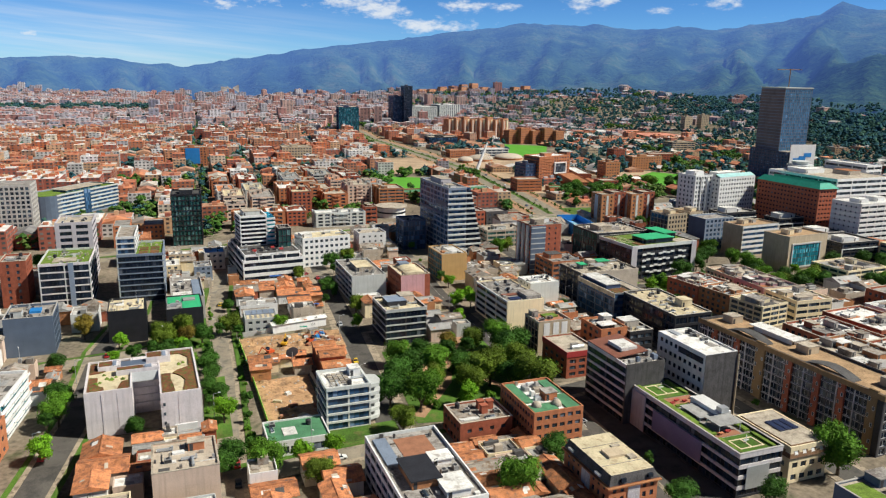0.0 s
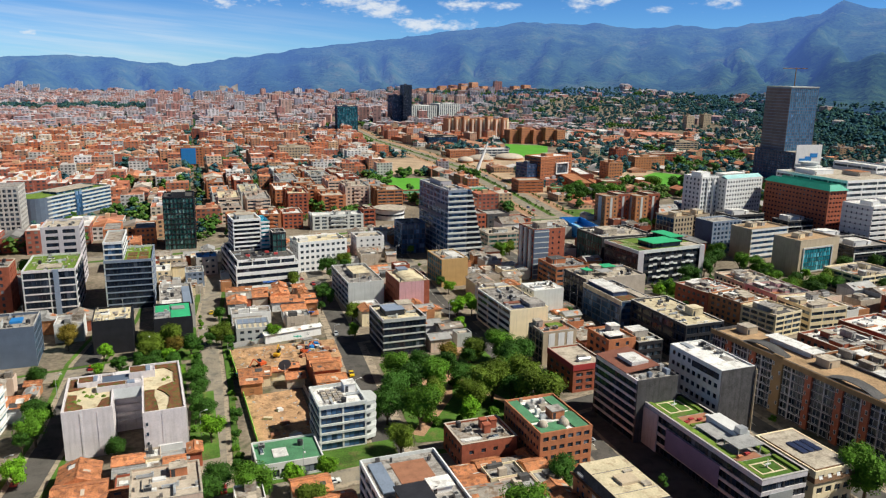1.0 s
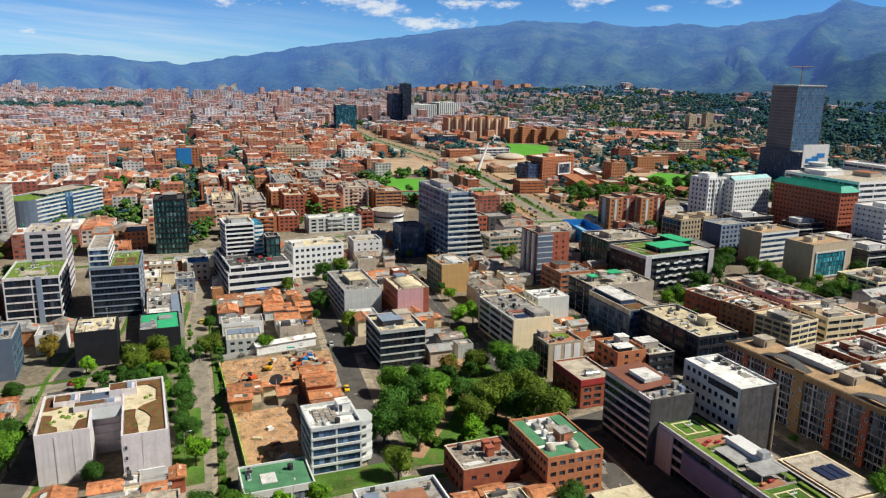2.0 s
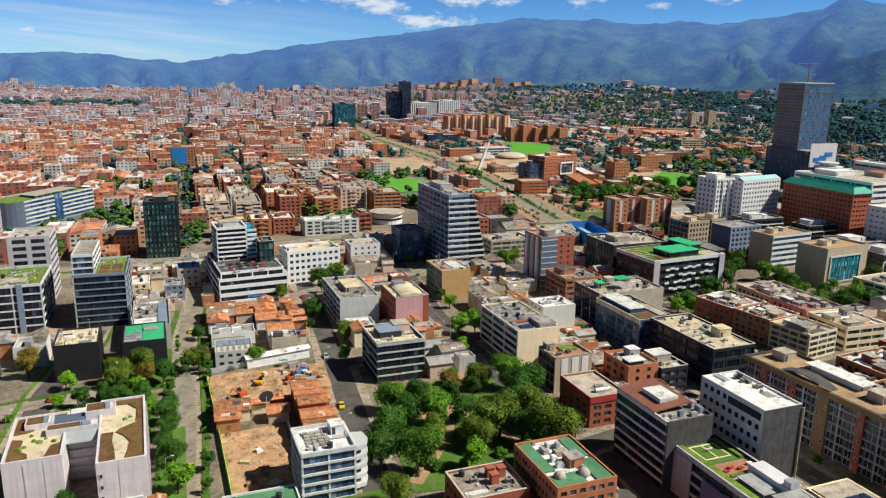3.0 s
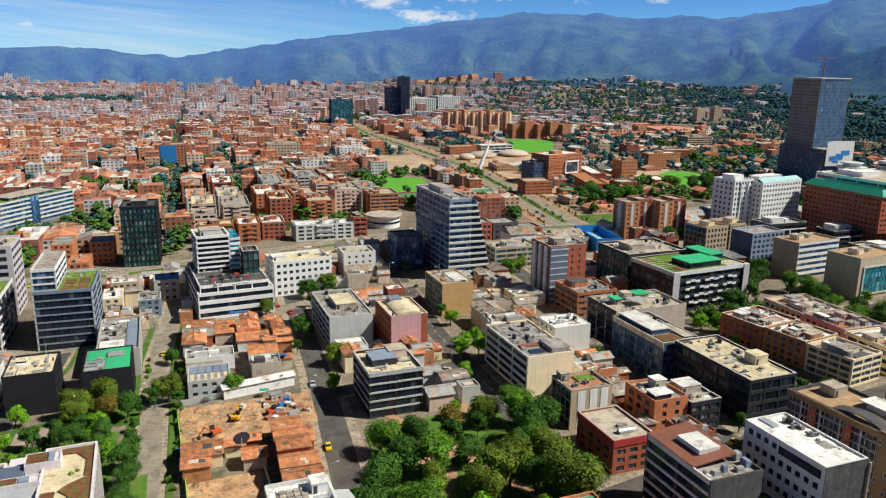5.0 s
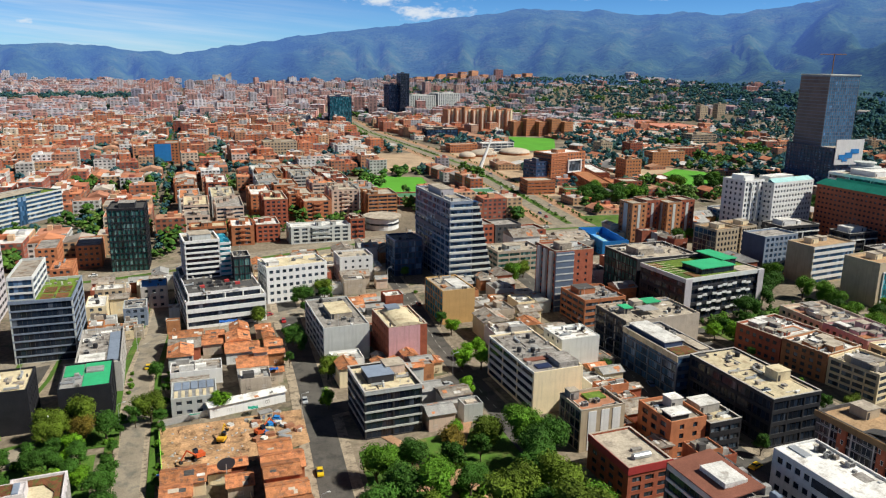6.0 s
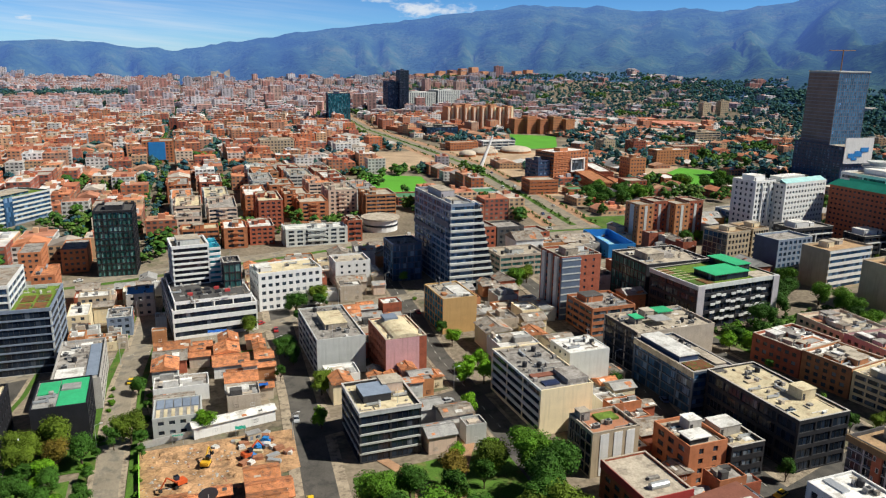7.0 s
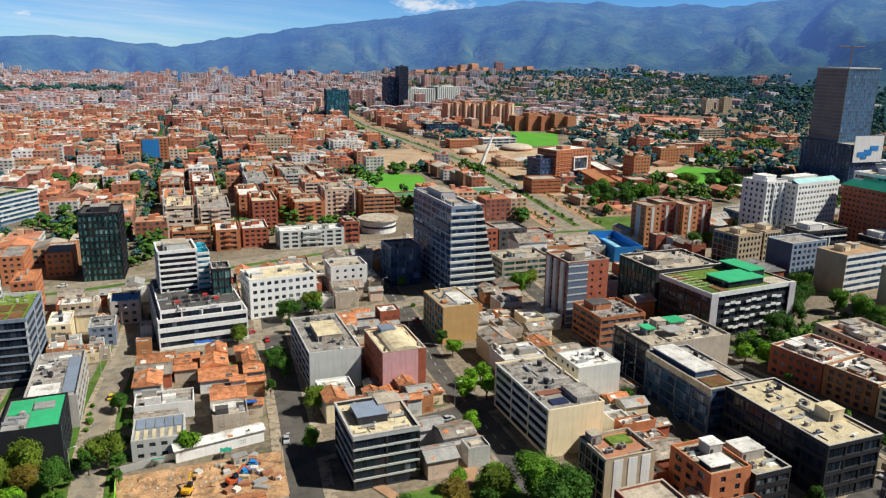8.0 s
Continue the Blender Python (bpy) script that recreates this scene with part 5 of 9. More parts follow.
    roof_patch(b, "roof_sheet", 12, 3.5, 20, 13, "roof_green", 2.6, 2.9, "bright green metal roof"); q = MB(); q.box(12.6, 4, b["h"], 31.5, 16, b["h"] + 2.6); part("penthouse", q, "glass_black", b)
    roof_patch(b, "roof_sheet", 31, 10.5, 9, 17.5, "roof_green", 3.2, 3.5, "bright green metal roof"); q = MB(); q.box(32.4, 11, b["h"], 39.5, 27.5, b["h"] + 3.2); part("penthouse", q, "glass_black", b)
    for i in range(6):
        roof_patch(b, "planting_bed", 1.5 + (i % 2) * 5.2, 1.5 + (i // 2) * 9, 4.2, 7.6, "planter_soil" if i % 3 == 1 else "grass", 0, 0.3)
        roof_patch(b, "garden_path", 1.2, 9.3 + i * 3.1, 9.6, 0.35, "roof_cream", 0.31, 0.36)
    q = MB(); q.box(-.35, -.5, 17.4, 44.8, -.003, 19.2); q.box(-.5, 0, 17.4, -.003, 29, 19.2); part("cornice", q, "pale_grey", b)
    roof_patch(b, "terrace_floor", 33, 1, 10, 8, "roof_pale", 0, 0.3)
    b = B("office_building", "glass office wing with pale roof plant", "office building", (260, 344.5), 34, 27, 20, 5, {"l": ("curtain", 9)}, "charcoal", glass="glass_green", roof="roof_pale")
    stair_box(b, 6, 8, 9, 10, 3, "roof_pale", "roof_pale"); roof_patch(b, "roof_plant", 16, 10, 6, 12, "roof_grey", 0, 1.6)
    for F, w, d, h, m in (((359, 330), 31, 16, 20, 0), ((356, 293), 32, 18, 21, 1)):
        b = B("office_building", "beige cube office with blank flank and banded front" if not m else "beige cube office with framed turquoise glazing", "office building", F, w, d, h, 6, {"f": ("ribbon", 1, 1.6, 1.0)} if not m else {}, "beige", glass="glass_blue", roof="roof_tan", band="white" if not m else None, rot=1)
        stair_box(b, 8, 8, 5, 5, 2.6, "cream"); stair_box(b, 18, 10, 4, 5, 2, "concrete")
        if m:
            for k in range(5):
                for i in range(6):
                    part("window", window_mesh(3.7, 2.5, "frame_dark", "glass_teal", 2), None, b, at=Matrix.Translation((3.5 + i * 3.72, -0.13, 3 + k * 2.55)))
            q = MB(); q.box(2.6, -.5, 2.2, 26.7, -.003, 2.95); q.box(2.6, -.5, 15.9, 26.7, -.003, 16.7); q.box(2.6, -.5, 2.95, 3.4, -.003, 15.9); q.box(25.9, -.5, 2.95, 26.7, -.003, 15.9); part("window_surround", q, "pale_grey", b)
    b = B("office_building", "navy-flanked office with pale window bands", "office building", (350.5, 353), 24, 15, 21, 7, {"f": ("grid", 7, 2, 1.7)}, "blue_grey", glass="glass_blue", roof="roof_grey", rot=0)
    q = MB(); q.box(-.15, 0, 0, -.003, 15, 20.9); part("side_wall", q, "navy", b)
    b = B("office_building", "low pale office with rounded white roof", "office building", (378, 396), 12, 12, 14, 4, {"f": ("ribbon", 4, 1.6), "l": ("ribbon", 3, 1.6)}, "white", roof="roof_white")
    for F in ((343.5, 379.5), (364, 381.5)):
        b = B("office_building", "tan office cube with dark glazed corner", "office building", F, 17 if F[0] < 350 else 12, 17, 19.5, 6, {"f": ("grid", 6, 1.4, 1.8), "l": ("curtain", 5)}, "beige", glass="glass_black", roof="roof_tan", rot=2); stair_box(b, 6, 6, 6, 6, 2.4, "cream")
    # white hospital and brick block with green roof
    b = B("hospital", "white eight-storey hospital wing with square windows", "hospital", (392.6, 409), 17, 17, 40, 12, {"f": ("grid", 6, 1.7, 1.9), "l": ("grid", 4, 1.7, 1.7)}, "white", glass="glass", roof="roof_white", near=False, rot=3)
    for x in (5.2, 11.4):
        q = MB(); q.box(x, -.9, 14, x + .8, -.003, 38); part("fin", q, "white", b)
    stair_box(b, 3, 4, 9, 9, 3.2, "white", "roof_white")
    b = B("hospital", "white hospital wing with rows of small windows and pale blue roof", "hospital", (409.7, 402.5), 38.5, 20, 38.5, 12, {"f": ("grid", 13, 1.5, 1.5), "l": ("grid", 6, 1.4, 1.4)}, "white", glass="glass", roof="roof_white", near=False, rot=5)
    q = MB(); q.face([(0.2, 0.2, 38.6), (38.3, 0.2, 38.6), (38.3, 4.4, 40.6), (0.2, 4.4, 40.6)]); q.face([(38.3, 4.4, 40.6), (38.3, 4.5, 37.7), (0.2, 4.5, 37.7), (0.2, 4.4, 40.6)]); part("sloping_roof", q, "pale_teal", b, "pale blue-green sheet roof")
    stair_box(b, 8, 9, 22, 8, 3, "pale_grey", "roof_white")
    b = B("brick_block", "large dark red-brick block with turquoise green roof", "office building", (444.5, 347), 16, 55.5, 36.5, 12, {"l": ("grid", 18, 1.8, 1.2), "f": ("grid", 5, 1.8, 1.2)}, "brick_red", glass="glass_black", roof="roof_grey", near=False, rot=-3)
    q = MB()
    q.face([(-1, -1, 36.4), (-1, 56.5, 36.4), (3.4, 53, 40), (3.4, 3.4, 40)][::-1]); q.face([(-1, -1, 36.4), (17, -1, 36.4), (12.6, 3.4, 40), (3.4, 3.4, 40)]); q.face([(17, -1, 36.4), (17, 56.5, 36.4), (12.6, 53, 40), (12.6, 3.4, 40)]); q.face([(3.4, 3.4, 40), (3.4, 53, 40), (5.4, 51, 38), (5.4, 5.4, 38)][::-1]); q.face([(12.6, 3.4, 40), (12.6, 53, 40), (10.6, 51, 38), (10.6, 5.4, 38)])
    part("hipped_roof", q, "roof_turquoise", b, "turquoise green metal roof")
    b = B("office_building", "white terraced office with wide horizontal bands", "office building", (465, 350), 58, 62, 42, 11, {"l": ("ribbon", 4, 1.9), "f": ("ribbon", 4, 1.9)}, "white", glass="glass", roof="roof_pale", near=False, rot=-3)
    stair_box(b, 10, 36, 18, 18, 3, "white", "roof_white"); stair_box(b, 34, 20, 12, 14, 3, "concrete_warm", "tile_roof_old")
    q = MB(); q.tube((26, 57, 41.1), (26, 57, 44), 8, 8, 20); q.tube((26, 57, 44), (26, 57, 45), 9.5, 9.5, 20); q.tube((26, 57, 45), (26, 57, 47), 5.5, 5.5, 20); q.tube((26, 57, 47), (26, 57, 47.8), 6.8, 6.8, 20); part("rotunda", q, "pale_grey", b)
    b = B("office_building", "tall white end slab with balcony bands", "office building", (526, 373), 16, 38, 47, 13, {"l": ("ribbon", 3, 1.7), "f": ("ribbon", 2, 1.7)}, "white", glass="glass", roof="roof_white", near=False, rot=-3)
    b = B("apartment_building", "white apartment slab with balcony rows", "apartment building", (447, 317), 46, 22, 31, 9, {"l": ("grid", 5, 1.2, 1.2), "f": ("ribbon", 6, 1.6)}, "pale_lilac", roof="roof_white", band="white", near=False, rot=-2, proj=0.5)
    stair_box(b, 6, 6, 8, 8, 2.6, "white", "roof_white"); stair_box(b, 24, 8, 8, 8, 2.6, "white", "roof_white")
    for F, w, d, h in (((392, 378), 28, 16, 18), ((420, 356), 22, 14, 16), ((400, 292), 30, 26, 14), ((412, 322), 26, 20, 13)):
        b = B("office_building", "dark glazed office with white roof pavilions", "office building", F, w, d, h, 5, {"f": ("ribbon", 4, 1.8), "l": ("ribbon", 3, 1.8)}, "charcoal", glass="glass_black", roof="roof_grey", near=False); stair_box(b, 5, 5, 10, 8, 3, "white", "roof_white"); stair_box(b, 16, 6, 4, 5, 2, "white", "roof_white")
        q = MB(); q.box(-.2, -.4, h - 4.2, w + .2, -.003, h - 3.6); q.box(-.2, -.4, 0, .5, -.003, h - 4.2); q.box(w * .55, -.4, 0, w * .55 + .7, -.003, h - 4.2); part("white_frame", q, "white", b)
    # four brick towers
    for i in range(4):
        b = B("residential_tower", "red-brick residential tower with pale vertical panels", "tower", (334 + i * 11.2, 440 - i * 3.0 + (i % 2) * 4), 10.6, 14, 24.5 + (i % 2), 8, {"f": ("grid", 3, 1.5, 1.4), "l": ("grid", 4, 1.4, 1.4)}, "brick_red" if i % 2 else "brick_tan", roof="roof_pale", near=False, group="brick towers")
        q = MB(); q.box(4.0, -.2, 0, 5.8, -.003, 23.5); part("panel", q, "pale_grey", b); q = MB(); q.box(-.2, 5, 0, -.003, 9, 23.5); part("panel", q, "pale_grey", b)
    # stepped striped tower in the middle
    b = B("office_tower", "blue-grey glass tower with stepped striped front", "tower", (190, 399), 12, 49, 42, 13, {"l": ("ribbon", 8, 2.3, 0.4), "f": ("ribbon", 1, 2.0, 0.6)}, "blue_grey", glass="glass_blue", roof="roof_grey", band="blue_grey", rot=-3)
    for k in range(13):
        wd = 3.0 + (12 - k) * 0.72
        q = MB(); q.box(11.9, -1.0, k * 3.16 + 0.2, 12 + wd, 16, k * 3.16 + 1.2); q.box(11.9, 16, k * 3.16 + .2, 12 + wd * .7, 46, k * 3.16 + 1.2); part("spandrel", q, "pale_grey", b)
        q = MB(); q.box(11.95, -.4, k * 3.16 + 1.2, 11.6 + wd, 15.6, k * 3.16 + 3.36); part("glazing", q, "glass_black", b)
        q = MB(); q.box(-.5, -1.0, k * 3.16 + 0.2, 11.9, -.003, k * 3.16 + 1.2); part("spandrel", q, "pale_grey", b)
    q = MB(); q.box(-.4, 8, 24, -.003, 49, 26); q.box(-.4, 2, 30, -.003, 20, 33); part("recess_band", q, "navy", b)
    stair_box(b, 3, 20, 7, 18, 3.5, "lilac_grey", "roof_pale"); stair_box(b, 2, 5, 5, 8, 1.6, "white")
    b = B("office_building", "small blue-clad glass office block", "office building", (171, 424), 15, 16, 19, 6, {"l": ("curtain", 4), "f": ("curtain", 4)}, "navy", glass="glass_blue", roof="roof_grey")
    b = B("office_building", "white block with paired windows", "office building", (142, 424), 17, 14, 13, 4, {"l": ("grid", 3, 1.2, 1.2), "f": ("grid", 4, 1.2, 1.2)}, "white", roof="roof_pale")
    for F, w, h, m in (((240, 458), 7, 15, "brick_red"), ((248, 458), 17, 14, "concrete_dark"), ((267, 455), 14, 10, "brick_red")):
        b = B("office_building", "dark red-brick office with glazed bays", "office building", F, w, 16, h, 4, {"f": ("grid", max(2, int(w / 4)), 1.8, 1.6), "l": ("grid", 4, 1.8, 1.6)}, m, roof="roof_grey")
    b = B("office_building", "pale stepped glass office", "office building", (222, 408), 26, 18, 12, 4, {"f": ("ribbon", 4, 1.5), "l": ("ribbon", 3, 1.5)}, "concrete_warm", glass="glass_green", roof="roof_pale"); stair_box(b, 8, 6, 8, 6, 2)
    # blue-roofed hall
    b = B("sports_hall", "open hall with bright blue walls and sunken blue floor", "hall", (297, 419), 16, 38, 8.5, 2, {"l": ("grid", 6, 1.6, 1.0)}, "roof_blue", roof="floor_blue", rot=-14, par=4.5)
    q = MB(); q.face([(0.5, 4, 7.9), (8, 4, 4.2), (8, 37, 4.2), (0.5, 37, 7.9)]); part("seating_slope", q, "roof_blue", b, "sloping blue seating")
    for k in range(6):
        q = MB(); q.box(8.4 + (k % 2) * 3.2, 6 + (k // 2) * 9, 4.01, 11.2 + (k % 2) * 3.2, 13 + (k // 2) * 9, 4.05); part("court", q, "floor_blue" if k % 2 else "pale_teal", b)
    # white slab, striped tower on podium
    b = B("apartment_building", "white apartment slab with regular windows", "apartment building", (102, 404), 28, 17, 17, 5, {"f": ("grid", 9, 1.7, 1.5), "l": ("grid", 5, 1.6, 1.5)}, "white", roof="roof_cream", rot=2, par=0.7)
    stair_box(b, 1, 5, 6, 8, 1.6, "white", "roof_white")
    b = B("office_podium", "white-banded podium with dark roof terrace", "office building", (65, 383), 32, 48, 12, 3, {"f": ("ribbon", 1, 1.9, 1.3), "l": ("ribbon", 2, 1.9, 1.3), "r": ("ribbon", 2, 1.9, 1.3)}, "white", glass="glass_black", roof="roof_pale", proj=0.1, rot=0)
    up = base("office_wing", "set-back upper podium storey with dark roof terrace", "office building", pose(66.2, 385.5, 11.05))
    facades(up, 29.5, 43, 3.6, 1, {"f": ("ribbon", 4, 2.0, 0.3), "r": ("ribbon", 4, 2.0, 0.3), "l": ("ribbon", 4, 2.0, 0.3)}, "white", "glass_black", roof="roof_dark", par=0.4)
    facades_tower = base("office_tower", "white striped office tower above its podium", "tower", pose(68.5, 408, 14.2, 0, 0, 0))
    facades(facades_tower, 14.5, 17, 17, 7, {"f": ("ribbon", 1, 1.5, .45), "l": ("ribbon", 1, 1.5, .45), "r": ("ribbon", 2, 1.5, .45)}, "white", "glass_black", proj=0.3, roof="roof_pale")
    facades_tower["h"] = 16.1
    stair_box(facades_tower, 2.5, 3, 9, 9, 2.6, "pale_grey", "roof_pale")
    q = MB(); q.box(14.5, 0.4, 0, 19, 16, 15.6); part("stair_core", q, "glass_teal", facades_tower)
    for k in range(7):
        q = MB(); q.box(14.52, -0.4, 0.6 + k * 2.25, 19.3, 1.6, 1.6 + k * 2.25); q.box(17.3, 1.6, 0.6 + k * 2.25, 19.4, 15, 1.5 + k * 2.25); part("balcony", q, "white", facades_tower)
    b["h"] = 14.25
    for i in range(9):
        roof_patch(b, "roof_plant", 7 + (i % 5) * 3.6, 10 + (i // 5) * 5, 2, 1.6, "charcoal" if i % 4 else "red_paint", 0.01, 0.9)
    b = B("office_building", "dark green glass tower with black frame", "tower", (87, 398), 7, 10, 25, 7, {"f": ("curtain", 3), "l": ("curtain", 3)}, "charcoal", glass="glass_green", roof="roof_dark")
    b = B("office_tower", "tall black-green glass office tower", "tower", (40, 486), 18, 21, 33, 10, {"f": ("curtain", 8), "l": ("curtain", 8), "r": ("curtain", 8)}, "black_wall", glass="glass_green", roof="roof_dark", rot=-8, near=False)
    stair_box(b, 5, 6, 8, 8, 2.5, "charcoal", "roof_grey")
    # stepped blue-grey building
    b = B("office_building", "blue-grey striped office stepping up to a planted terrace", "office building", (5, 370), 20.5, 30, 23.5, 8, {"f": ("ribbon", 1, 2.3, 0.25), "r": ("ribbon", 2, 2.0, 0.45), "l": ("ribbon", 2, 2.2, 0.3)}, "pale_grey", glass="glass_black", roof="sedum", band="blue_grey", proj=0.08, rot=-6)
    facades_up = base("office_wing", "upper glazed storeys with stepped white side", "office building", pose(5.3, 371, 23.4, 0, 0, -6))
    facades(facades_up, 8.3, 28, 8.5, 3, {"f": ("ribbon", 1, 1.9, 0.4), "r": ("ribbon", 4, 1.7, 0.5)}, "pale_grey", "glass_blue", band="white", proj=0.1, roof="fibre_roof")
    for i in range(4):
        roof_patch(b, "planting_bed", 9.5 + (i % 2) * 5, 2 + (i // 2) * 9, 4, 7, "planter_soil", 0, 0.3)
    b = B("office_building", "white-framed office with planted roof terrace", "office building", (-28, 374), 21.5, 32, 21, 6, {"f": ("ribbon", 2, 2.75, 0.3), "r": ("ribbon", 4, 2.5, 0.4)}, "pale_grey", glass="glass_black", roof="sedum", band="pale_lilac", rot=-5)
    q = MB(); q.box(12.4, -.5, 0, 14.6, -.003, 21); part("pier", q, "blue_grey", b)
    roof_patch(b, "terrace_floor", 5, 6, 10, 8, "roof_pale", 0, 0.25)
    b = B("office_building", "pale mauve concrete office with deep window bays", "office building", (-22, 421), 17.5, 22, 31, 9, {"f": ("grid", 2, 5.6, 1.9, 0.9), "r": ("ribbon", 4, 1.7)}, "lilac_grey", glass="glass_black", roof="roof_pale", rot=-5)
    b = B("brick_building", "dark red-brick office with rounded brick piers", "office building", (-44, 381), 11, 16, 22, 7, {"f": ("grid", 2, 1.2, 1.6), "r": ("grid", 4, 1.2, 1.6)}, "brick_red", roof="roof_grey", rot=-5)
    b = B("apartment_building", "dark concrete-framed apartment tower", "apartment building", (-66, 536), 27, 22, 36, 12, {"f": ("grid", 9, 1.9, 1.9, 0.5), "r": ("grid", 7, 1.9, 1.9)}, "concrete", roof="roof_grey", near=False, rot=-6)
    b = B("office_building", "long grey banded office with curved end", "office building", (-28, 604), 66, 26, 18, 6, {"f": ("ribbon", 2, 1.75, 1.0)}, "blue_grey", glass="glass_blue", band="pale_grey", roof="sedum", near=False, rot=50, proj=0.3)
    q = MB(); q.tube((1, 12, 0), (1, 12, 17.8), 12.2, 12.2, 24); part("drum", q, "slate", b, "dark slate-blue curved end"); q = MB(); q.tube((1, 12, 17.8), (1, 12, 18.2), 11.6, 11.6, 24); part("drum_roof", q, "sedum", b)
    roof_patch(b, "roof_slab", 16, 6, 40, 14, "roof_pale", 1.6, 2.0); q = MB(); q.box(17, 7, b["h"], 55, 19, b["h"] + 1.6); part("penthouse", q, "glass_blue", b)
    q = MB(); q.box(27, -.5, 0, 34, -.003, 18.4); part("stair_glazing", q, "glass_blue", b)
    for F, w, d, h, m, rf in (((28, 404), 8, 16, 8, "cream", "roof_white"), ((32, 424), 12, 9, 9, "beige", "roof_white"), ((50, 418), 11, 12, 10, "concrete", "roof_blue"), ((42, 396), 9, 12, 8, "blue_grey", "roof_grey"), ((15, 405), 8, 16, 13, "brick_orange", "roof_pale"), ((15, 436), 9, 18, 17, "brick_orange", "tile_roof"), ((24, 500), 12, 22, 12, "brick_orange", "roof_grey"), ((6, 492), 10, 22, 14, "brick_orange", "roof_grey")):
        b = B("building", "small {} building with flat roof".format({"cream": "cream", "beige": "beige", "concrete": "blue-roofed concrete", "blue_grey": "blue-grey", "brick_orange": "orange-brick"}[m]), "building", F, w, d, h, max(2, round(h / 3)), {"f": ("grid", max(2, int(w / 3)), 1.4, 1.3), "r": ("grid", int(d / 3), 1.4, 1.3)}, m, roof=rf, par=0.4, rot=-5)


offices()


# ---- apartment rows and other single buildings further off ----
def seg_dist(x, y, pts):
    best = 1e9
    for (ax, ay), (bx, by) in zip(pts, pts[1:]):
        dx, dy = bx - ax, by - ay
        s = max(0, min(1, ((x - ax) * dx + (y - ay) * dy) / (dx * dx + dy * dy)))
        best = min(best, math.hypot(x - ax - s * dx, y - ay - s * dy))
    return best


def on_street(x, y, r=0.0):
    for nm, pts, wd, m, pv, dz in STREETS:
        if seg_dist(x, y, pts) < wd / 2 + pv * 0.7 + r:
            return True
    return seg_dist(x, y, AVENUE) < 14 + r or seg_dist(x, y, DIAG) < 23 + r


rnd = random.Random(11)
ROWS_OF_FLATS = [  # corner x, corner y, width, depth, height
    (139, 511, 36, 13, 10.5), (176, 511, 9, 12, 13), (163, 572, 19, 26, 14), (160, 602, 17, 28, 14.5), (208, 569, 21, 24, 16.5), (188, 590, 20, 30, 17.5), (206, 600, 18, 30, 17), (184, 626, 18, 34, 17), (200, 640, 16, 36, 18), (180, 668, 18, 38, 17),
    (134, 560, 15, 34, 19), (133, 600, 15, 40, 16), (148, 650, 16, 40, 17), (158, 640, 18, 34, 15), (156, 690, 20, 34, 17), (104, 562, 17, 40, 16), (108, 610, 16, 44, 14), (112, 664, 16, 40, 16), (84, 556, 15, 18, 13), (86, 580, 16, 36, 15),
    (88, 625, 14, 40, 12), (90, 672, 15, 36, 14), (84, 525, 20, 14, 12), (106, 520, 13, 22, 12), (121, 523, 14, 22, 11), (184, 712, 17, 30, 15), (206, 690, 15, 34, 16), (160, 732, 18, 34, 14),
]
for x, y, w, d, h in ROWS_OF_FLATS:
    wl = rnd.choice(["brick_red", "brick_orange", "brick_orange", "brick_orange", "brick_tan", "brick_red", "rosy_beige", "pale_grey"])
    b = building("apartment_building", {"brick_red": "dark red-brick", "brick_orange": "orange-brick", "brick_tan": "tan brick", "pale_grey": "grey rendered", "rosy_beige": "rosy rendered"}[wl] + " apartment block with flat roof", "apartment building", (x, y), w, d, h, max(3, round(h / 2.9)),
                 {"f": rnd.choice([("grid", max(2, int(w / 3.4)), 1.9, 1.35), ("ribbon", max(2, int(w / 6)), 1.4), ("grid", max(2, int(w / 5)), 3.2, 1.5)]), "l": rnd.choice([("grid", max(2, int(d / 3.6)), 1.8, 1.3), ("grid", max(2, int(d / 5.5)), 3.4, 1.4)]), "r": ("grid", max(2, int(d / 3.6)), 1.8, 1.3)}, wl, glass="glass", rot=-6.5, near=False, roof=rnd.choice(["roof_pale", "roof_grey", "roof_cream", "roof_white", "tile_roof"]), group="brick apartment blocks")
    for k in range(2 + int(d / 14)):
        stair_box(b, rnd.uniform(1, w - 6), rnd.uniform(1, d - 6), rnd.uniform(3, 4.5), rnd.uniform(3, 5), rnd.uniform(1.8, 3), wl, "roof_pale")
    for k in range(2):
        q = MB(); v = d * (0.2 + 0.5 * k) + rnd.uniform(-1, 1); q.box(-1.1, v, 0, -0.003, v + rnd.uniform(2.5, 4.5), h + rnd.uniform(-1, 1.5)); part("stair_bay", q, wl, b)
    if rnd.random() < 0.5:
        for k in range(max(3, round(h / 2.9)) - 1):
            q = MB(); q.box(w * 0.35, -0.9, 2.9 + k * 2.9, w * 0.65, -0.003, 3.9 + k * 2.9); part("balcony", q, wl, b)

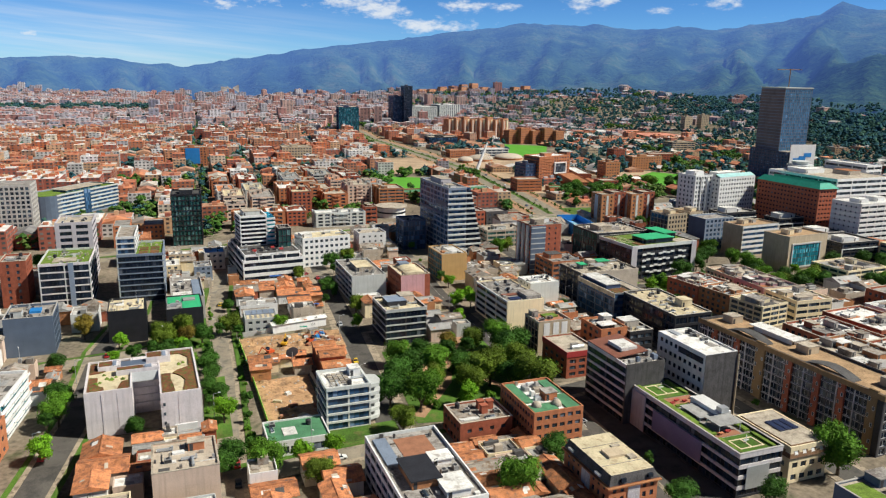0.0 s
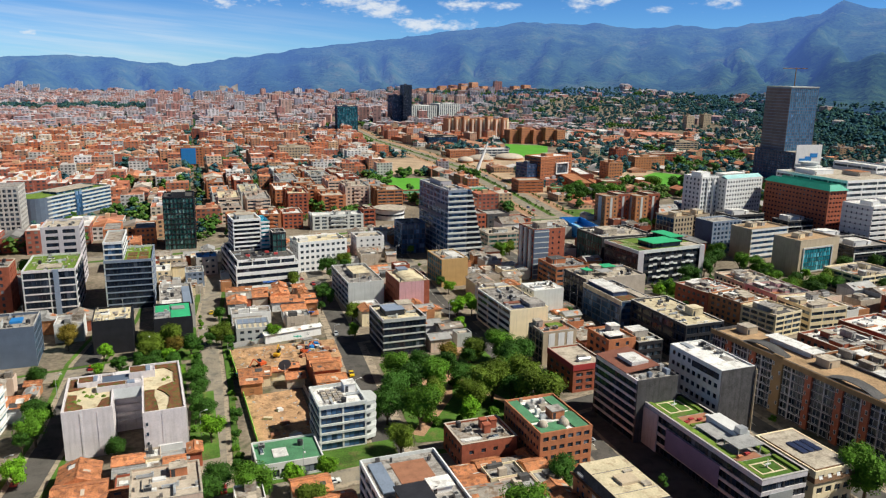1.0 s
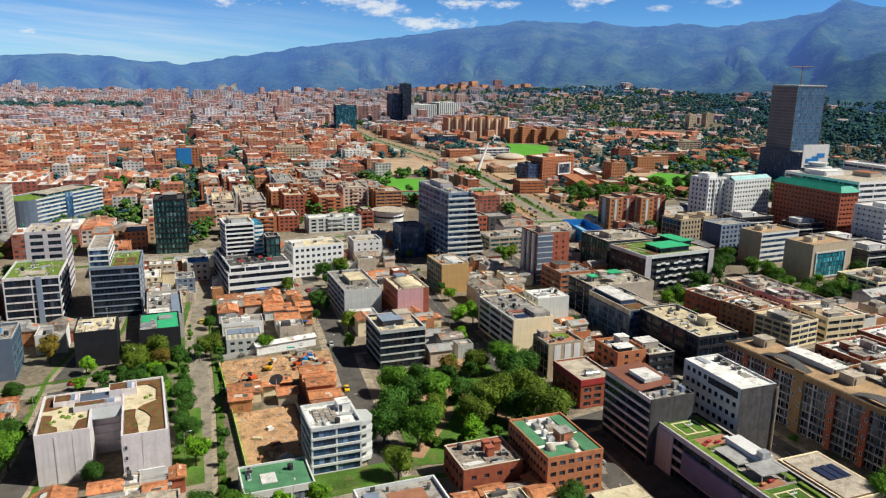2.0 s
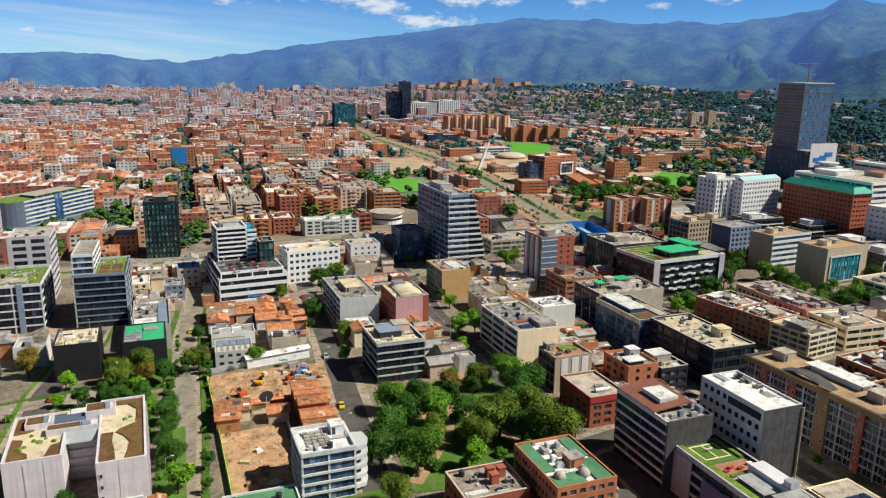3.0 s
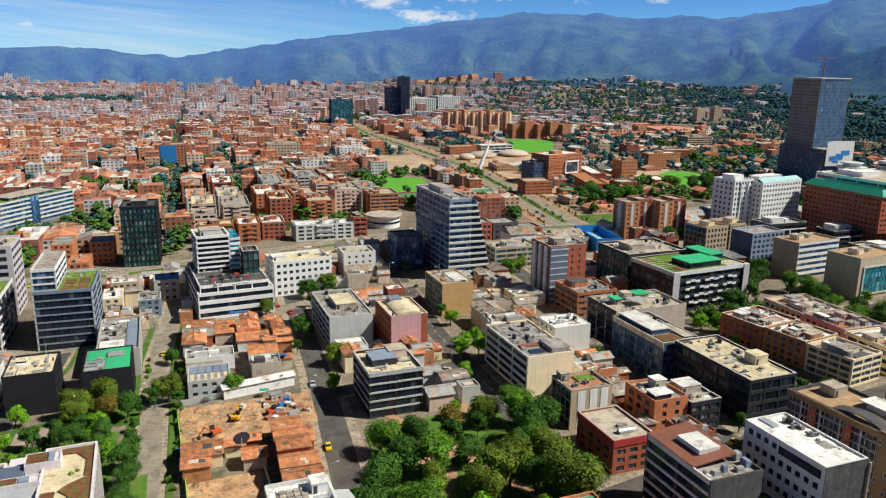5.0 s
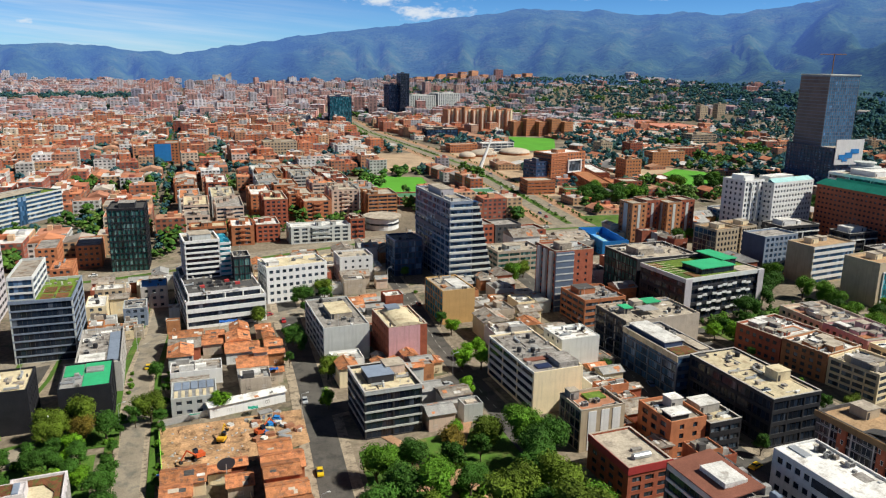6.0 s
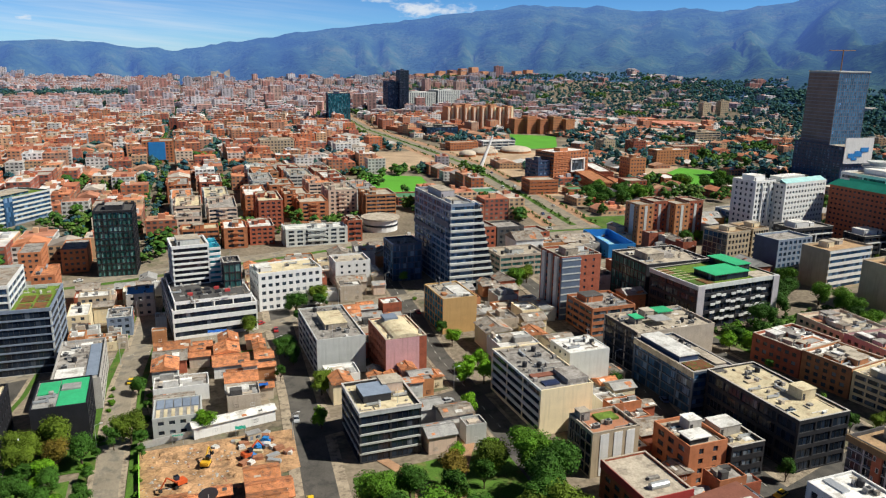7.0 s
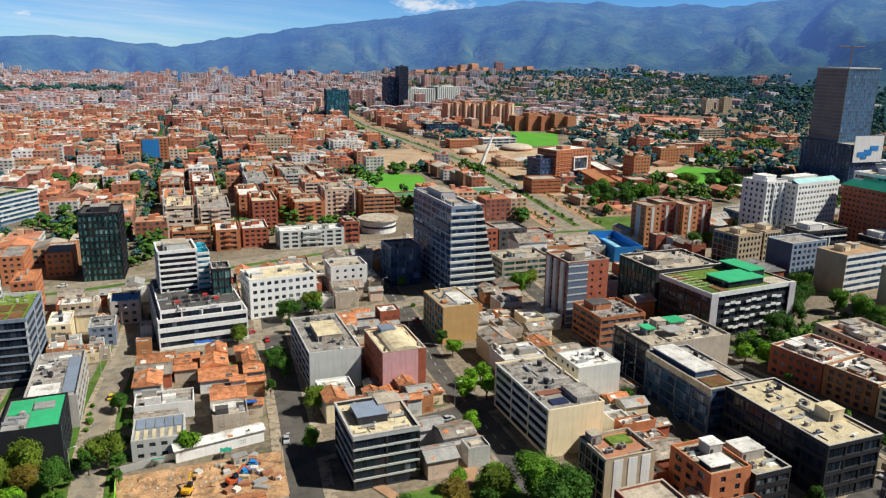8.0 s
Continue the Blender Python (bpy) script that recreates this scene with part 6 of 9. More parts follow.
SINGLES = [  # name, label, corner, w, d, h, wall, glass, style
    ("office_tower", "teal glass office tower on a low base", (398, 1296), 36, 50, 50, "navy", "glass_teal", ("curtain", 12), -12),
    ("office_tower", "dark navy glass office tower", (588, 1520), 26, 40, 62, "navy", "glass_blue", ("curtain", 10), -6),
    ("office_tower", "taller slate-blue office tower", (606, 1500), 18, 30, 84, "navy", "glass_black", ("curtain", 6), -6),
    ("office_building", "long off-white office with deep window grid", (640, 1560), 75, 40, 37, "pale_grey", "glass", ("grid", 14, 2.6, 2.6, 0.8), 6),
    ("office_building", "off-white office end wing with window grid", (720, 1568), 55, 40, 39, "pale_grey", "glass", ("grid", 10, 2.6, 2.6, 0.8), 6),
    ("university_building", "orange-brick university block with white-framed bay", (417, 658), 45, 24, 27, "brick_orange", "glass", ("grid", 11, 2.2, 1.5), 12),
    ("university_building", "dark navy glazed wing of the brick block", (402, 660), 13, 20, 20, "navy", "glass_blue", ("ribbon", 2, 1.6), 4),
    ("university_building", "small orange-brick lecture hall beside the avenue", (363, 610), 25, 19, 12, "brick_orange", "glass", ("ribbon", 4, 0.8), -10),
    ("university_building", "long low brick hall with brown roof", (421, 600), 18, 74, 8.5, "brick_orange", "glass", ("grid", 12, 2, 1.4), -20),
    ("university_building", "long low brick hall with white roof edge", (462, 652), 14, 62, 8.5, "brick_red", "glass", ("grid", 12, 2, 1.4), -20),
    ("university_building", "low brick workshop hall beside the trees", (446, 590), 18, 18, 10, "brick_red", "glass", ("grid", 5, 2, 1.4), -12),
    ("apartment_building", "dark and pale paired apartment slab", (494, 647), 17, 18, 20, "brick_tan", "glass", ("grid", 5, 1.8, 1.4), -6),
    ("apartment_building", "brick apartment slab with white top", (585, 716), 41, 16, 16, "brick_tan", "glass", ("grid", 11, 1.8, 1.4), -6),
    ("university_building", "low orange-brick pavilion with white roof edge", (500, 606), 14, 29, 7, "brick_orange", "glass", ("grid", 4, 2, 1.4), -20),
    ("apartment_building", "small pale tan apartment slab", (603, 832), 16, 19, 14, "beige", "glass", ("grid", 5, 1.8, 1.4), -6),
    ("apartment_building", "small dark brick apartment slab", (622, 800), 17, 18, 16, "brick_red", "glass", ("grid", 5, 1.8, 1.4), -6),
    ("school_building", "long low school with white fascia and lawn", (471, 894), 43, 16, 11, "white", "glass", ("ribbon", 5, 2.4), -4),
    ("school_building", "brick school wing by the lawn", (430, 900), 36, 16, 10, "brick_orange", "glass", ("grid", 10, 2, 1.4), -4),
    ("service_building", "low pavilion with pale green roof", (305, 604), 25, 20, 6.5, "white", "glass", ("ribbon", 5, 1.8), -8),
    ("service_building", "low green-roofed pavilion by the pitch", (246, 606), 20, 22, 6, "brick_red", "glass", ("ribbon", 4, 1.8), -8),
    ("service_building", "small green-roofed kiosk beside the avenue", (392, 596), 16, 14, 5, "brick_tan", "glass", ("ribbon", 4, 1.4), -10),
    ("institute_building", "beige institute with dark glazed wing", (779, 865), 39, 25, 16, "beige", "glass", ("ribbon", 6, 1.8), -8),
    ("warehouse", "long factory hall with salmon-red roof", (896, 1060), 90, 100, 7, "brick_tan", "glass", ("grid", 16, 2, 1.4), -20),
    ("warehouse", "lower factory hall with salmon-red roof", (900, 1175), 70, 40, 7, "brick_tan", "glass", ("grid", 12, 2, 1.4), -20),
    ("warehouse", "long white-roofed factory hall", (868, 1165), 26, 60, 8, "white", "glass", ("grid", 5, 2, 1.4), -20),
    ("apartment_building", "slim pale apartment tower above the trees", (1046, 1132), 17, 14, 27, "beige", "glass", ("grid", 4, 2, 1.6), -6),
    ("apartment_building", "slim pale apartment tower above the trees", (1080, 1124), 17, 14, 27, "beige", "glass", ("grid", 4, 2, 1.6), -6),
    ("apartment_building", "brick apartment slab by the playing field", (655, 768), 40, 18, 12, "brick_red", "glass", ("grid", 10, 1.8, 1.4), -14),
    ("office_building", "blue-grey low office with red corner panel", (421, 452), 27, 16, 12, "blue_grey", "glass_blue", ("ribbon", 3, 1.6), -6),
    ("office_building", "low dark glass office by the avenue", (470, 1060), 46, 30, 14, "charcoal", "glass_blue", ("curtain", 8), -10),
    ("apartment_building", "brick apartment block with bright blue front panel", (88, 905), 30, 24, 22, "brick_orange", "glass", ("grid", 8, 1.8, 1.4), -6),
    ("apartment_building", "beige apartment block with balcony rows", (205, 900), 36, 24, 20, "beige", "glass", ("grid", 10, 2, 1.5), -6),
]
for nm, lb, F, w, d, h, wl, gl, st, rt in SINGLES:
    b = building(nm, lb, "building", F, w, d, h, max(2, round(h / 3.3)), {"f": st, "l": st, "r": st}, wl, glass=gl, rot=rt, near=False, roof="roof_green_dull" if "green" in lb and h < 10 else "roof_salmon" if "salmon" in lb else "tile_roof_old" if "brown roof" in lb else "roof_white" if "white" in lb else "roof_pale")
    if h > 12:
        stair_box(b, w * 0.3, d * 0.3, w * 0.25, d * 0.3, 3, wl, "roof_pale")
    if hill_z(*F) > 1:
        b.matrix_basis = pose(F[0], F[1], hill_z(F[0] + w / 2, F[1] + d / 2) - 1, 0, 0, rt)
    if "framed bay" in lb:
        q = MB(); q.box(21, -1.6, 8, 39, -.003, 9.2); q.box(21, -1.6, 18.8, 39, -.003, 20); q.box(21, -1.6, 9.2, 22.2, -.003, 18.8); q.box(37.8, -1.6, 9.2, 39, -.003, 18.8); part("bay_frame", q, "white", b)
        q = MB(); q.box(22.2, -.6, 9.2, 37.8, -.204, 18.8); part("bay_glazing", q, "glass", b)
        for k in range(7):
            q = MB(); q.box(-.5, -.5, 3.6 + k * 3.4, 20.9, -.003, 4.5 + k * 3.4); part("balcony_band", q, "brick_orange", b)
    if "blue front panel" in lb:
        q = MB(); q.box(6, -0.3, 3, 22, -0.003, 21); part("panel", q, "roof_blue", b)
for i in range(8):   # long row of orange flats
    b = building("apartment_building", "tall orange-brick flats with pale vertical strips", "apartment building", (540 + i * 12.2, 1140 - i * 4.9), 11.2, 15, 36 + (i % 3) * 2, 11, {"f": ("grid", 3, 1.3, 1.2), "l": ("grid", 3, 1.4, 1.2)}, "flat_orange", rot=8, near=False, roof="roof_pale", group="orange flats")
    q = MB(); q.box(7.2, -0.8, 0, 10.6, -0.003, 36); part("stair_strip", q, "cream", b); q = MB(); q.box(1.0, -0.6, 0, 3.6, -0.003, 34.5); part("stair_strip", q, "rosy_beige", b)
for i in range(5):
    b = building("apartment_building", "brick apartment block with flat roof beside the lawn", "apartment building", (612 + i * 18, 1060 - i * 7), 16, 17, 22 + (i % 2) * 4, 7, {"f": ("grid", 5, 1.8, 1.4), "l": ("grid", 5, 1.8, 1.4)}, "brick_tan" if i > 2 else "brick_orange", rot=4, near=False, roof="roof_pale", group="orange flats")
for i in range(16):   # two tiers of flats high on the slope
    az = 23.1 + i * 0.8 + (1.5 if i > 6 else 0) if i < 9 else 23.2 + (i - 9) * 0.78
    r = foot(az) * (1.012 + 0.012 * (i % 3) if i < 9 else 1.062 + 0.01 * (i % 2))
    x, y = r * math.sin(radians(az)), r * math.cos(radians(az))
    b = building("apartment_building", "red-brick hillside flats above the city", "apartment building", (x, y), 29, 18, 18 + (i % 3) * 2, 6, {"f": ("grid", 6, 1.9, 1.5), "l": ("grid", 5, 2.0, 1.5)}, "flat_orange", rot=16, near=False, roof="roof_pale", group="hillside flats")
    b.matrix_basis = pose(x, y, hill_z(x, y) - 3, 0, 0, 16)
# glass tower under construction, with its podium
b = building("office_podium", "navy framed podium with advertising screen", "office building", (640, 541), 33, 58, 37, 11, {"f": ("grid", 8, 3, 2.2), "l": ("grid", 13, 3.2, 2.2)}, "navy", glass="glass_blue", rot=-8, near=False, roof="roof_pale")
q = MB(); q.box(1, -1.4, 22, 32, -.6, 44.5); part("advertising_screen", q, "white", b, "white screen with a blue shape"); q = MB(); q.prism([(5, -1.75), (12, -1.75), (12, -1.404), (5, -1.404)], 27, 31); q.box(12, -1.75, 28, 20, -1.404, 33); q.box(18, -1.75, 32, 27, -1.404, 36); q.box(9, -1.75, 25, 15, -1.404, 27); part("screen_shape", q, "roof_blue", b)
q = MB(); q.box(2, -.6, 37, 2.6, 0.2, 44); q.box(15, -.6, 37, 15.6, 0.2, 44); q.box(30, -.6, 37, 30.6, 0.2, 44); part("screen_post", q, "aluminium", b)
b = base("office_tower", "tall blue glass tower with unfinished brown flank", "tower", pose(651, 563, 36.1, 0, 0, -8))
facades(b, 34, 36, 64, 20, {"f": ("curtain", 14), "r": ("curtain", 14)}, "blue_grey", "glass_tower", near=False, roof="roof_dark")
for k in range(20):
    q = MB(); q.box(-0.6, 0.2, 0.4 + k * 3.15, -0.003, 35.8, 2.9 + k * 3.15); part("construction_screen", q, "screen_brown", b, "bare brown construction screen")
q = MB(); q.box(-.6, -.6, 64, 34.6, 36.6, 65); part("top_slab", q, "pale_grey", b)
q = MB(); q.tube((24, 24, 64), (24, 24, 84), 0.5, 0.5, 6); q.tube((4, 20, 83), (42, 28, 83.5), 0.4, 0.4, 6); part("crane", q, "brown_frame", b)
# tilted mast and round halls by the plaza
m_ = base("mast", "tall leaning white concrete mast on the plaza", "mast", pose(392, 752, 0, 0, 0, 0)); q = MB(); q.tube((0, 0, 0), (16, 4, 33), 2.2, 0.8, 6); part("shaft", q, "white", m_); q = MB()
for k in range(5):
    q.tube((16 - k * 2.2, 4 - k * .5, 32.5 - k * 4.6), (28 + k * 2, 14, 0.2), 0.15, 0.15, 4)
part("stays", q, "aluminium", m_)
for cx, cy, r_ in ((455, 862, 17), (500, 866, 19), (427, 848, 10), (480, 905, 14)):
    m_ = base("domed_hall", "low round hall with shallow brown dome", "hall", pose(cx, cy, 0), "round halls"); q = MB()
    for k in range(5):
        a0, a1 = radians(18 * k), radians(18 * (k + 1)); q.tube((0, 0, 2.5 + 5 * math.sin(a0)), (0, 0, 2.5 + 5 * math.sin(a1)), r_ * math.cos(a0), max(0.05, r_ * math.cos(a1)), 20)
    part("dome", q, "concrete_warm", m_); q = MB(); q.tube((0, 0, 0), (0, 0, 2.5), r_ - .5, r_ - .5, 20); part("wall", q, "brick_tan", m_)
    FEET.append((cx - r_, cy - r_, 0, 2 * r_, 2 * r_))
m_ = base("round_building", "round white building with ringed terraces", "building", pose(206, 536, 0)); FEET.append((195, 524, 0, 24, 24))
q = MB(); q.tube((0, 0, 0), (0, 0, 7.5), 11, 11, 24); part("wall", q, "white", m_); q = MB(); q.tube((0, 0, 7.5), (0, 0, 8.4), 12.5, 12.5, 24); part("roof", q, "roof_pale", m_); q = MB(); q.tube((0, 0, 3.2), (0, 0, 4.4), 11.3, 11.3, 24); part("window_band", q, "glass_black", m_)

# ---- rows of blocks beside the dark street ----
for x, y, w, d, h, wl, rf, lb in (
        (262, 225, 17, 18, 10.5, "cream", "roof_pale", "cream block with ribbon windows and pale roof"), (260.7, 243.4, 19, 18, 10.8, "brick_tan", "roof_white", "tan brick block with white roof terrace"), (259.4, 261.8, 22, 20, 10.4, "brick_red", "roof_white", "red-brick block with white end and roof terrace"),
        (284.5, 226, 20, 21, 10.2, "cream", "roof_white", "cream block with bright white sheet roof"), (287, 247.4, 21, 21, 10.4, "pink", "roof_grey", "pink rendered block with cluttered roof"), (290, 268.8, 22, 23, 9.8, "rosy_beige", "roof_pale", "rosy beige block with cluttered roof"),
        (283, 184, 24, 28, 10, "brick_red", "roof_white", "red-brick block with white roof"), (253, 178, 25, 29, 10, "brick_red", "roof_white", "red-brick block with patched white roof"), (312, 184, 22, 29, 10, "white", "roof_white", "white block with bright sheet roof"), (354, 253, 30, 23, 11, "cream", "roof_grey", "cream block with red side wall"),
        (228, 150, 26, 30, 14, "brick_tan", "roof_pale", "tan brick apartment block"), (262, 146, 30, 30, 11, "brick_red", "roof_white", "red-brick block with patched roof"), (298, 150, 30, 28, 11, "cream", "roof_grey", "cream block with grey roof"), (258, 122, 30, 30, 12, "brick_orange", "roof_pale", "orange-brick block"), (336, 200, 32, 30, 10, "brick_red", "roof_grey", "red-brick block with patched roof"), (372, 196, 34, 32, 12, "brick_tan", "roof_grey", "tan brick block"), (334, 160, 34, 30, 11, "pale_grey", "roof_white", "pale block with white roof"), (296, 112, 34, 30, 12, "brick_red", "roof_pale", "red-brick block with pale roof"), (376, 150, 34, 34, 12, "white", "roof_grey", "white block with grey roof"), (430, 260, 36, 30, 13, "cream", "roof_white", "cream block with white roof"), (414, 200, 36, 34, 14, "brick_orange", "roof_pale", "orange-brick block"), (225, 112, 24, 32, 15, "brick_red", "roof_grey", "red-brick apartment block with grey roof")):
    b = building("block", lb + " and plain parapets", "apartment building", (x, y), w, d, h, max(3, round(h / 3)), {"f": ("grid", int(w / 3.2), 1.7, 1.4), "l": ("grid", int(d / 3.2), 1.7, 1.4)} if wl != "cream" else {"f": ("ribbon", 3, 1.5), "l": ("ribbon", 4, 1.5)}, wl, roof=rf, rot=4 if 255 < x < 263 and y > 220 else -7 if y > 220 and x < 300 else -1, near=x < 292 and y > 170, group="street blocks")
    for k in range(7):
        stair_box(b, rnd.uniform(1, w - 7), rnd.uniform(1, d - 7), rnd.uniform(2, 6), rnd.uniform(2, 6), rnd.uniform(1.2, 2.8), rnd.choice([wl, wl, "concrete", "roof_grey"]), rnd.choice(["roof_white", "roof_pale", "roof_grey", "fibre_roof"]))
    for k in range(6):
        roof_patch(b, "roof_panel", rnd.uniform(1, w - 9), rnd.uniform(1, d - 9), rnd.uniform(4, 8), rnd.uniform(3, 7), rnd.choice(["roof_sheet", "roof_dark", "roof_pale", "tile_roof_old", "deck", "fibre_roof", "charcoal"]), 0, rnd.uniform(0.1, 0.4))


# ---- houses ----
def house(F, w, d, h, rot, wall, roof, flat, label):
    b = base("house", label, "house", pose(F[0], F[1], 0, 0, 0, rot), "houses")
    FEET.append((F[0], F[1], radians(rot), w, d))
    q = MB()
    q.box(0, 0, 0, w, d, h)
    if flat:
        t = 0.25
        for x0, y0, x1, y1 in ((0, 0, w, t), (0, d - t, w, d), (0, t, t, d - t), (w - t, t, w, d - t)):
            q.box(x0, y0, h, x1, y1, h + 0.7)
    part("wall", q, wall, b)
    q, cl = MB(), MB()
    if flat:
        q.box(0.26, 0.26, h + 0.004, w - 0.26, d - 0.26, h + 0.12)
        for k in range(3 + int(w * d / 22)):       # sheds, sheets, hatches and tanks on the roof
            cw, cd = rnd.uniform(0.9, max(1.2, w * 0.45)), rnd.uniform(0.9, max(1.2, d * 0.45))
            cx, cy = rnd.uniform(0.3, max(0.35, w - cw - 0.3)), rnd.uniform(0.3, max(0.35, d - cd - 0.3))
            cl.box(cx, cy, h + 0.121 + k * 0.004, cx + cw, cy + cd, h + rnd.choice([0.2, 0.25, 0.3, 0.5, 1.2, 2.2]) + k * 0.005, rnd.randrange(0, 5))
    else:
        o, rise = 0.5, min(w, d) * rnd.uniform(0.16, 0.24)
        if w > d:
            a = [(-o, -o, h), (w + o, -o, h), (w + o, d / 2, h + rise), (-o, d / 2, h + rise), (w + o, d + o, h), (-o, d + o, h)]
        else:
            a = [(-o, d + o, h), (-o, -o, h), (w / 2, -o, h + rise), (w / 2, d + o, h + rise), (w + o, -o, h), (w + o, d + o, h)]
        up = [(x, y, z + 0.18) for x, y, z in a]
        k = len(q.v)
        q.v += a + up
        q.f += [tuple(k + i for i in f) for f in ((6, 7, 8, 9), (9, 8, 10, 11), (3, 2, 1, 0), (5, 4, 2, 3), (0, 1, 7, 6), (1, 2, 8, 7), (2, 4, 10, 8), (4, 5, 11, 10), (5, 3, 9, 11), (3, 0, 6, 9), (0, 5, 3), (1, 2, 4))]
        q.m += [0] * 12
        L = max(w, d)
        if w > d:        # ridge tiles
            q.box(-o, d / 2 - 0.18, h + rise + 0.1, w + o, d / 2 + 0.18, h + rise + 0.3)
        else:
            q.box(w / 2 - 0.18, -o, h + rise + 0.1, w / 2 + 0.18, d + o, h + rise + 0.3)
        for k in range(2 + int(L / 3)):           # patched and slipped strips of tile, roof lights
            s0 = rnd.uniform(0, L - 1.5); s1 = min(L, s0 + rnd.uniform(0.8, 2.6)); v0 = rnd.uniform(0.05, 0.55); v1 = v0 + rnd.uniform(0.15, 0.4); lift = 0.2 + 0.006 * k
            for side in rnd.choice([(0,), (1,)]):
                half = (d if w > d else w) / 2 + o
                pts = []
                for a_, v_ in ((s0, v0), (s1, v0), (s1, v1), (s0, v1)):
                    across = -o + half * v_ if side == 0 else (d if w > d else w) + o - half * v_
                    zz = h + rise * v_ + lift
                    pts.append((a_, across, zz) if w > d else (across, a_, zz))
                if (side == 1) == (w > d):
                    pts.reverse()
                cl.face(pts, rnd.choice([2, 5, 5, 5, 4, 3]))
    part("roof", q, roof, b)
    tagged(part("roof_clutter", cl, ["roof_sheet", "fibre_roof", "roof_white", "roof_dark", "concrete_warm", "tile_roof_old" if roof == "tile_roof" else "tile_roof"], b), kind="stuff")
    n = max(1, min(2, int(w / 4)))
    ca, sa = math.cos(radians(rot)), math.sin(radians(rot))
    if taken(F[0] + ca * w / 2 + sa * 0.9, F[1] + sa * w / 2 - ca * 0.9):
        return b     # front wall stands against the next house
    for fl in range(max(1, int(h / 2.7))):
        for i in range(n):
            part("window", window_mesh(1.3, 1.1, "frame_white" if rnd.random() < 0.5 else "frame_dark", "glass", 2), None, b, at=Matrix.Translation((w * (i + 0.5) / n - 0.65, -0.05, 1.0 + fl * 2.7)))
    return b


ROOFS = {"tile_roof": "orange clay-tile", "tile_roof_old": "weathered brown-tile", "fibre_roof": "grey-brown corrugated", "roof_grey": "grey flat", "roof_pale": "pale flat", "roof_white": "white flat", "roof_sheet": "metal sheet", "brick_red": ""}
WALLS = {"white": "white", "cream": "cream", "brick_red": "red-brick", "brick_orange": "orange-brick", "pale_grey": "grey-rendered", "concrete_warm": "sandy", "rosy_beige": "rosy", "brick_tan": "tan brick", "concrete": "concrete"}


def infill(x0, y0, x1, y1, lw, ld, h0, h1, roofs, walls, rot=-5.0, skip=0.03):
    infill_pass(x0, y0, x1, y1, lw, ld, h0, h1, roofs, walls, rot, skip)
    infill_pass(x0 + 1, y0 + 1, x1, y1, lw * 0.62, ld * 0.62, h0 * 0.8, h1 * 0.8, roofs, walls, rot, skip)


def infill_pass(x0, y0, x1, y1, lw, ld, h0, h1, roofs, walls, rot=-5.0, skip=0.06):
    y = y0
    while y < y1 - 3:
        d = ld * rnd.uniform(0.75, 1.25)
        x = x0 + (y - y0) * math.tan(radians(-rot))
        xe = x1 + (y - y0) * math.tan(radians(-rot))
        while x < xe - 3:
            w = min(lw * rnd.uniform(0.7, 1.35), xe - x)
            cx, cy = x + w / 2, y + d / 2
            clear = all(not taken(px, py, 0.1) and not on_street(px, py, -0.6) for px in (x + 0.3, cx, x + w - 0.6) for py in (y + 0.2, cy, y + d - 0.4))
            if w > 3.5 and clear and rnd.random() > skip:
                rf, wl = rnd.choice(roofs), rnd.choice(walls)
                flat = rf in ("roof_grey", "roof_pale", "roof_white")
                house((x, y), w - 0.15, d - 0.3, rnd.uniform(h0, h1), rot, wl, rf, flat, "{} house with {} roof".format(WALLS[wl], ROOFS[rf]))
            x += w
        y += d


ALLW = ["white", "cream", "pale_grey", "concrete_warm", "rosy_beige", "brick_red", "brick_tan"]
TILE = ["tile_roof", "tile_roof", "tile_roof", "tile_roof_old"]
FLAT = ["roof_grey", "roof_pale", "roof_white", "fibre_roof", "roof_sheet"]
FEET.append((316, 416, 0, 16, 26))       # open forecourt of the blue-roofed hall
infill(54, 341, 94, 369, 9, 9, 4, 6.5, TILE + ["fibre_roof"], ALLW, -7)
b = building("workshop", "low grey workshop with ribbed roof and yellow roof lights", "workshop", (51.5, 305.5), 13.5, 13, 6.2, 2, {"f": ("grid", 4, 1.6, 1.2)}, "pale_grey", roof="roof_sheet", rot=-7, par=0.3)
for k in range(6):
    roof_patch(b, "roof_light", 0.9 + k * 2.1, 0.9, 1.0, 5.0, "roof_cream", 0.02, 0.12)
for k in range(5):
    roof_patch(b, "roof_sheet", 0.8 + k * 2.45, 6.6, 2.1, 5.6, "blue_grey", 0.02, 0.25)
infill(50.5, 305, 71, 340, 14, 11, 4.5, 6.5, ["roof_sheet", "roof_grey", "fibre_roof"], ["white", "pale_grey"], -7)
infill(73, 309, 93, 341, 10, 8, 4.5, 7.5, FLAT + TILE[:2], ALLW, -7)
infill(44, 253.5, 66, 268, 8, 7, 3.5, 5, TILE + ["roof_pale"], ALLW, -7, 0.1)
infill(66, 232, 82, 268, 8.5, 7.5, 5.5, 8, ["tile_roof", "tile_roof", "tile_roof_old", "tile_roof"], ["brick_red", "brick_orange", "brick_red"], -7, 0.0)
infill(-12, 188, 24, 222, 10, 9, 4, 7, TILE[:2] + FLAT, ALLW, -5)
infill(-16, 148, 22, 178, 11, 9, 4, 8, TILE[:2] + FLAT, ALLW, -5)
infill(26, 140, 55, 184, 9, 9, 4, 6.5, TILE + FLAT[:2], ALLW, -5)
infill(80, 118, 106, 178, 9, 8, 4, 6, TILE + ["tile_roof_old", "fibre_roof", "roof_grey"], ALLW, -5)
infill(84, 165, 92, 196, 8, 8, 4, 6, FLAT, ALLW, -5)
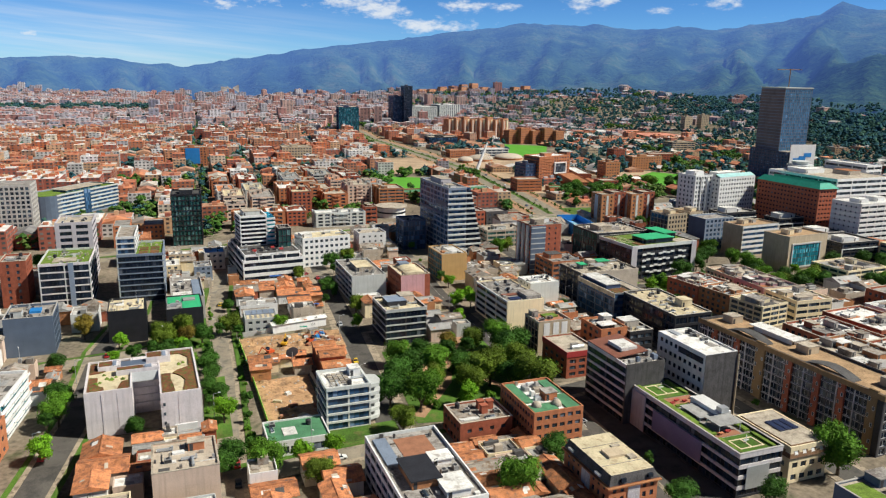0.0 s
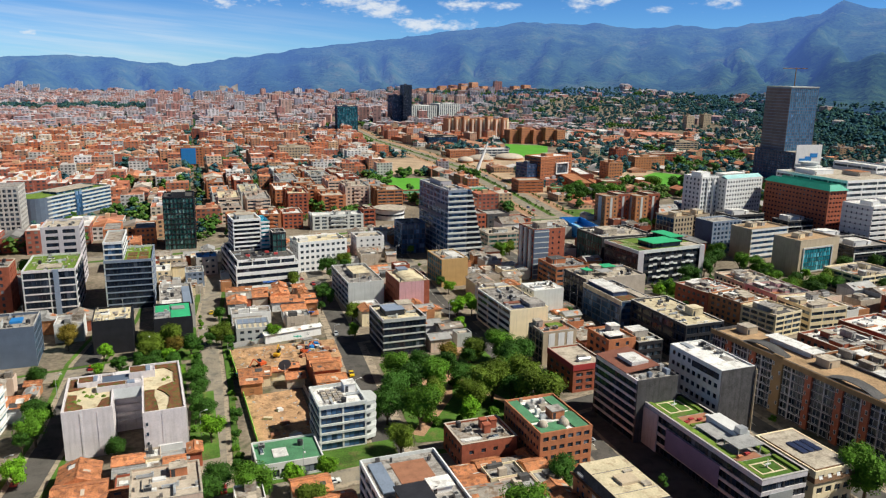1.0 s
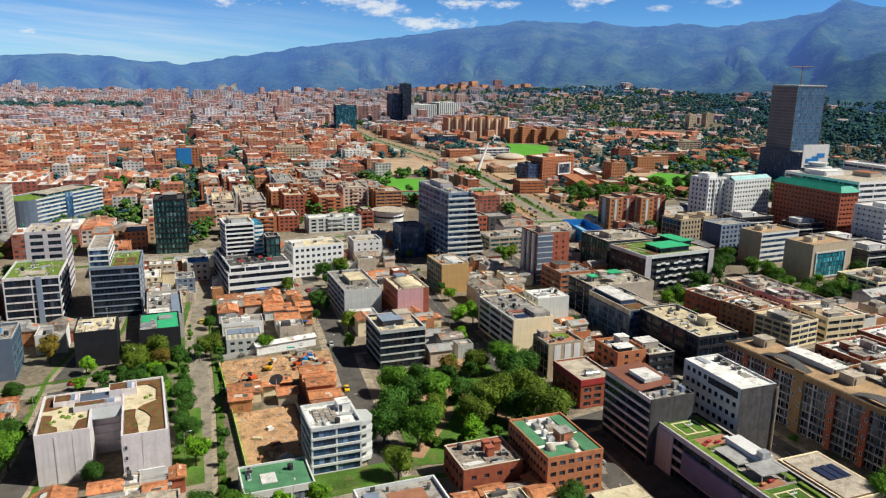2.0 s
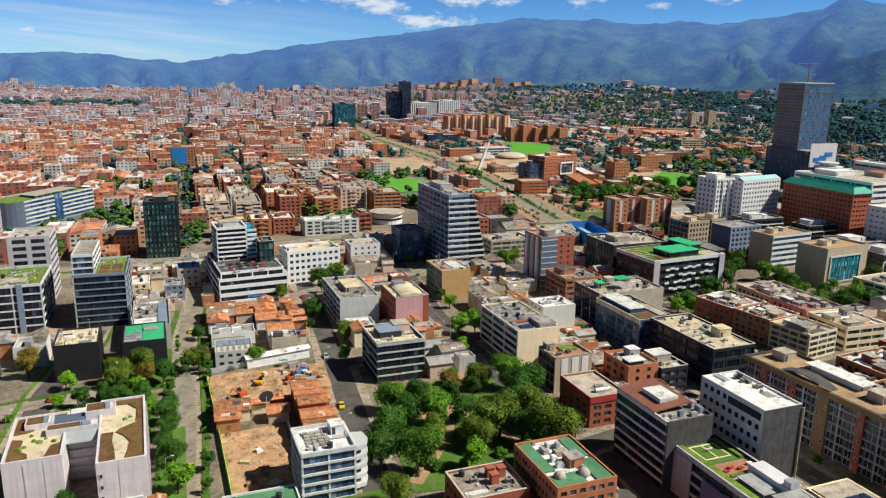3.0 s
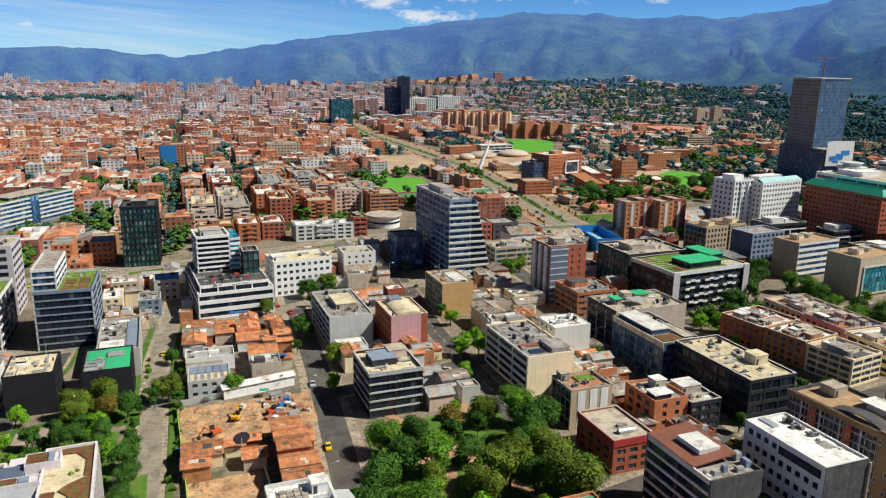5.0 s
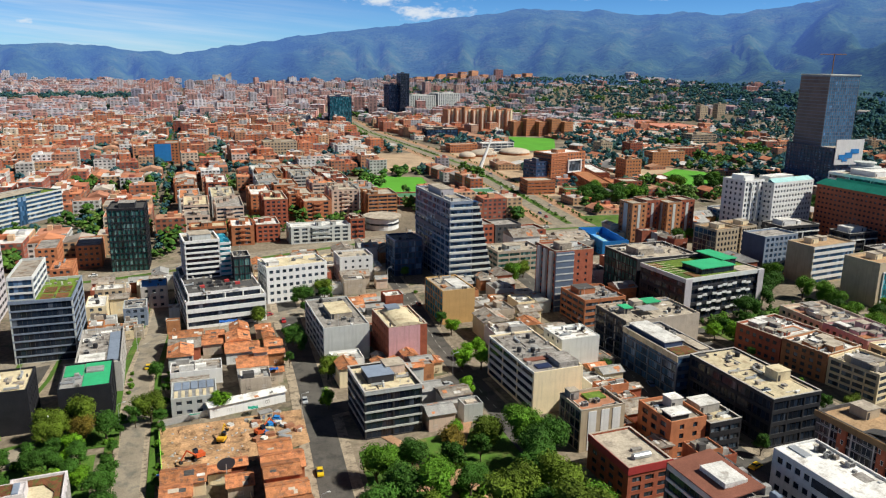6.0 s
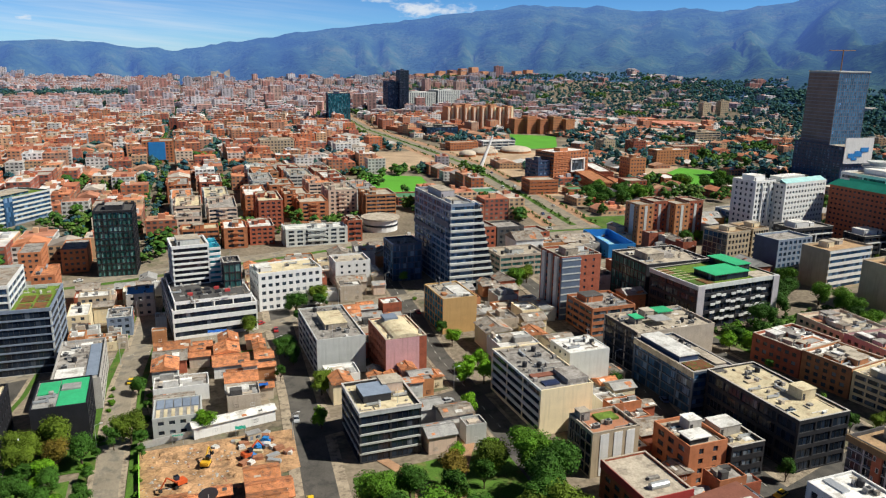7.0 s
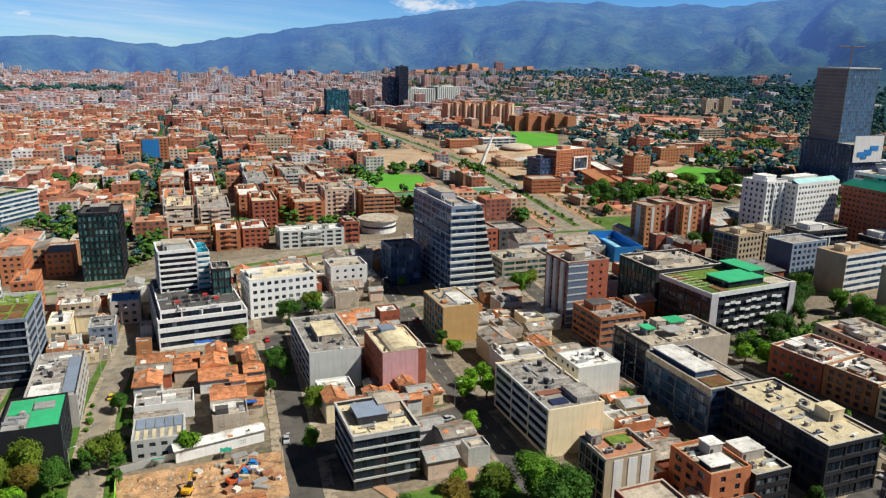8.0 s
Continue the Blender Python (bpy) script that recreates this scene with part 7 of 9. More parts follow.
infill(-62, 262, -20, 288, 10, 9, 4, 7, FLAT + TILE[:1], ALLW, -8)
infill(-34, 333, -2, 362, 11, 10, 4, 8, FLAT, ALLW, -5)
infill(-64, 298, -38, 368, 12, 11, 5, 9, FLAT, ALLW, -5)
infill(104, 296, 124, 327, 9, 8, 4, 7, FLAT + TILE, ALLW, -5)
infill(122, 290, 144, 314, 9, 8, 4, 8, FLAT + TILE[:2], ALLW, -5)
infill(125, 338, 154, 382, 9, 9, 4, 8, FLAT + TILE[:2], ALLW, -5)
infill(112, 366, 160, 396, 10, 8, 4, 7, FLAT + TILE[:2], ALLW, -5)
infill(168, 300, 206, 346, 13, 11, 5, 8, ["roof_pale", "roof_white", "fibre_roof", "roof_grey", "tile_roof"], ["cream", "white", "concrete_warm"], -5)
infill(178, 345, 214, 396, 11, 10, 4, 8, FLAT, ALLW, -5)
infill(170, 262, 200, 300, 10, 9, 4, 8, FLAT + TILE[:1], ALLW, -5)
infill(160, 205, 198, 262, 9, 8, 5, 9, FLAT + TILE[:1], ["brick_red", "brick_orange", "rosy_beige", "white"], -5)
infill(226, 120, 250, 206, 12, 11, 6, 10, FLAT, ALLW, -1)
infill(310, 214, 350, 250, 13, 11, 5, 9, FLAT + ["roof_white"], ALLW, -3, 0.25)
infill(64, 411, 100, 456, 11, 10, 5, 9, FLAT, ALLW, -6)
infill(100, 422, 165, 478, 11, 10, 4, 8, FLAT + TILE[:1], ALLW, -8)
infill(172, 440, 240, 488, 12, 11, 5, 9, FLAT, ALLW, -6)
infill(28, 376, 62, 400, 8, 7, 3.5, 6, FLAT + ["roof_white"], ALLW, -5)
infill(26, 398, 62, 456, 9, 8, 4, 7, FLAT + ["roof_white", "tile_roof"], ALLW, -6, 0.05)
infill(234, 412, 330, 460, 15, 13, 5, 11, FLAT, ALLW, -6)
infill(282, 395, 345, 452, 16, 14, 6, 12, FLAT, ["brick_red", "white", "concrete"], -6)
infill(364, 440, 430, 470, 17, 15, 5, 9, FLAT, ALLW, -6, 0.45)
infill(330, 338, 350, 400, 14, 13, 5, 10, FLAT, ALLW, -6, 0.4)
infill(228, 344, 262, 396, 11, 10, 4, 8, FLAT + TILE[:1], ALLW, -6, 0.5)
infill(-58, 402, -26, 420, 11, 9, 4, 8, FLAT + TILE[:1], ALLW, -5, 0.3)
infill(120, 266, 143, 286, 8, 9, 4, 7, ["roof_white", "roof_sheet", "fibre_roof", "roof_grey"], ["white", "pale_grey", "rosy_beige"], -5, 0.1)
infill(158, 418, 172, 480, 10, 10, 4, 8, FLAT, ALLW, -8, 0.2)
infill(128, 396, 168, 424, 11, 9, 4, 7, FLAT + TILE[:1], ALLW, -8, 0.3)

b = building("building", "flat-roofed building with white parapet rim", "building", (-8, 160), 15, 12, 8, 2, {"f": ("grid", 4, 1.4, 1.2), "l": ("grid", 3, 1.4, 1.2)}, "white", roof="roof_grey", rot=4)
# ---- building lots and works ----
patch("bare_lot", [(44, 270), (73, 271), (86, 274), (89, 295.5), (75, 297), (47.5, 299)], "dirt", 0.2, "excavated bare ochre building lot", "building lot")
patch("bare_lot", [(41.5, 214), (60, 214), (64, 252), (44.5, 252.5)], "dirt", 0.2, "cleared bare ochre building lot", "building lot")
for pts, m, hh, lb in (([(42, 212), (44.6, 252), (47.2, 299)], "lime", 1.8, "lime-green site fence along the street"), ([(47, 300.4), (62, 302.4)], "aluminium", 2.2, "corrugated metal site fence"), ([(63, 220), (65, 252)], "concrete", 2.4, "grey concrete boundary wall of the lot")):
    q = MB()
    for (ax, ay), (bx, by) in zip(pts, pts[1:]):
        a = math.atan2(by - ay, bx - ax)
        q.rbox((ax, ay), a, math.hypot(bx - ax, by - ay), 0.15, 0.1, hh)
    tagged(part("site_fence", q, m), lb, "fence", "", "thing")
house((62, 300.5), 24, 4, 3.6, 6, "white", "roof_white", False, "long white site shed with pitched roof")


def excavator(x, y, rz, m, label):
    b = base("excavator", label, "excavator", pose(x, y, 0.2, 0, 0, rz))
    for s in (-1.1, 0.6):
        q = MB(); q.box(-1.6, s, 0, 1.6, s + 0.5, 0.8); part("track", q, "rubber", b)
    q = MB(); q.box(-1.6, -1.1, 0.9, 0.9, 1.1, 1.9); q.box(-1.8, -0.9, 1.1, -1.6, 0.9, 1.7); part("body", q, m, b)
    q = MB(); q.box(-0.1, -1.0, 1.9, 1.1, 0.1, 3.0); part("cab", q, "glass_black", b)
    q = MB(); q.tube((0.9, 0.5, 1.7), (3.4, 0.5, 4.0), 0.28, 0.22, 6); q.tube((3.4, 0.5, 4.0), (5.2, 0.5, 1.6), 0.22, 0.16, 6); part("arm", q, m, b)
    q = MB(); q.box(4.9, 0.1, 0.7, 5.6, 0.9, 1.6); part("bucket", q, "rubber", b)


excavator(63, 284, 60, "machine_yellow", "yellow tracked excavator on the bare lot")
excavator(55.5, 277, 200, "machine_red", "orange-red tracked excavator on the bare lot")
excavator(74, 284, 20, "machine_red", "red drilling machine on the bare lot")
b = base("dish", "large dark mesh dish on a pole", "dish", pose(60.5, 260, 0)); q = MB(); q.tube((0, 0, 0), (0, 0, 6.5), 0.12, 0.1, 6); part("pole", q, "aluminium", b); q = MB(); q.tube((0, 0.1, 6.5), (0, 0.4, 6.6), 2.3, 1.9, 20); part("mesh_disc", q, "umbrella", b)
for x, y, w, d, m, lb in ((76, 371, 7, 4, "tarp_blue", "bright blue tarpaulin roof"), (82, 317, 5, 3, "tarp_blue", "crumpled blue tarpaulin on a roof"), (73, 297, 3, 3, "tarp_green", "green tarpaulin on the site"), (56, 300, 3, 1.5, "tarp_green", "green tarpaulin on the site"), (-31, 184, 9, 8, "tarp_blue", "blue market awning beside the street"), (60.8, 221, 1.8, 14, "tarp_blue", "blue plastic sheet along the wall"), (44, 268, 20, 1.6, "tarp_blue", "blue plastic sheet along the pit")):
    b = base("tarpaulin", lb, "tarpaulin", pose(x, y, 0, 0, 0, -6)); q = MB(); hz = 5.8 if y in (371, 317) else 2.6
    nx, ny = 6, 4
    for i in range(nx + 1):
        for j in range(ny + 1):
            q.v.append((w * i / nx, d * j / ny, hz - 0.5 * (j / ny) + 0.15 * math.sin(i * 2.1 + j * 1.7)))
    for i in range(nx):
        for j in range(ny):
            k = i * (ny + 1) + j; q.f.append((k, k + ny + 1, k + ny + 2, k + 1)); q.m.append(0)
    part("sheet", q, m, b); q = MB()
    for px, py in ((0.1, 0.1), (w - .1, 0.1), (0.1, d - .1), (w - .1, d - .1)):
        q.tube((px, py, 0), (px, py, hz - .3), 0.05, 0.05, 5)
    part("poles", q, "aluminium", b)


# ---- trees ----
def crown_mesh(seed, r, hgt, n, leaf, m, lobes):
    g = random.Random(seed)
    b = MB()
    blobs = []
    for i in range(lobes):
        a, rr = g.uniform(0, 6.28), r * g.uniform(0.25, 0.68)
        blobs.append((Vector((rr * math.cos(a), rr * math.sin(a), hgt * g.uniform(-0.28, 0.34))), r * g.uniform(0.34, 0.55)))
    blobs.append((Vector((0, 0, hgt * 0.2)), r * 0.55))
    for c, br in blobs:      # solid inner mass for twigs and leaves, added to block light
        k = len(b.v)
        for i in range(5):
            th = math.pi * (i + 0.5) / 5
            for j in range(7):
                ph = 2 * math.pi * j / 7 + i
                q = br * 0.74 * g.uniform(0.75, 1.15)
                b.v.append((c.x + q * math.sin(th) * math.cos(ph), c.y + q * math.sin(th) * math.sin(ph), c.z + 0.8 * q * math.cos(th)))
        for i in range(4):
            for j in range(7):
                b.f.append((k + i * 7 + j, k + i * 7 + (j + 1) % 7, k + (i + 1) * 7 + (j + 1) % 7, k + (i + 1) * 7 + j)[::-1]); b.m.append(0)
        b.f.append(tuple(k + j for j in range(7))); b.m.append(0)
    for i in range(n):
        c, br = g.choice(blobs)
        v = Vector((g.gauss(0, 1), g.gauss(0, 1), g.gauss(0.25, 1))).normalized()
        p = c + Vector((v.x, v.y, v.z * 0.85)) * br * g.uniform(0.72, 1.16)
        nn = (v + Vector((g.uniform(-.8, .8), g.uniform(-.8, .8), g.uniform(-.3, .9)))).normalized()
        q = nn.to_track_quat("Z", "Y")
        s = leaf * g.uniform(0.55, 1.3)
        a = g.uniform(0, 6.28)
        ex, ey = q @ Vector((math.cos(a), math.sin(a), 0)) * s, q @ Vector((-math.sin(a), math.cos(a), 0)) * s * 0.7
        mid = p + nn * s * 0.25
        b.face([p - ex, mid - ey, p + ex, mid + ey])
    return b.mesh("crown", m)


def tree_kind(seed, r, hgt, trunk, n, leaf, m, lobes, label):
    t = base("tree", label, "tree", pose(0, 0, -60), "trees")
    g = random.Random(seed)
    b = MB()
    b.tube((0, 0, 0), (0.1, 0, trunk), r * 0.075, r * 0.05, 8)
    for i in range(5):
        a = i * 1.26 + g.uniform(-.3, .3)
        b.tube((0.1, 0, trunk * g.uniform(0.75, 1)), (r * 0.5 * math.cos(a), r * 0.5 * math.sin(a), trunk + hgt * g.uniform(0.25, 0.5)), r * 0.04, r * 0.012, 5)
    part("trunk", b, "bark", t)
    c = part("crown", crown_mesh(seed, r, hgt, n, leaf, m, lobes), None, t)
    c.matrix_basis = Matrix.Translation((0, 0, trunk + hgt * 0.42))
    return t


KINDS = [
    tree_kind(1, 5.2, 8.2, 2.4, 4200, 0.23, "leaf_green", 9, "tall broad-crowned green park tree"),
    tree_kind(2, 4.6, 7.8, 2.1, 3800, 0.22, "leaf_dark", 8, "tall dark green shade tree"),
    tree_kind(3, 4.8, 7.0, 2.3, 3600, 0.22, "leaf_olive", 8, "olive-green tree with a spreading crown"),
    tree_kind(4, 4.6, 7.6, 2.8, 3400, 0.22, "leaf_rust", 8, "russet-leaved tree in the park"),
    tree_kind(5, 3.2, 4.6, 2.2, 1700, 0.25, "leaf_light", 6, "round light green street tree"),
    tree_kind(6, 2.4, 6.5, 1.6, 1500, 0.24, "leaf_dark", 7, "narrow dark green street tree"),
    tree_kind(7, 1.6, 1.7, 0.3, 420, 0.26, "leaf_green", 5, "rounded green shrub in the garden"),
]


def plant(k, x, y, s=1.0, z=0.0):
    s *= (1.45 if y < 240 else 1.28) if 80 < x < 150 and 195 < y < 263 and k < 4 else 1.12
    m = pose(x, y, z + 0.1, 0, 0, rnd.uniform(0, 360)) @ Matrix.Diagonal((s * rnd.uniform(0.9, 1.1), s * rnd.uniform(0.9, 1.1), s, 1))
    t = copy_thing(KINDS[k], m)
    return t


for k, x, y, s in ((0, 96, 246, 0.85), (1, 107, 248, 0.8), (3, 119, 247, 0.85), (2, 130, 250, 0.9), (0, 141, 248, 1.0), (1, 146, 240, 1.0), (1, 88, 224, 1.05), (0, 90, 207, 1.0), (0, 105, 231, 0.9), (4, 106, 203, 1.25), (2, 121, 217, 1.1), (2, 131, 205, 1.1)):
    plant(k, x, y, s)
for k, x, y, s in ((1, 82, 214, .9), (1, 98, 233, .9), (2, 134, 219, 1.0), (1, 138, 234, 1.0), (4, 134, 257, .9), (4, 125, 258, .8), (4, 160, 313, .95), (4, 156, 311, .9), (1, 116, 231, .7), (2, 111, 214, .8), (1, 126, 212, .8), (2, 101, 220, .75), (0, 136, 208, .8), (6, 96, 208, 1.3), (6, 116, 208, 1.2), (4, 122, 200, .9)):
    plant(k, x, y, s)
for k, x, y, s in ((2, 18, 305, .95), (2, 27, 306, 1.1), (1, 33, 298, .9), (3, 27, 297, .8), (2, 45.5, 305, .95), (4, 65, 302.5, .95), (3, -10, 330, .8), (4, 150, 304, 1.1), (4, 156, 301, 1.1), (4, 159, 432, .9), (0, 219, 390, 1.0), (2, 231, 397, .9), (1, 101, 342, .8), (4, 97, 292, .9), (4, 161, 336, .9), (1, 31, 266, .85), (4, 30, 224, 1.1), (1, 31, 256, .8), (1, 24, 190, .85), (0, 36, 187, 1.0)):
    plant(k, x, y, s)
for k, x, y, s in ((4, 45, 188, 1.05), (0, 91, 148, 1.15), (1, 112, 161, .95), (1, 128, 128, .9), (0, 182, 124.5, 1.3), (1, 151, 120, .9), (3, -10, 322, .8), (1, -19, 287, .8), (0, -17, 241, .95), (1, -17, 256, .9), (4, -21, 219, 1.1), (1, 4, 224, .7), (2, 18, 300, .8), (1, 100, 350, .85), (2, 47, 177, .8), (4, 55, 190, .9), (1, 29, 246, .7), (1, 31, 240, .7), (5, 41, 303, .9), (6, 33, 232, 1.2)):
    plant(k, x, y, s)
for k, x, y, s in ((1, 287, 303, 1.15), (1, 318, 322, 1.1), (0, 342, 340, 1.0), (1, 330, 328, 1.1), (0, 337, 316, 1.0), (0, 338, 304, 1.0), (1, 327, 289, .9), (1, 275, 291, .9), (4, 262, 285, 1.1), (1, 308, 254, .6), (0, 324, 281, .9), (3, 352, 447, .8), (1, 308, 314, 1.1), (6, 277, 306, 1.8), (6, 271, 297, 1.8), (6, 284, 284, 2), (6, 295, 296, 2), (4, 256, 290, 1.0), (0, 333, 296, .9), (1, 195, 281, .6)):
    plant(k, x, y, s)
for i in range(26):      # garden behind the terraced building
    x, y = rnd.uniform(-6, 26), rnd.uniform(261, 292)
    if not taken(x, y, 1.5) and not on_street(x, y, 0.5):
        plant(rnd.choice([6, 6, 5, 4, 1, 2]), x, y, rnd.uniform(0.6, 1.0))
for o in (-6.0, 6.0):      # hedge plants along the pale street
    for k in range(26):
        y = 205 + k * 5.6 + rnd.uniform(-1.5, 1.5)
        x = 16 + (y - 120) * 0.1455 + o + rnd.uniform(-0.6, 0.6)
        if not taken(x, y, 0.8) and rnd.random() < 0.8:
            plant(rnd.choice([6, 6, 6, 5]), x, y, rnd.uniform(0.45, 0.85))
for i in range(10):      # shrubs under the park trees
    plant(rnd.choice([6, 6, 5]), rnd.uniform(90, 140), rnd.uniform(203, 258), rnd.uniform(0.9, 1.7))
for i in range(26):      # grove beside the brick halls
    plant(rnd.choice([0, 1, 1]), rnd.uniform(382, 445), rnd.uniform(548, 590), rnd.uniform(0.9, 1.25))
for i in range(16):
    plant(rnd.choice([0, 1]), rnd.uniform(505, 560), rnd.uniform(560, 600), rnd.uniform(0.9, 1.2))
n_belt = 0
while n_belt < 90:       # belt of trees between the blocks and the offices
    x, y = rnd.uniform(312, 450), rnd.uniform(240, 294)
    n_belt += 1
    if not taken(x, y, 3.5) and not on_street(x, y, 1):
        plant(rnd.choice([0, 1, 1, 2, 4]), x, y, rnd.uniform(0.75, 1.1))
for i in range(34):      # bushes in the gardens before the dark offices
    x, y = rnd.uniform(-8, 37), rnd.uniform(259, 308)
    if not taken(x, y, 1.5) and not on_street(x, y, 0.5):
        plant(rnd.choice([6, 6, 4, 1]), x, y, rnd.uniform(0.5, 1.0))
for i in range(60):      # yard trees in the gaps between the blocks
    x0, y0, x1, y1 = rnd.choice([(336, 340, 440, 400), (345, 424, 440, 470), (226, 310, 264, 396), (-58, 400, -26, 452), (255, 345, 330, 395), (-58, 188, -30, 204), (100, 396, 170, 424)])
    x, y = rnd.uniform(x0, x1), rnd.uniform(y0, y1)
    if not taken(x, y, 2.5) and not on_street(x, y, 1):
        plant(rnd.choice([1, 4, 5, 2, 0]), x, y, rnd.uniform(0.6, 0.95))
n_tr = 0
while n_tr < 70:         # kerbside and yard trees
    nm, pts, wd, m, pv, dz = rnd.choice(STREETS)
    i = rnd.randrange(len(pts) - 1)
    s = rnd.random()
    a, c = Vector((*pts[i], 0)), Vector((*pts[i + 1], 0))
    t = (c - a).normalized()
    p = a + (c - a) * s + Vector((-t.y, t.x, 0)) * rnd.choice([-1, 1]) * (wd / 2 + rnd.uniform(1.0, pv + 1.5))
    n_tr += 1
    if not taken(p.x, p.y, 1.6) and p.y > 140:
        plant(rnd.choice([4, 5, 5, 6, 1, 4, 2]), p.x, p.y, rnd.uniform(0.55, 1.0))
for t in KINDS:
    for o in list(t.children) + [t]:
        bpy.data.objects.remove(o)


# ---- the city beyond, joined ----
def far_leaves(b, x, y, z, r, g):
    near_by = math.hypot(x, y) < 760
    for i in range(20 if near_by else 8 if math.hypot(x, y) < 1100 else 6):
        a = g.uniform(0, 6.28)
        rr = r * g.uniform(0.1, 0.75)
        c = Vector((x + rr * math.cos(a), y + rr * math.sin(a), z + r * g.uniform(0.35, 1.5)))
        s = r * (g.uniform(0.2, 0.42) if near_by else g.uniform(0.35, 0.6))
        k = len(b.v)
        for j in range(5):
            t = 6.28 * j / 5 + a
            b.v.append((c.x + s * math.cos(t) * g.uniform(.7, 1.2), c.y + s * math.sin(t) * g.uniform(.7, 1.2), c.z + s * g.uniform(-.35, .2)))
        b.v.append((c.x, c.y, c.z + s * 0.75))
        b.v.append((c.x, c.y, c.z - s * 0.7))
        for j in range(5):
            b.f += [(k + j, k + (j + 1) % 5, k + 5), (k + (j + 1) % 5, k + j, k + 6)]
            b.m += [0, 0]


FIELDS = [(296, 760, 392, 920), (-45, 560, 18, 664), (190, 522, 232, 556), (232, 600, 326, 755), (365, 640, 420, 800), (505, 555, 612, 692), (490, 850, 590, 960), (565, 900, 652, 1050), (430, 780, 540, 880), (330, 430, 440, 520)]


def free(x, y, r):
    if taken(x, y, r):
        return False
    if y > 500 and abs(x - 47 - (y - 400) * 0.118) < 3 + r * 0.6:
        return False
    if x < 0.075 * y and 2050 < math.hypot(x, y) < 2410:
        return False
    if seg_dist(x, y, DIAG) < 24 + r or seg_dist(x, y, AVENUE) < 15 + r:
        return False
    return not any(a < x < c and b < y < d for a, b, c, d in FIELDS)


def inhabited(x, y):
    return -70 < x < 440 and 100 < y < 505


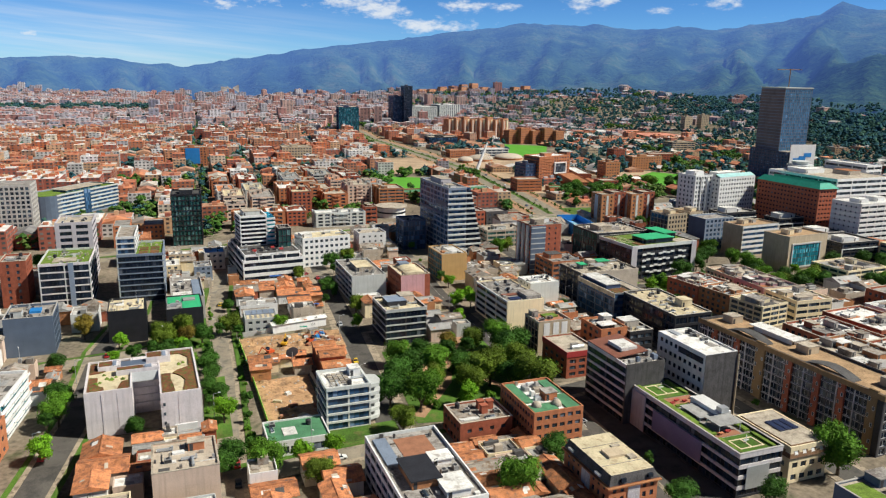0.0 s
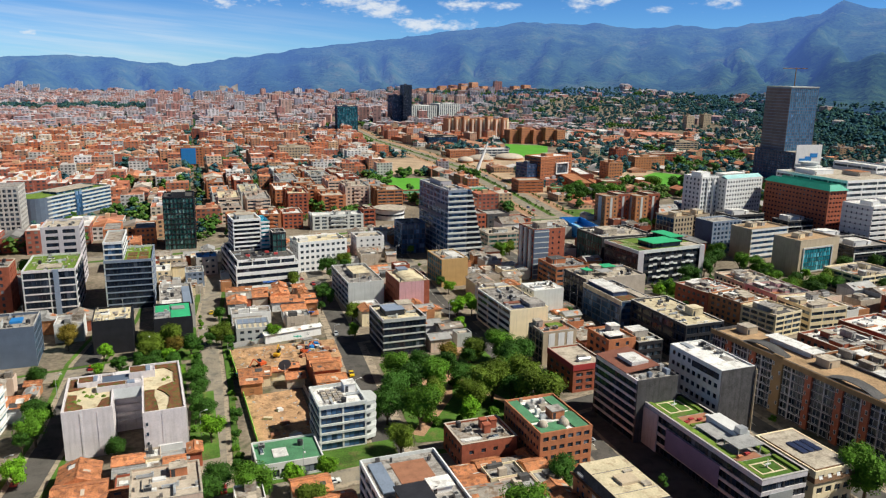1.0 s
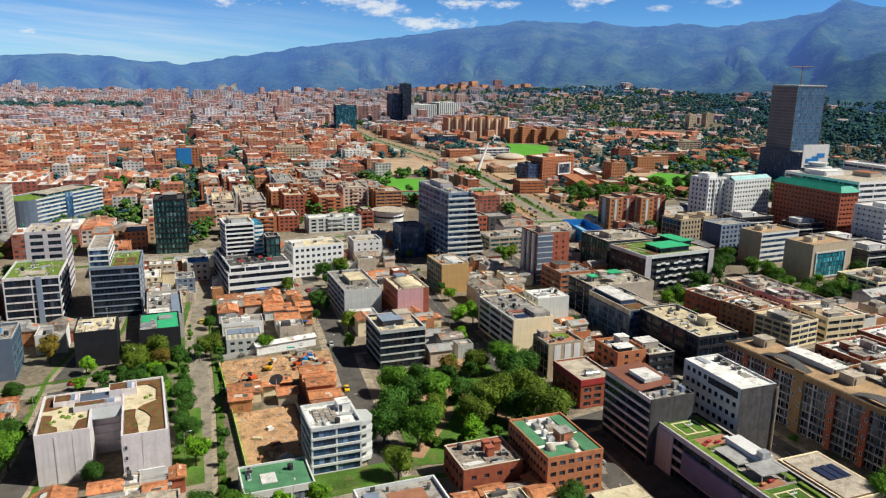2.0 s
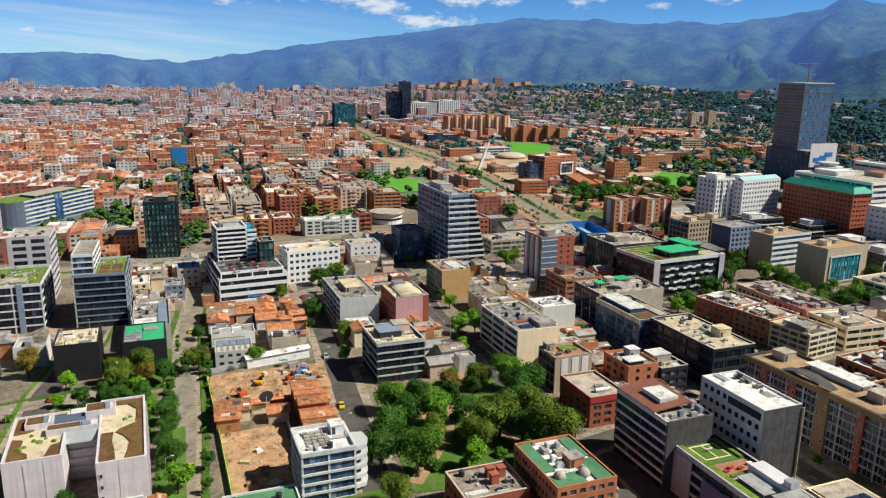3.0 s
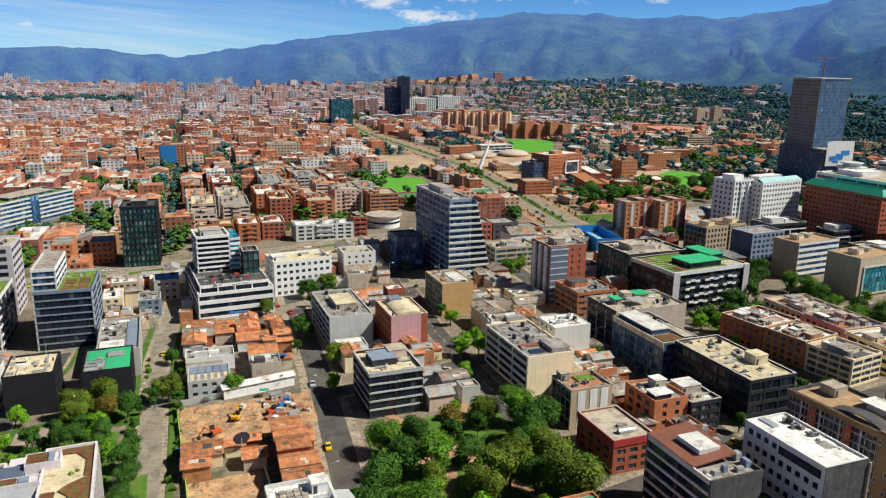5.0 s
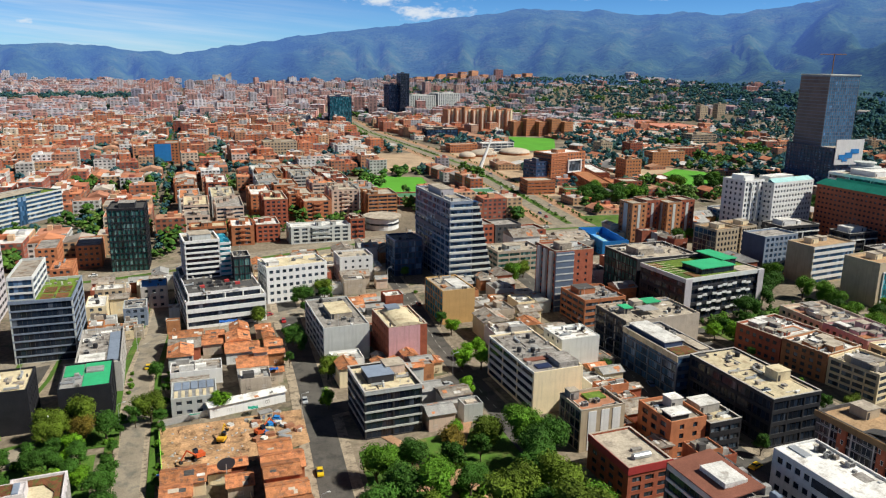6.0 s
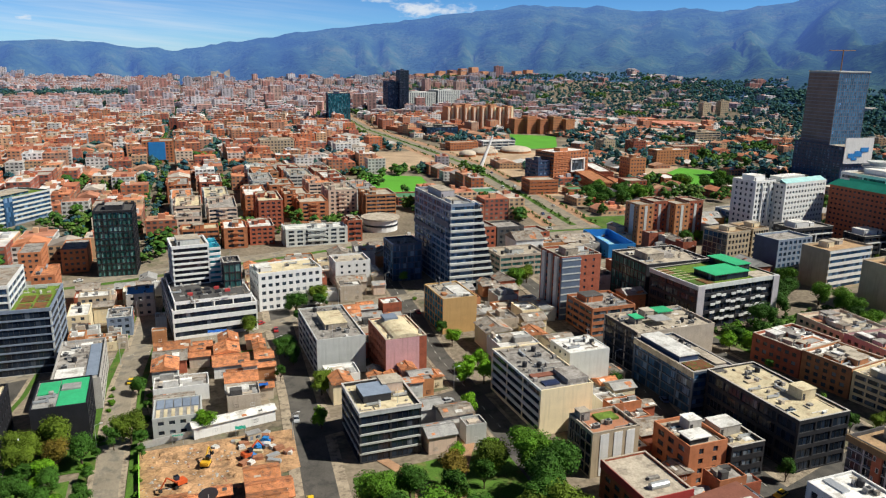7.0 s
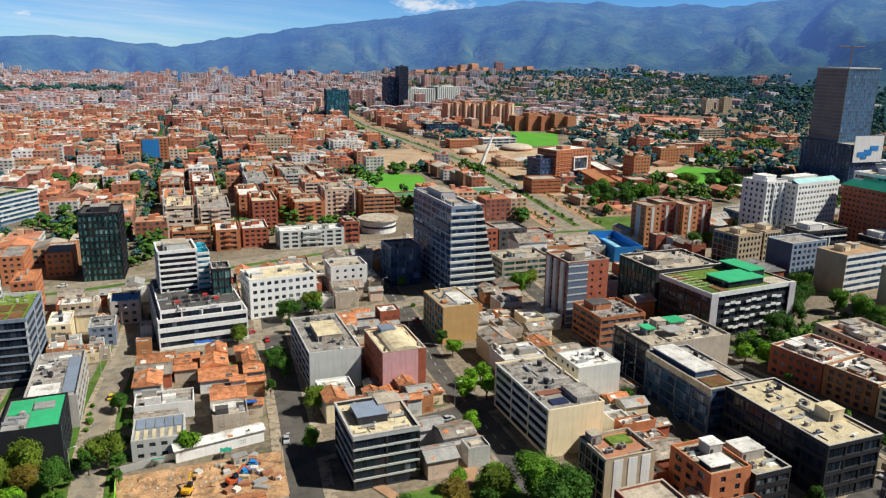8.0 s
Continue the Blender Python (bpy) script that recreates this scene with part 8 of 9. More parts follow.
g = random.Random(5)
sets = {}
leafy, woods = MB(), MB()
CB, SB = math.cos(radians(-6.5)), math.sin(radians(-6.5))
near_things = 0
for bi in range(-30, 46):
    for bj in range(5, 70):
        bw, bd = 62, 56
        u0, v0 = bi * bw, bj * bd
        cx, cy = CB * (u0 + 25) - SB * (v0 + 25), SB * (u0 + 25) + CB * (v0 + 25)
        r, az = math.hypot(cx, cy), math.degrees(math.atan2(cx, cy))
        if not (-16 < az < 64) or r < 300 or r > 3600 or r > foot(az) * (1.02 if az < 2 else 1.04):
            continue
        ang = radians(-6.5 + (g.uniform(-2, 2) + max(-16, min(16, 34 * noise.noise(Vector((cx / 420, cy / 420, 7))))) if r > 850 else 0))
        CA, SA = math.cos(ang), math.sin(ang)
        ou, ov = u0 + 25 + g.uniform(-4, 4), v0 + 25 + g.uniform(-4, 4)
        hilly = max(0.0, min(1.0, (r / foot(az) - 0.62) / 0.5))
        east = max(0.0, min(1.0, (az - 26) / 14))
        green = min(0.93 if az > 47 else 0.87, 0.34 * max(0.0, min(1.0, (az - 17) / 6)) * max(0.0, min(1.0, (r / foot(az) - 0.6) / 0.12)) + 0.05 + 0.3 * max(0, r / foot(az) - 1) + 0.17 + 0.62 * hilly * (0.35 + east) + 0.12 * east)
        tall = g.random()
        if g.random() < 0.07 and r < 2600:      # small neighbourhood parks
            for i in range(16):
                uu, vv = u0 + g.uniform(0, bw - 8), v0 + g.uniform(0, bd - 8)
                x, y = cx + CA * (uu - ou) - SA * (vv - ov), cy + SA * (uu - ou) + CA * (vv - ov)
                if not inhabited(x, y) and free(x, y, 5):
                    far_leaves(leafy, x, y, hill_z(x, y), g.uniform(3.5, 7), g)
            continue
        u = 0.0
        lot = 15 if r < 1500 else 21
        while u < bw - 11:
            w = lot * g.uniform(0.7, 1.3)
            v = 0.0
            while v < bd - 10:
                d = lot * g.uniform(0.75, 1.4)
                uu, vv = u0 + u, v0 + v
                x, y = cx + CA * (uu - ou) - SA * (vv - ov), cy + SA * (uu - ou) + CA * (vv - ov)
                mx, my = x + CA * w / 2 - SA * d / 2, y + SA * w / 2 + CA * d / 2
                v += d + (0.4 if g.random() < 0.75 else 5)
                if inhabited(mx, my) or not free(mx, my, 8):
                    continue
                z = hill_z(mx, my)
                if g.random() < (0.6 if 360 < mx < 760 and 540 < my < 1080 else green):
                    if g.random() < 0.85:
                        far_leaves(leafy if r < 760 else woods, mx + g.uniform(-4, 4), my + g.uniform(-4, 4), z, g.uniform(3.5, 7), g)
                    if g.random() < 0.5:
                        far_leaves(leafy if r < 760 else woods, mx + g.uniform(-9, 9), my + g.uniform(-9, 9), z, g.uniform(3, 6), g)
                    continue
                fl = g.choice([2, 3, 4, 5, 5, 6]) if tall < 0.55 else g.choice([2, 2, 3, 3, 4])
                if r > 1500 and g.random() < (0.09 if az < 10 else 0.035) and az < 30:
                    fl += g.randint(3, 9)
                if east > 0.4:
                    fl = max(1, fl - 2)
                if my < 500 or az < 3:
                    fl = min(fl + 1, 7)
                if 360 < mx < 760 and 540 < my < 1080:
                    fl = min(fl, 2)
                if 10 < mx < 240 and my < 780:
                    fl = min(fl, 4)
                h = fl * 2.9
                key = ("pale" if g.random() < (0.2 if r < 1400 else 0.34) else "brick")
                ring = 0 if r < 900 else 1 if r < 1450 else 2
                single = r < 820 and near_things < 130
                if single:
                    S, R_, W_ = MB(), MB(), MB()
                    R_m = W_m = 0
                else:
                    S = R_ = W_ = sets.setdefault((key, ring), MB())
                    R_m, W_m = 1, 2
                a6 = ang
                S.rbox((x, y), a6, w, d, z - 3, z + h, 0)
                if fl <= 3 and g.random() < 0.45:   # pitched tile roof
                    P = [(0, 0), (w, 0), (w, d), (0, d)]
                    Q = [(x + CA * p - SA * q, y + SA * p + CA * q) for p, q in P]
                    M0, M1 = [(x + CA * p - SA * q, y + SA * p + CA * q) for p, q in ((w / 2, 0), (w / 2, d))]
                    rz = z + h + 0.1
                    kk = len(R_.v)
                    R_.v += [(*q, rz) for q in Q] + [(*M0, rz + 2.4), (*M1, rz + 2.4)]
                    for f in ((0, 4, 5, 3), (4, 1, 2, 5), (0, 1, 4), (2, 3, 5)):
                        R_.f.append(tuple(kk + i for i in f)); R_.m.append(R_m)
                else:
                    ox, oy = x + CA * 0.4 - SA * 0.4, y + SA * 0.4 + CA * 0.4
                    R_.rbox((ox, oy), a6, w - 0.8, d - 0.8, z + h - 0.2, z + h + 0.12, R_m)
                    for q in range(g.choice([1, 2, 2, 3])):
                        p_, q_ = g.uniform(0.5, w - 5), g.uniform(0.5, d - 5)
                        S.rbox((x + CA * p_ - SA * q_, y + SA * p_ + CA * q_), a6, g.uniform(2, 4.5), g.uniform(2, 4.5), z + h, z + h + g.uniform(1.4, 3.2), 0)
                # windows of the faces turned to the south, west and east
                step = 3.2 if ring == 0 else 4.2 if ring == 1 else 7.0
                for fc in (0, 1, 2):
                    L_ = w if fc == 0 else d
                    if (fc == 1 and az < 2) or (fc == 2 and az > 12):
                        continue
                    n = max(1, int(L_ / step))
                    ww = 1.9 if ring < 2 else 4.2
                    for f_ in range(fl):
                        for i in range(n):
                            c0 = L_ * (i + 0.5) / n - ww / 2
                            zz = z + f_ * 2.9 + 1.0
                            if fc == 0:
                                P = [(c0, -0.08), (c0 + ww, -0.08)]
                            elif fc == 1:
                                P = [(-0.08, c0 + ww), (-0.08, c0)]
                            else:
                                P = [(w + 0.08, c0), (w + 0.08, c0 + ww)]
                            (ax, ay), (cx_, cy_) = [(x + CA * p - SA * q, y + SA * p + CA * q) for p, q in P]
                            W_.face([(ax, ay, zz), (cx_, cy_, zz), (cx_, cy_, zz + 1.35), (ax, ay, zz + 1.35)], W_m)
                if single:
                    near_things += 1
                    hs = tagged(part("distant_building", S, "far_wall" if key == "brick" else "far_wall_pale"), "{} {}-storey city building with flat roof".format("brick" if key == "brick" else "pale", ("one", "two", "three", "four", "five", "six", "seven", "eight")[min(fl, 8) - 1]), "building", "city buildings", "thing")
                    part("roof", R_, "far_roof", hs)
                    tagged(part("glazing", W_, "far_glass", hs), kind="stuff")
            u += w + (0.3 if g.random() < 0.8 else 4)
        for i in range(13 if r < 1300 else 4 if r < 2200 else 1):   # street trees
            uu, vv = u0 + g.choice([-5, bw - 6, g.uniform(0, bw)]), v0 + g.choice([-3, bd - 4, g.uniform(0, bd)])
            x, y = cx + CA * (uu - ou) - SA * (vv - ov), cy + SA * (uu - ou) + CA * (vv - ov)
            if not inhabited(x, y) and free(x, y, 5) and g.random() < 0.75:
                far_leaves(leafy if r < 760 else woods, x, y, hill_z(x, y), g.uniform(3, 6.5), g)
for (key, ring), S in sets.items():
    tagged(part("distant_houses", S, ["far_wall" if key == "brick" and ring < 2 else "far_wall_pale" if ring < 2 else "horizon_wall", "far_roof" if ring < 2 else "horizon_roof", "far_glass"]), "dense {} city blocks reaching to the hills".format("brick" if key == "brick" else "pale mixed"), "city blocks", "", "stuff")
x0_, y0_ = 0, 0
for v in np.linspace(505, 2000, 260):    # tree-lined canal
    x = 47 + (v - 400) * 0.118
    for s in (-4.5, 4.5):
        if not taken(x + s, v, 2) and g.random() < 0.7:
            far_leaves(g.choice([leafy, woods]), x + s + g.uniform(-2, 2), v, 0, g.uniform(2.2, 4.0), g)
for v in np.linspace(0, 1, 150):         # rows of small trees in the avenue
    i = min(len(DIAG) - 2, int(v * (len(DIAG) - 1)))
    s = v * (len(DIAG) - 1) - i
    x, y = DIAG[i][0] + s * (DIAG[i + 1][0] - DIAG[i][0]), DIAG[i][1] + s * (DIAG[i + 1][1] - DIAG[i][1])
    for o in (-17, 0, 17):
        if g.random() < 0.7:
            far_leaves(leafy, x + o + g.uniform(-1, 1), y, 0, g.uniform(0.9, 1.6), g)
for i in range(46):                      # grove in front of the curved office
    x, y = g.uniform(-40, 44), g.uniform(548, 640)
    if not taken(x, y, 4):
        far_leaves(g.choice([leafy, woods]), x, y, 0, g.uniform(2.5, 5), g)
for i in range(150):                     # shrubs in the office garden
    x, y = g.uniform(262, 334), g.uniform(258, 312)
    if not taken(x, y, 1.2):
        far_leaves(leafy, x, y, 0, g.uniform(0.9, 2.6), g)
for i in range(60):                      # trees round the playing fields
    a = g.choice([(235, 640, 270, 770), (268, 765, 330, 735), (605, 570, 650, 700), (540, 540, 610, 545), (370, 700, 380, 770)])
    far_leaves(leafy, g.uniform(a[0], a[2]), g.uniform(a[1], a[3]), 0, g.uniform(3, 6), g)
for i in range(1500):                    # woods at the foot of the hills
    az = g.triangular(34, 66, 56)
    r = foot(az) * g.triangular(0.78, 1.0, 0.95)
    x, y = r * math.sin(radians(az)), r * math.cos(radians(az))
    if not taken(x, y, 8) and r < 3600:
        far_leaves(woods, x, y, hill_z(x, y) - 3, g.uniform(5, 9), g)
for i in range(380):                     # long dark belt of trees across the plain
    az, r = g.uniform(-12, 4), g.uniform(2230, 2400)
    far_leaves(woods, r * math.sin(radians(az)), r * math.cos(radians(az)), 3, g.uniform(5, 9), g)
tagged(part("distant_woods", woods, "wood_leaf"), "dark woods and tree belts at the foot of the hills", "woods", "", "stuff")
tagged(part("distant_trees", leafy, "far_leaf"), "scattered green trees among the distant houses", "trees", "", "stuff")


# ---- rooftop plant ----
def rooftop_kinds():
    kinds = []
    q = MB(); q.box(-0.9, -0.6, 0, 0.9, 0.6, 1.2); q.tube((0, 0, 1.2), (0, 0, 1.32), 0.48, 0.48, 12, 1); q.box(-0.8, -0.62, 0.2, 0.8, -0.6, 1.0, 1)
    kinds.append((q.mesh("air_conditioner", ["roof_sheet", "frame_dark"]), "grey air-conditioning unit on a flat roof", "air conditioner"))
    q = MB(); q.tube((0, 0, 0), (0, 0, 1.5), 0.75, 0.8, 14); q.tube((0, 0, 1.5), (0, 0, 1.75), 0.8, 0.3, 14)
    kinds.append((q.mesh("water_tank", ["charcoal"]), "dark round water tank on a roof", "water tank"))
    q = MB(); q.box(-1.6, -0.5, 0, 1.6, 0.5, 0.35, 1); q.box(-1.5, -0.4, 0.35, 1.5, 0.4, 0.6, 0)
    kinds.append((q.mesh("skylight", ["glass", "white"]), "long framed skylight on a roof", "skylight"))
    q = MB(); q.box(-2.0, -0.3, 0.3, 2.0, 0.3, 0.85); q.box(1.4, -0.3, 0.85, 2.0, 0.3, 1.3); q.box(-1.8, -0.2, 0, -1.6, 0.2, 0.3); q.box(1.6, -0.2, 0, 1.8, 0.2, 0.3)
    kinds.append((q.mesh("air_duct", ["aluminium"]), "galvanised air duct on a roof", "duct"))
    q = MB(); q.tube((0, 0, 0), (0, 0, 4.5), 0.07, 0.04, 6); q.tube((-0.7, 0, 3.6), (0.7, 0, 3.6), 0.04, 0.04, 5); q.tube((0, -0.5, 4.1), (0, 0.5, 4.1), 0.04, 0.04, 5)
    kinds.append((q.mesh("antenna", ["aluminium"]), "thin metal antenna on a roof", "antenna"))
    return kinds


RK = rooftop_kinds()
r4 = random.Random(21)
n_unit = 0
for b in [o for o in scene.objects if o.parent is None and "w" in o.keys() and "d" in o.keys()]:
    F = b.matrix_basis.translation
    if F.y > 440 or F.x > 300 or F.y < 115 or n_unit > 290 or b.name.startswith("terraced"):
        continue
    patches = [c for c in b.children if c.name.split(".")[0] not in ("wall", "core", "roof", "coping")]
    boxes = []
    for c in patches:
        xs = [v.co.x for v in c.data.vertices]; ys = [v.co.y for v in c.data.vertices]
        boxes.append((min(xs), min(ys), max(xs), max(ys)))
    want = min(7, 2 + int(b["w"] * b["d"] / 90))
    tries = 0
    while want and tries < 40:
        tries += 1
        x, y = r4.uniform(2.2, b["w"] - 2.2), r4.uniform(2.2, b["d"] - 2.2)
        if any(a - 1.9 < x < c + 1.9 and e - 1.2 < y < f + 1.2 for a, e, c, f in boxes):
            continue
        me, lb, cat = RK[r4.choice([0, 0, 0, 1, 2, 3, 3, 4])]
        m = b.matrix_basis @ Matrix.Translation((x, y, b["h"])) @ pose(0, 0, 0, 0, 0, r4.choice([0, 0, 90]))
        o = tagged(new(me.name.split(".")[0], me), lb, cat, "rooftop plant", "thing")
        o.matrix_basis = m
        boxes.append((x - 1, y - 1, x + 1, y + 1))
        want -= 1
        n_unit += 1


# ---- cars, street lamps ----
def car_kind(m, label, van=False):
    c = MB()
    L, H = (4.3, 0.75) if not van else (5.0, 1.2)
    xs = [(-L / 2, 0.35), (-L / 2, 0.78), (-L * 0.36, 0.9), (L * 0.22, 0.9), (L / 2 - 0.1, 0.78), (L / 2, 0.35)]
    k = len(c.v)
    for s in (-0.86, 0.86):
        c.v += [(x, s, z) for x, z in xs]
    c.f += [tuple(k + i for i in range(6)), tuple(k + 6 + i for i in range(5, -1, -1))] + [(k + (i + 1) % 6, k + i, k + 6 + i, k + 6 + (i + 1) % 6) for i in range(6)]
    c.m += [0] * 8
    if van:
        c.box(-L * 0.45, -0.84, 0.9, L * 0.2, 0.84, 1.9)
    else:
        c.box(-L * 0.26, -0.66, 1.32, L * 0.08, 0.66, 1.42)
    ob = tagged(new("car" if not van else "van", c.mesh("car", [m])), label, "car" if not van else "van", "parked cars", "thing")
    q = MB(); k = len(q.v)
    z1 = 1.33 if not van else 1.7
    lo, hi = ((-L * 0.38, L * 0.2), (-L * 0.27, L * 0.09)) if not van else ((L * 0.2, L * 0.34), (L * 0.2, L * 0.24))
    for z, (a, b_), w_ in ((0.89, lo, 0.8), (z1, hi, 0.67)):
        q.v += [(a, -w_, z), (b_, -w_, z), (b_, w_, z), (a, w_, z)]
    q.f += [(0, 1, 5, 4), (1, 2, 6, 5), (2, 3, 7, 6), (3, 0, 4, 7), (4, 5, 6, 7)]; q.m += [0] * 5
    part("glazing", q, "glass_black", ob)
    wm = MB(); wm.tube((0, -0.1, 0), (0, 0.1, 0), 0.32, 0.32, 12); wm = wm.mesh("wheel", "rubber")
    for x in (-L * 0.3, L * 0.3):
        for y in (-0.8, 0.8):
            part("wheel", wm, None, ob, at=Matrix.Translation((x, y, 0.32)))
    return ob


CARS = [car_kind("car_white", "parked white car at the kerb"), car_kind("car_silver", "parked silver car at the kerb"), car_kind("car_black", "parked black car at the kerb"), car_kind("car_red", "parked red car at the kerb"), car_kind("car_blue", "parked blue car at the kerb"), car_kind("car_white", "parked white van at the kerb", True), car_kind("car_yellow", "yellow taxi at the kerb side")]
spots, tries = [], 0
while len(spots) < 34 and tries < 900:
    tries += 1
    nm, pts, wd, m, pv, dz = r4.choice(STREETS[:10])
    i = r4.randrange(len(pts) - 1)
    a, c = Vector((*pts[i], 0)), Vector((*pts[i + 1], 0))
    t = (c - a).normalized()
    sd = r4.choice([-1, 1])
    p = a + (c - a) * r4.random() + Vector((-t.y, t.x, 0)) * sd * (wd / 2 - 1.25)
    if p.y < 130 or any((p - s).length < 6.5 for s in spots) or taken(p.x, p.y, 1.2):
        continue
    spots.append(p)
    copy_thing(r4.choice(CARS), pose(p.x, p.y, 0.18 + dz, 0, 0, math.degrees(math.atan2(t.y, t.x)) + (180 if sd > 0 else 0)))
for line, off, cnt in ((AVENUE, (-9, -5.5, 5.5, 9), 14), (DIAG[:4], (-9, -5.5, 5.5, 9), 12)):
    k = 0
    while k < cnt:
        i = r4.randrange(len(line) - 1)
        a, c = Vector((*line[i], 0)), Vector((*line[i + 1], 0))
        t = (c - a).normalized()
        o = r4.choice(off)
        p = a + (c - a) * r4.random() + Vector((-t.y, t.x, 0)) * o
        k += 1
        if any((p - q).length < 7 for q in spots) or taken(p.x, p.y, 1.2):
            continue
        spots.append(p)
        copy_thing(r4.choice(CARS), pose(p.x, p.y, 0.125, 0, 0, math.degrees(math.atan2(t.y, t.x)) + (180 if o > 0 else 0)))
for c in CARS:
    for o in list(c.children) + [c]:
        bpy.data.objects.remove(o)


lamp = base("street_lamp", "slim grey street lamp with curved arm", "street lamp", pose(0, 0, -50), "street lamps")
q = MB(); q.tube((0, 0, 0), (0, 0, 8), 0.1, 0.07, 7); part("pole", q, "aluminium", lamp)
q = MB(); q.tube((0, 0, 8), (1.6, 0, 8.5), 0.06, 0.05, 6); part("arm", q, "aluminium", lamp)
q = MB(); q.box(1.4, -0.16, 8.4, 2.2, 0.16, 8.58); part("lamp_head", q, "frame_white", lamp)
for nm, pts, wd, m, pv, dz in STREETS[:9]:
    for (ax, ay), (bx, by) in zip(pts, pts[1:]):
        if ay < 150:
            continue
        L = math.hypot(bx - ax, by - ay)
        t = Vector(((bx - ax) / L, (by - ay) / L, 0))
        n = Vector((-t.y, t.x, 0))
        p = Vector((ax, ay, 0)) + t * L * 0.5 + n * (wd / 2 + 0.6)
        if not taken(p.x, p.y, 0.4):
            copy_thing(lamp, pose(p.x, p.y, 0.15 + dz, 0, 0, math.degrees(math.atan2(-n.y, -n.x))))
for o in list(lamp.children) + [lamp]:
    bpy.data.objects.remove(o)
for nm, pts, wd, m, pv, dz in STREETS[3:6]:
    q = MB()
    for (ax, ay), (bx, by) in zip(pts, pts[1:]):
        L = math.hypot(bx - ax, by - ay)
        a = math.atan2(by - ay, bx - ax)
        s = 2.0
        while s < L - 4:
            px, py = ax + math.cos(a) * s, ay + math.sin(a) * s
            q.rbox((px, py), a, 2.4, 0.14, 0.165 + dz, 0.178 + dz)
            s += 6.0
    tagged(part("lane_marking", q, "road_line"), "worn white dashed centre line", "road marking", "", "structure")


# ---- stores on the building lots ----
STORES = [("plank_stack", "stack of pale sawn planks on the dirt", "roof_cream", 3.2, 1.2, 0.8, 4), ("pipe_stack", "stack of grey pipes on the bare lot", "aluminium", 4.0, 1.4, 0.7, 3), ("tarpaulin_heap", "blue tarpaulin over stored material", "roof_blue", 2.6, 2.0, 1.0, 1), ("sand_bag_pile", "pile of white bags on the bare lot", "roof_white", 2.0, 1.6, 0.9, 3), ("site_hut", "small pale site hut with flat roof", "beige", 4.0, 2.4, 2.5, 1), ("timber_stack", "stack of dark used shuttering timber", "deck", 3.0, 1.6, 1.0, 3)]
for i in range(34):
    nm, lb, m, w, d, h, layers = STORES[4 if i == 20 else (0, 1, 5, 3, 5, 0, 1, 2, 3, 5)[i % 10]]
    x, y = (rnd.uniform(70, 84), rnd.uniform(279, 294)) if i % 4 < 2 else (rnd.uniform(46, 61), rnd.uniform(216, 250)) if i % 4 == 2 else (rnd.uniform(66, 80), rnd.uniform(284, 295))
    t_ = base(nm, lb, nm.split("_")[-1], pose(x, y, 0.2, 0, 0, rnd.uniform(-40, 40)), "building site stores")
    q = MB()
    for k in range(layers):
        a, e = k * h / layers, (k + 0.88) * h / layers
        n = 1 if layers == 1 else 4
        for j in range(n):
            q.box(k * 0.06, j * d / n, a, w - k * 0.09 - 0.1 * (j % 2), (j + 0.9) * d / n, e)
    if nm == "tarpaulin_heap":
        q.prism([(0.3, 0.3), (2.2, 0.2), (2.0, 1.6), (0.4, 1.8)], h, h + 0.35)
    part("stack" if layers > 1 else "body", q, m, t_)
    if nm == "site_hut":
        q = MB(); q.box(-.1, -.1, h, w + .1, d + .1, h + .12); part("roof", q, "roof_sheet", t_); q = MB(); q.box(.6, -.05, .1, 1.4, -.003, 2.0); part("door", q, "blue_grey", t_); q = MB(); q.box(2.2, -.05, 1.0, 3.6, -.003, 1.8); part("window", q, "glass", t_)

# ---- verges and gardens ----
def offset_line(pts, o):
    out = []
    for i, p in enumerate(pts):
        a, c = Vector((*pts[max(i - 1, 0)], 0)), Vector((*pts[min(i + 1, len(pts) - 1)], 0))
        t = (c - a).normalized()
        out.append((p[0] - t.y * o, p[1] + t.x * o))
    return out


for i, o, wd in ((0, 5.9, 2.4), (0, -5.9, 2.0), (1, 6.4, 1.6), (1, -6.2, 1.6), (6, 5.2, 2.0), (8, 5.0, 2.6)):
    strip("verge", offset_line(STREETS[i][1], o), wd, "grass", 0.19 + STREETS[i][5] + 0.004 * i + (0.002 if o < 0 else 0), "green verge beside the pavement", "grass")
patch("garden", [(14, 296), (36, 294), (37, 309), (15, 307)], "grass", 0.2, "overgrown garden in front of the dark offices", "lawn")
patch("garden", [(24, 214), (31, 214), (36, 262), (29, 262)], "grass", 0.185, "planted strip beside the terraced building", "lawn")
patch("garden", [(56, 197), (78, 193), (80, 205), (58, 206)], "grass", 0.185, "lawn before the blue and white office", "lawn")
patch("garden", [(236, 300), (262, 306), (258, 345), (238, 330)], "grass", 0.185, "garden beside the office", "lawn")
patch("garden", [(64, 355), (92, 363), (92, 362), (64, 353.6)], "pitch_grass", 0.185, "bright lawn strip before the podium", "lawn")


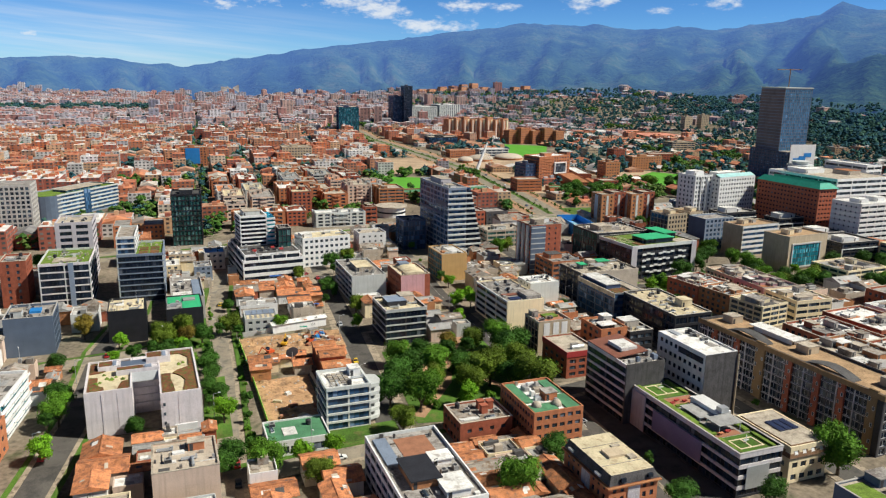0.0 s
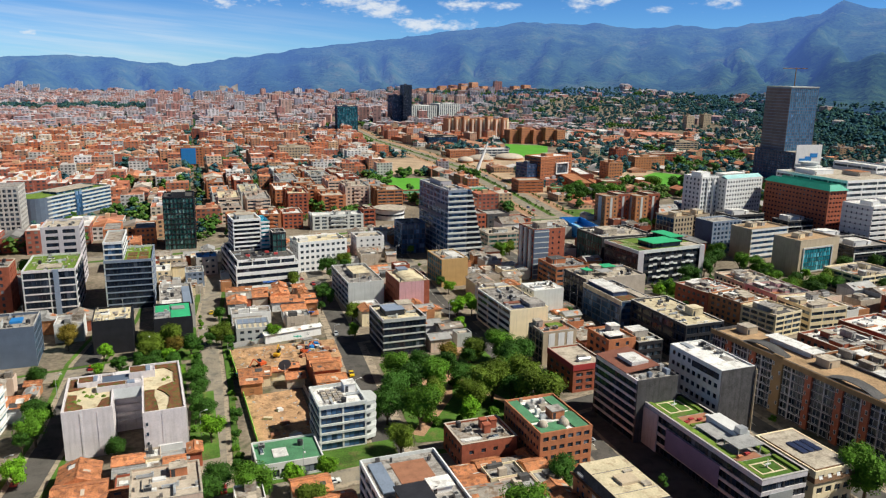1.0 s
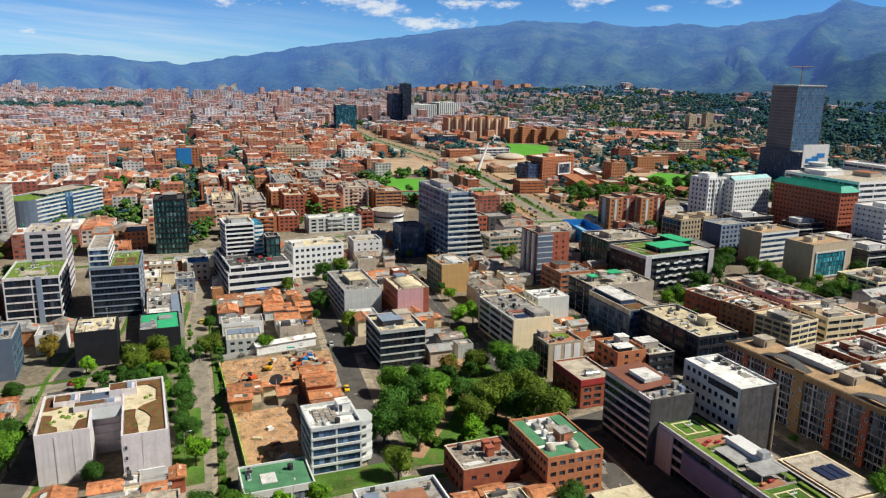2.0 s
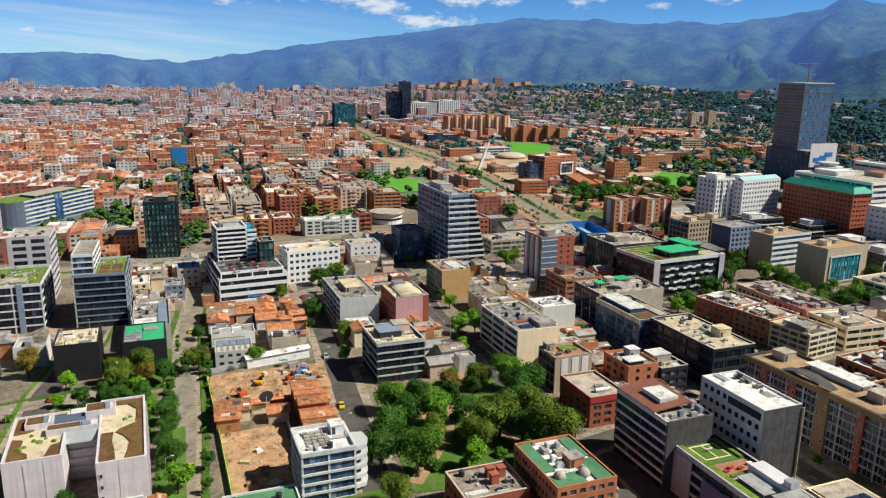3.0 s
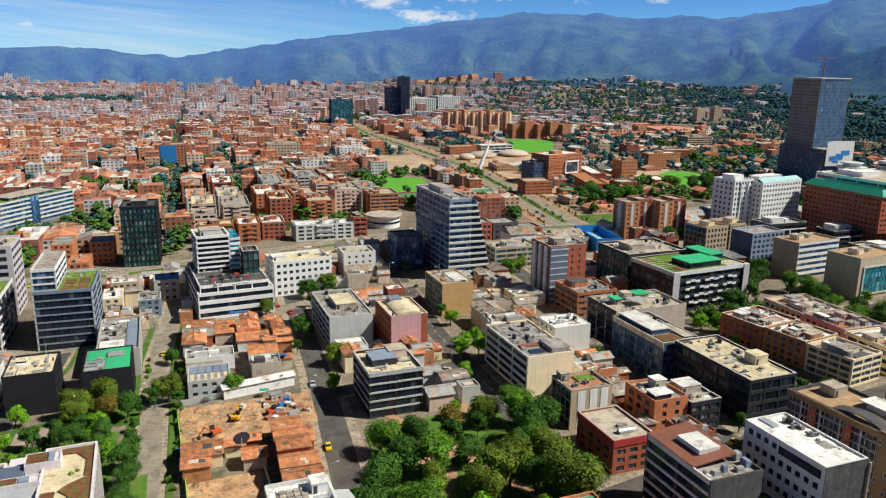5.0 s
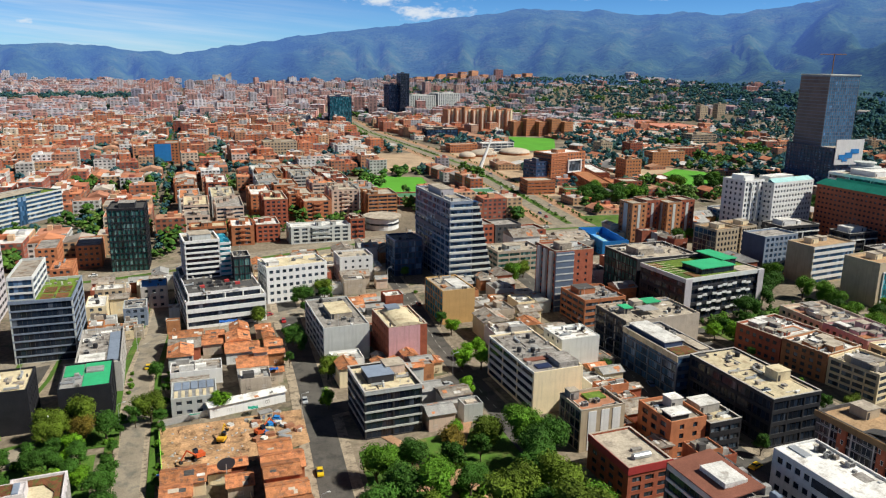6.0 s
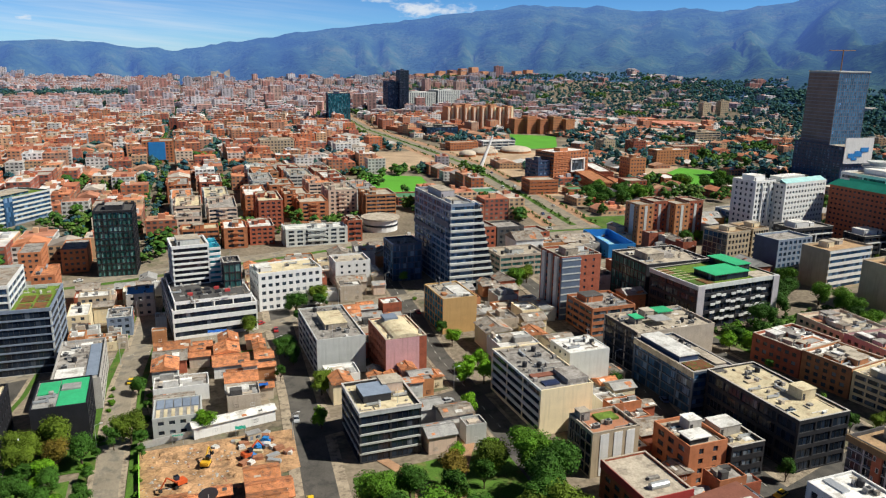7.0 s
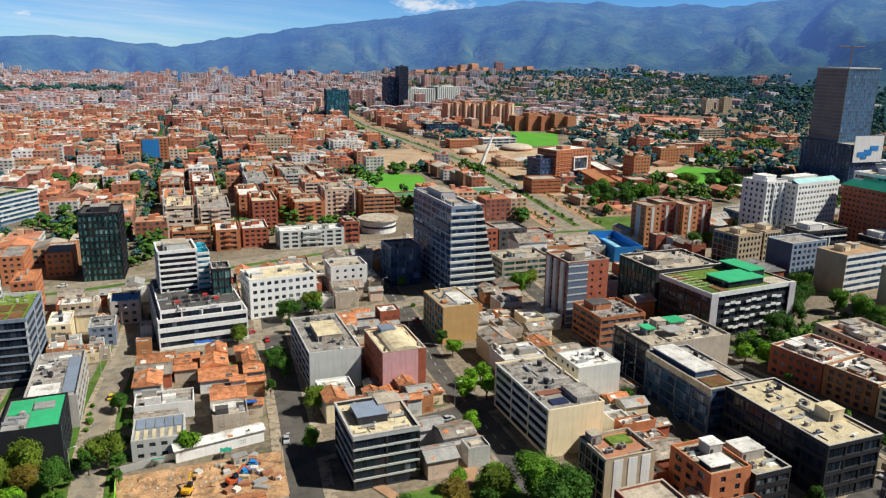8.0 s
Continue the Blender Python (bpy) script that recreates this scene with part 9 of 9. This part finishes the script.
# ---- rubble, stains of use ----
g5 = random.Random(9)
for nm, m, cnt, r0, r1, lb in (("earth_heap", "dirt", 46, 0.8, 2.6, "heaps of dug ochre earth"), ("rubble", "concrete", 170, 0.15, 0.6, "broken concrete rubble on the bare lots"), ("timber_pile", "deck", 40, 0.2, 0.5, "scattered timber and brick debris")):
    q = MB()
    for i in range(cnt):
        if i % 3:
            v = g5.uniform(271, 296); u = g5.uniform(45.5, 70) + (v - 270) * 0.1
        else:
            v = g5.uniform(216, 251); u = g5.uniform(43, 58.5) + (v - 214) * 0.09
        lump(q, u, v, 0.16, g5.uniform(r0, r1), g5, 0.35 if "earth" in nm else 0.6)
    tagged(part(nm, q, m), lb, "rubble", "", "stuff")
for b in [o for o in scene.objects if o.parent is None and "w" in o.keys() and "d" in o.keys()]:
    F = b.matrix_basis.translation
    if F.y > 400 or F.x > 262 or F.y < 115 or b.name.startswith(("terraced", "shopping", "pavilion")):
        continue
    boxes = []
    for c in b.children:
        if c.name.split(".")[0] not in ("wall", "core", "roof", "coping"):
            xs = [v.co.x for v in c.data.vertices]; ys = [v.co.y for v in c.data.vertices]
            boxes.append((min(xs), min(ys), max(xs), max(ys)))
    q = MB()
    for k in range(10 + int(b["w"] * b["d"] / 18)):      # repairs, pipes, vents and small units
        kind = g5.random()
        if kind < 0.22:
            w, d, z = g5.uniform(1.2, 4.5), g5.uniform(1.2, 5), g5.uniform(0.02, 0.1)
        elif kind < 0.5:
            w, d, z = (g5.uniform(2, 6), 0.16, g5.uniform(0.2, 0.4)) if g5.random() < 0.5 else (0.16, g5.uniform(2, 6), g5.uniform(0.2, 0.4))
        else:
            w, d, z = g5.uniform(0.35, 1.3), g5.uniform(0.35, 1.3), g5.uniform(0.3, 1.4)
        if b["w"] - w - 1.0 < 0.6 or b["d"] - d - 1.0 < 0.6:
            continue
        x, y = g5.uniform(0.5, b["w"] - w - 0.5), g5.uniform(0.5, b["d"] - d - 0.5)
        if any(x < c + 0.05 and x + w > a - 0.05 and y < f + 0.05 and y + d > e - 0.05 for a, e, c, f in boxes):
            continue
        q.box(x, y, b["h"] + 0.004, x + w, y + d, b["h"] + z, g5.randrange(6))
        boxes.append((x, y, x + w, y + d))
    if q.f:
        tagged(part("roof_clutter", q, ["roof_dark", "roof_grey", "roof_pale", "roof_white", "roof_sheet", "fibre_roof"], b), kind="stuff")
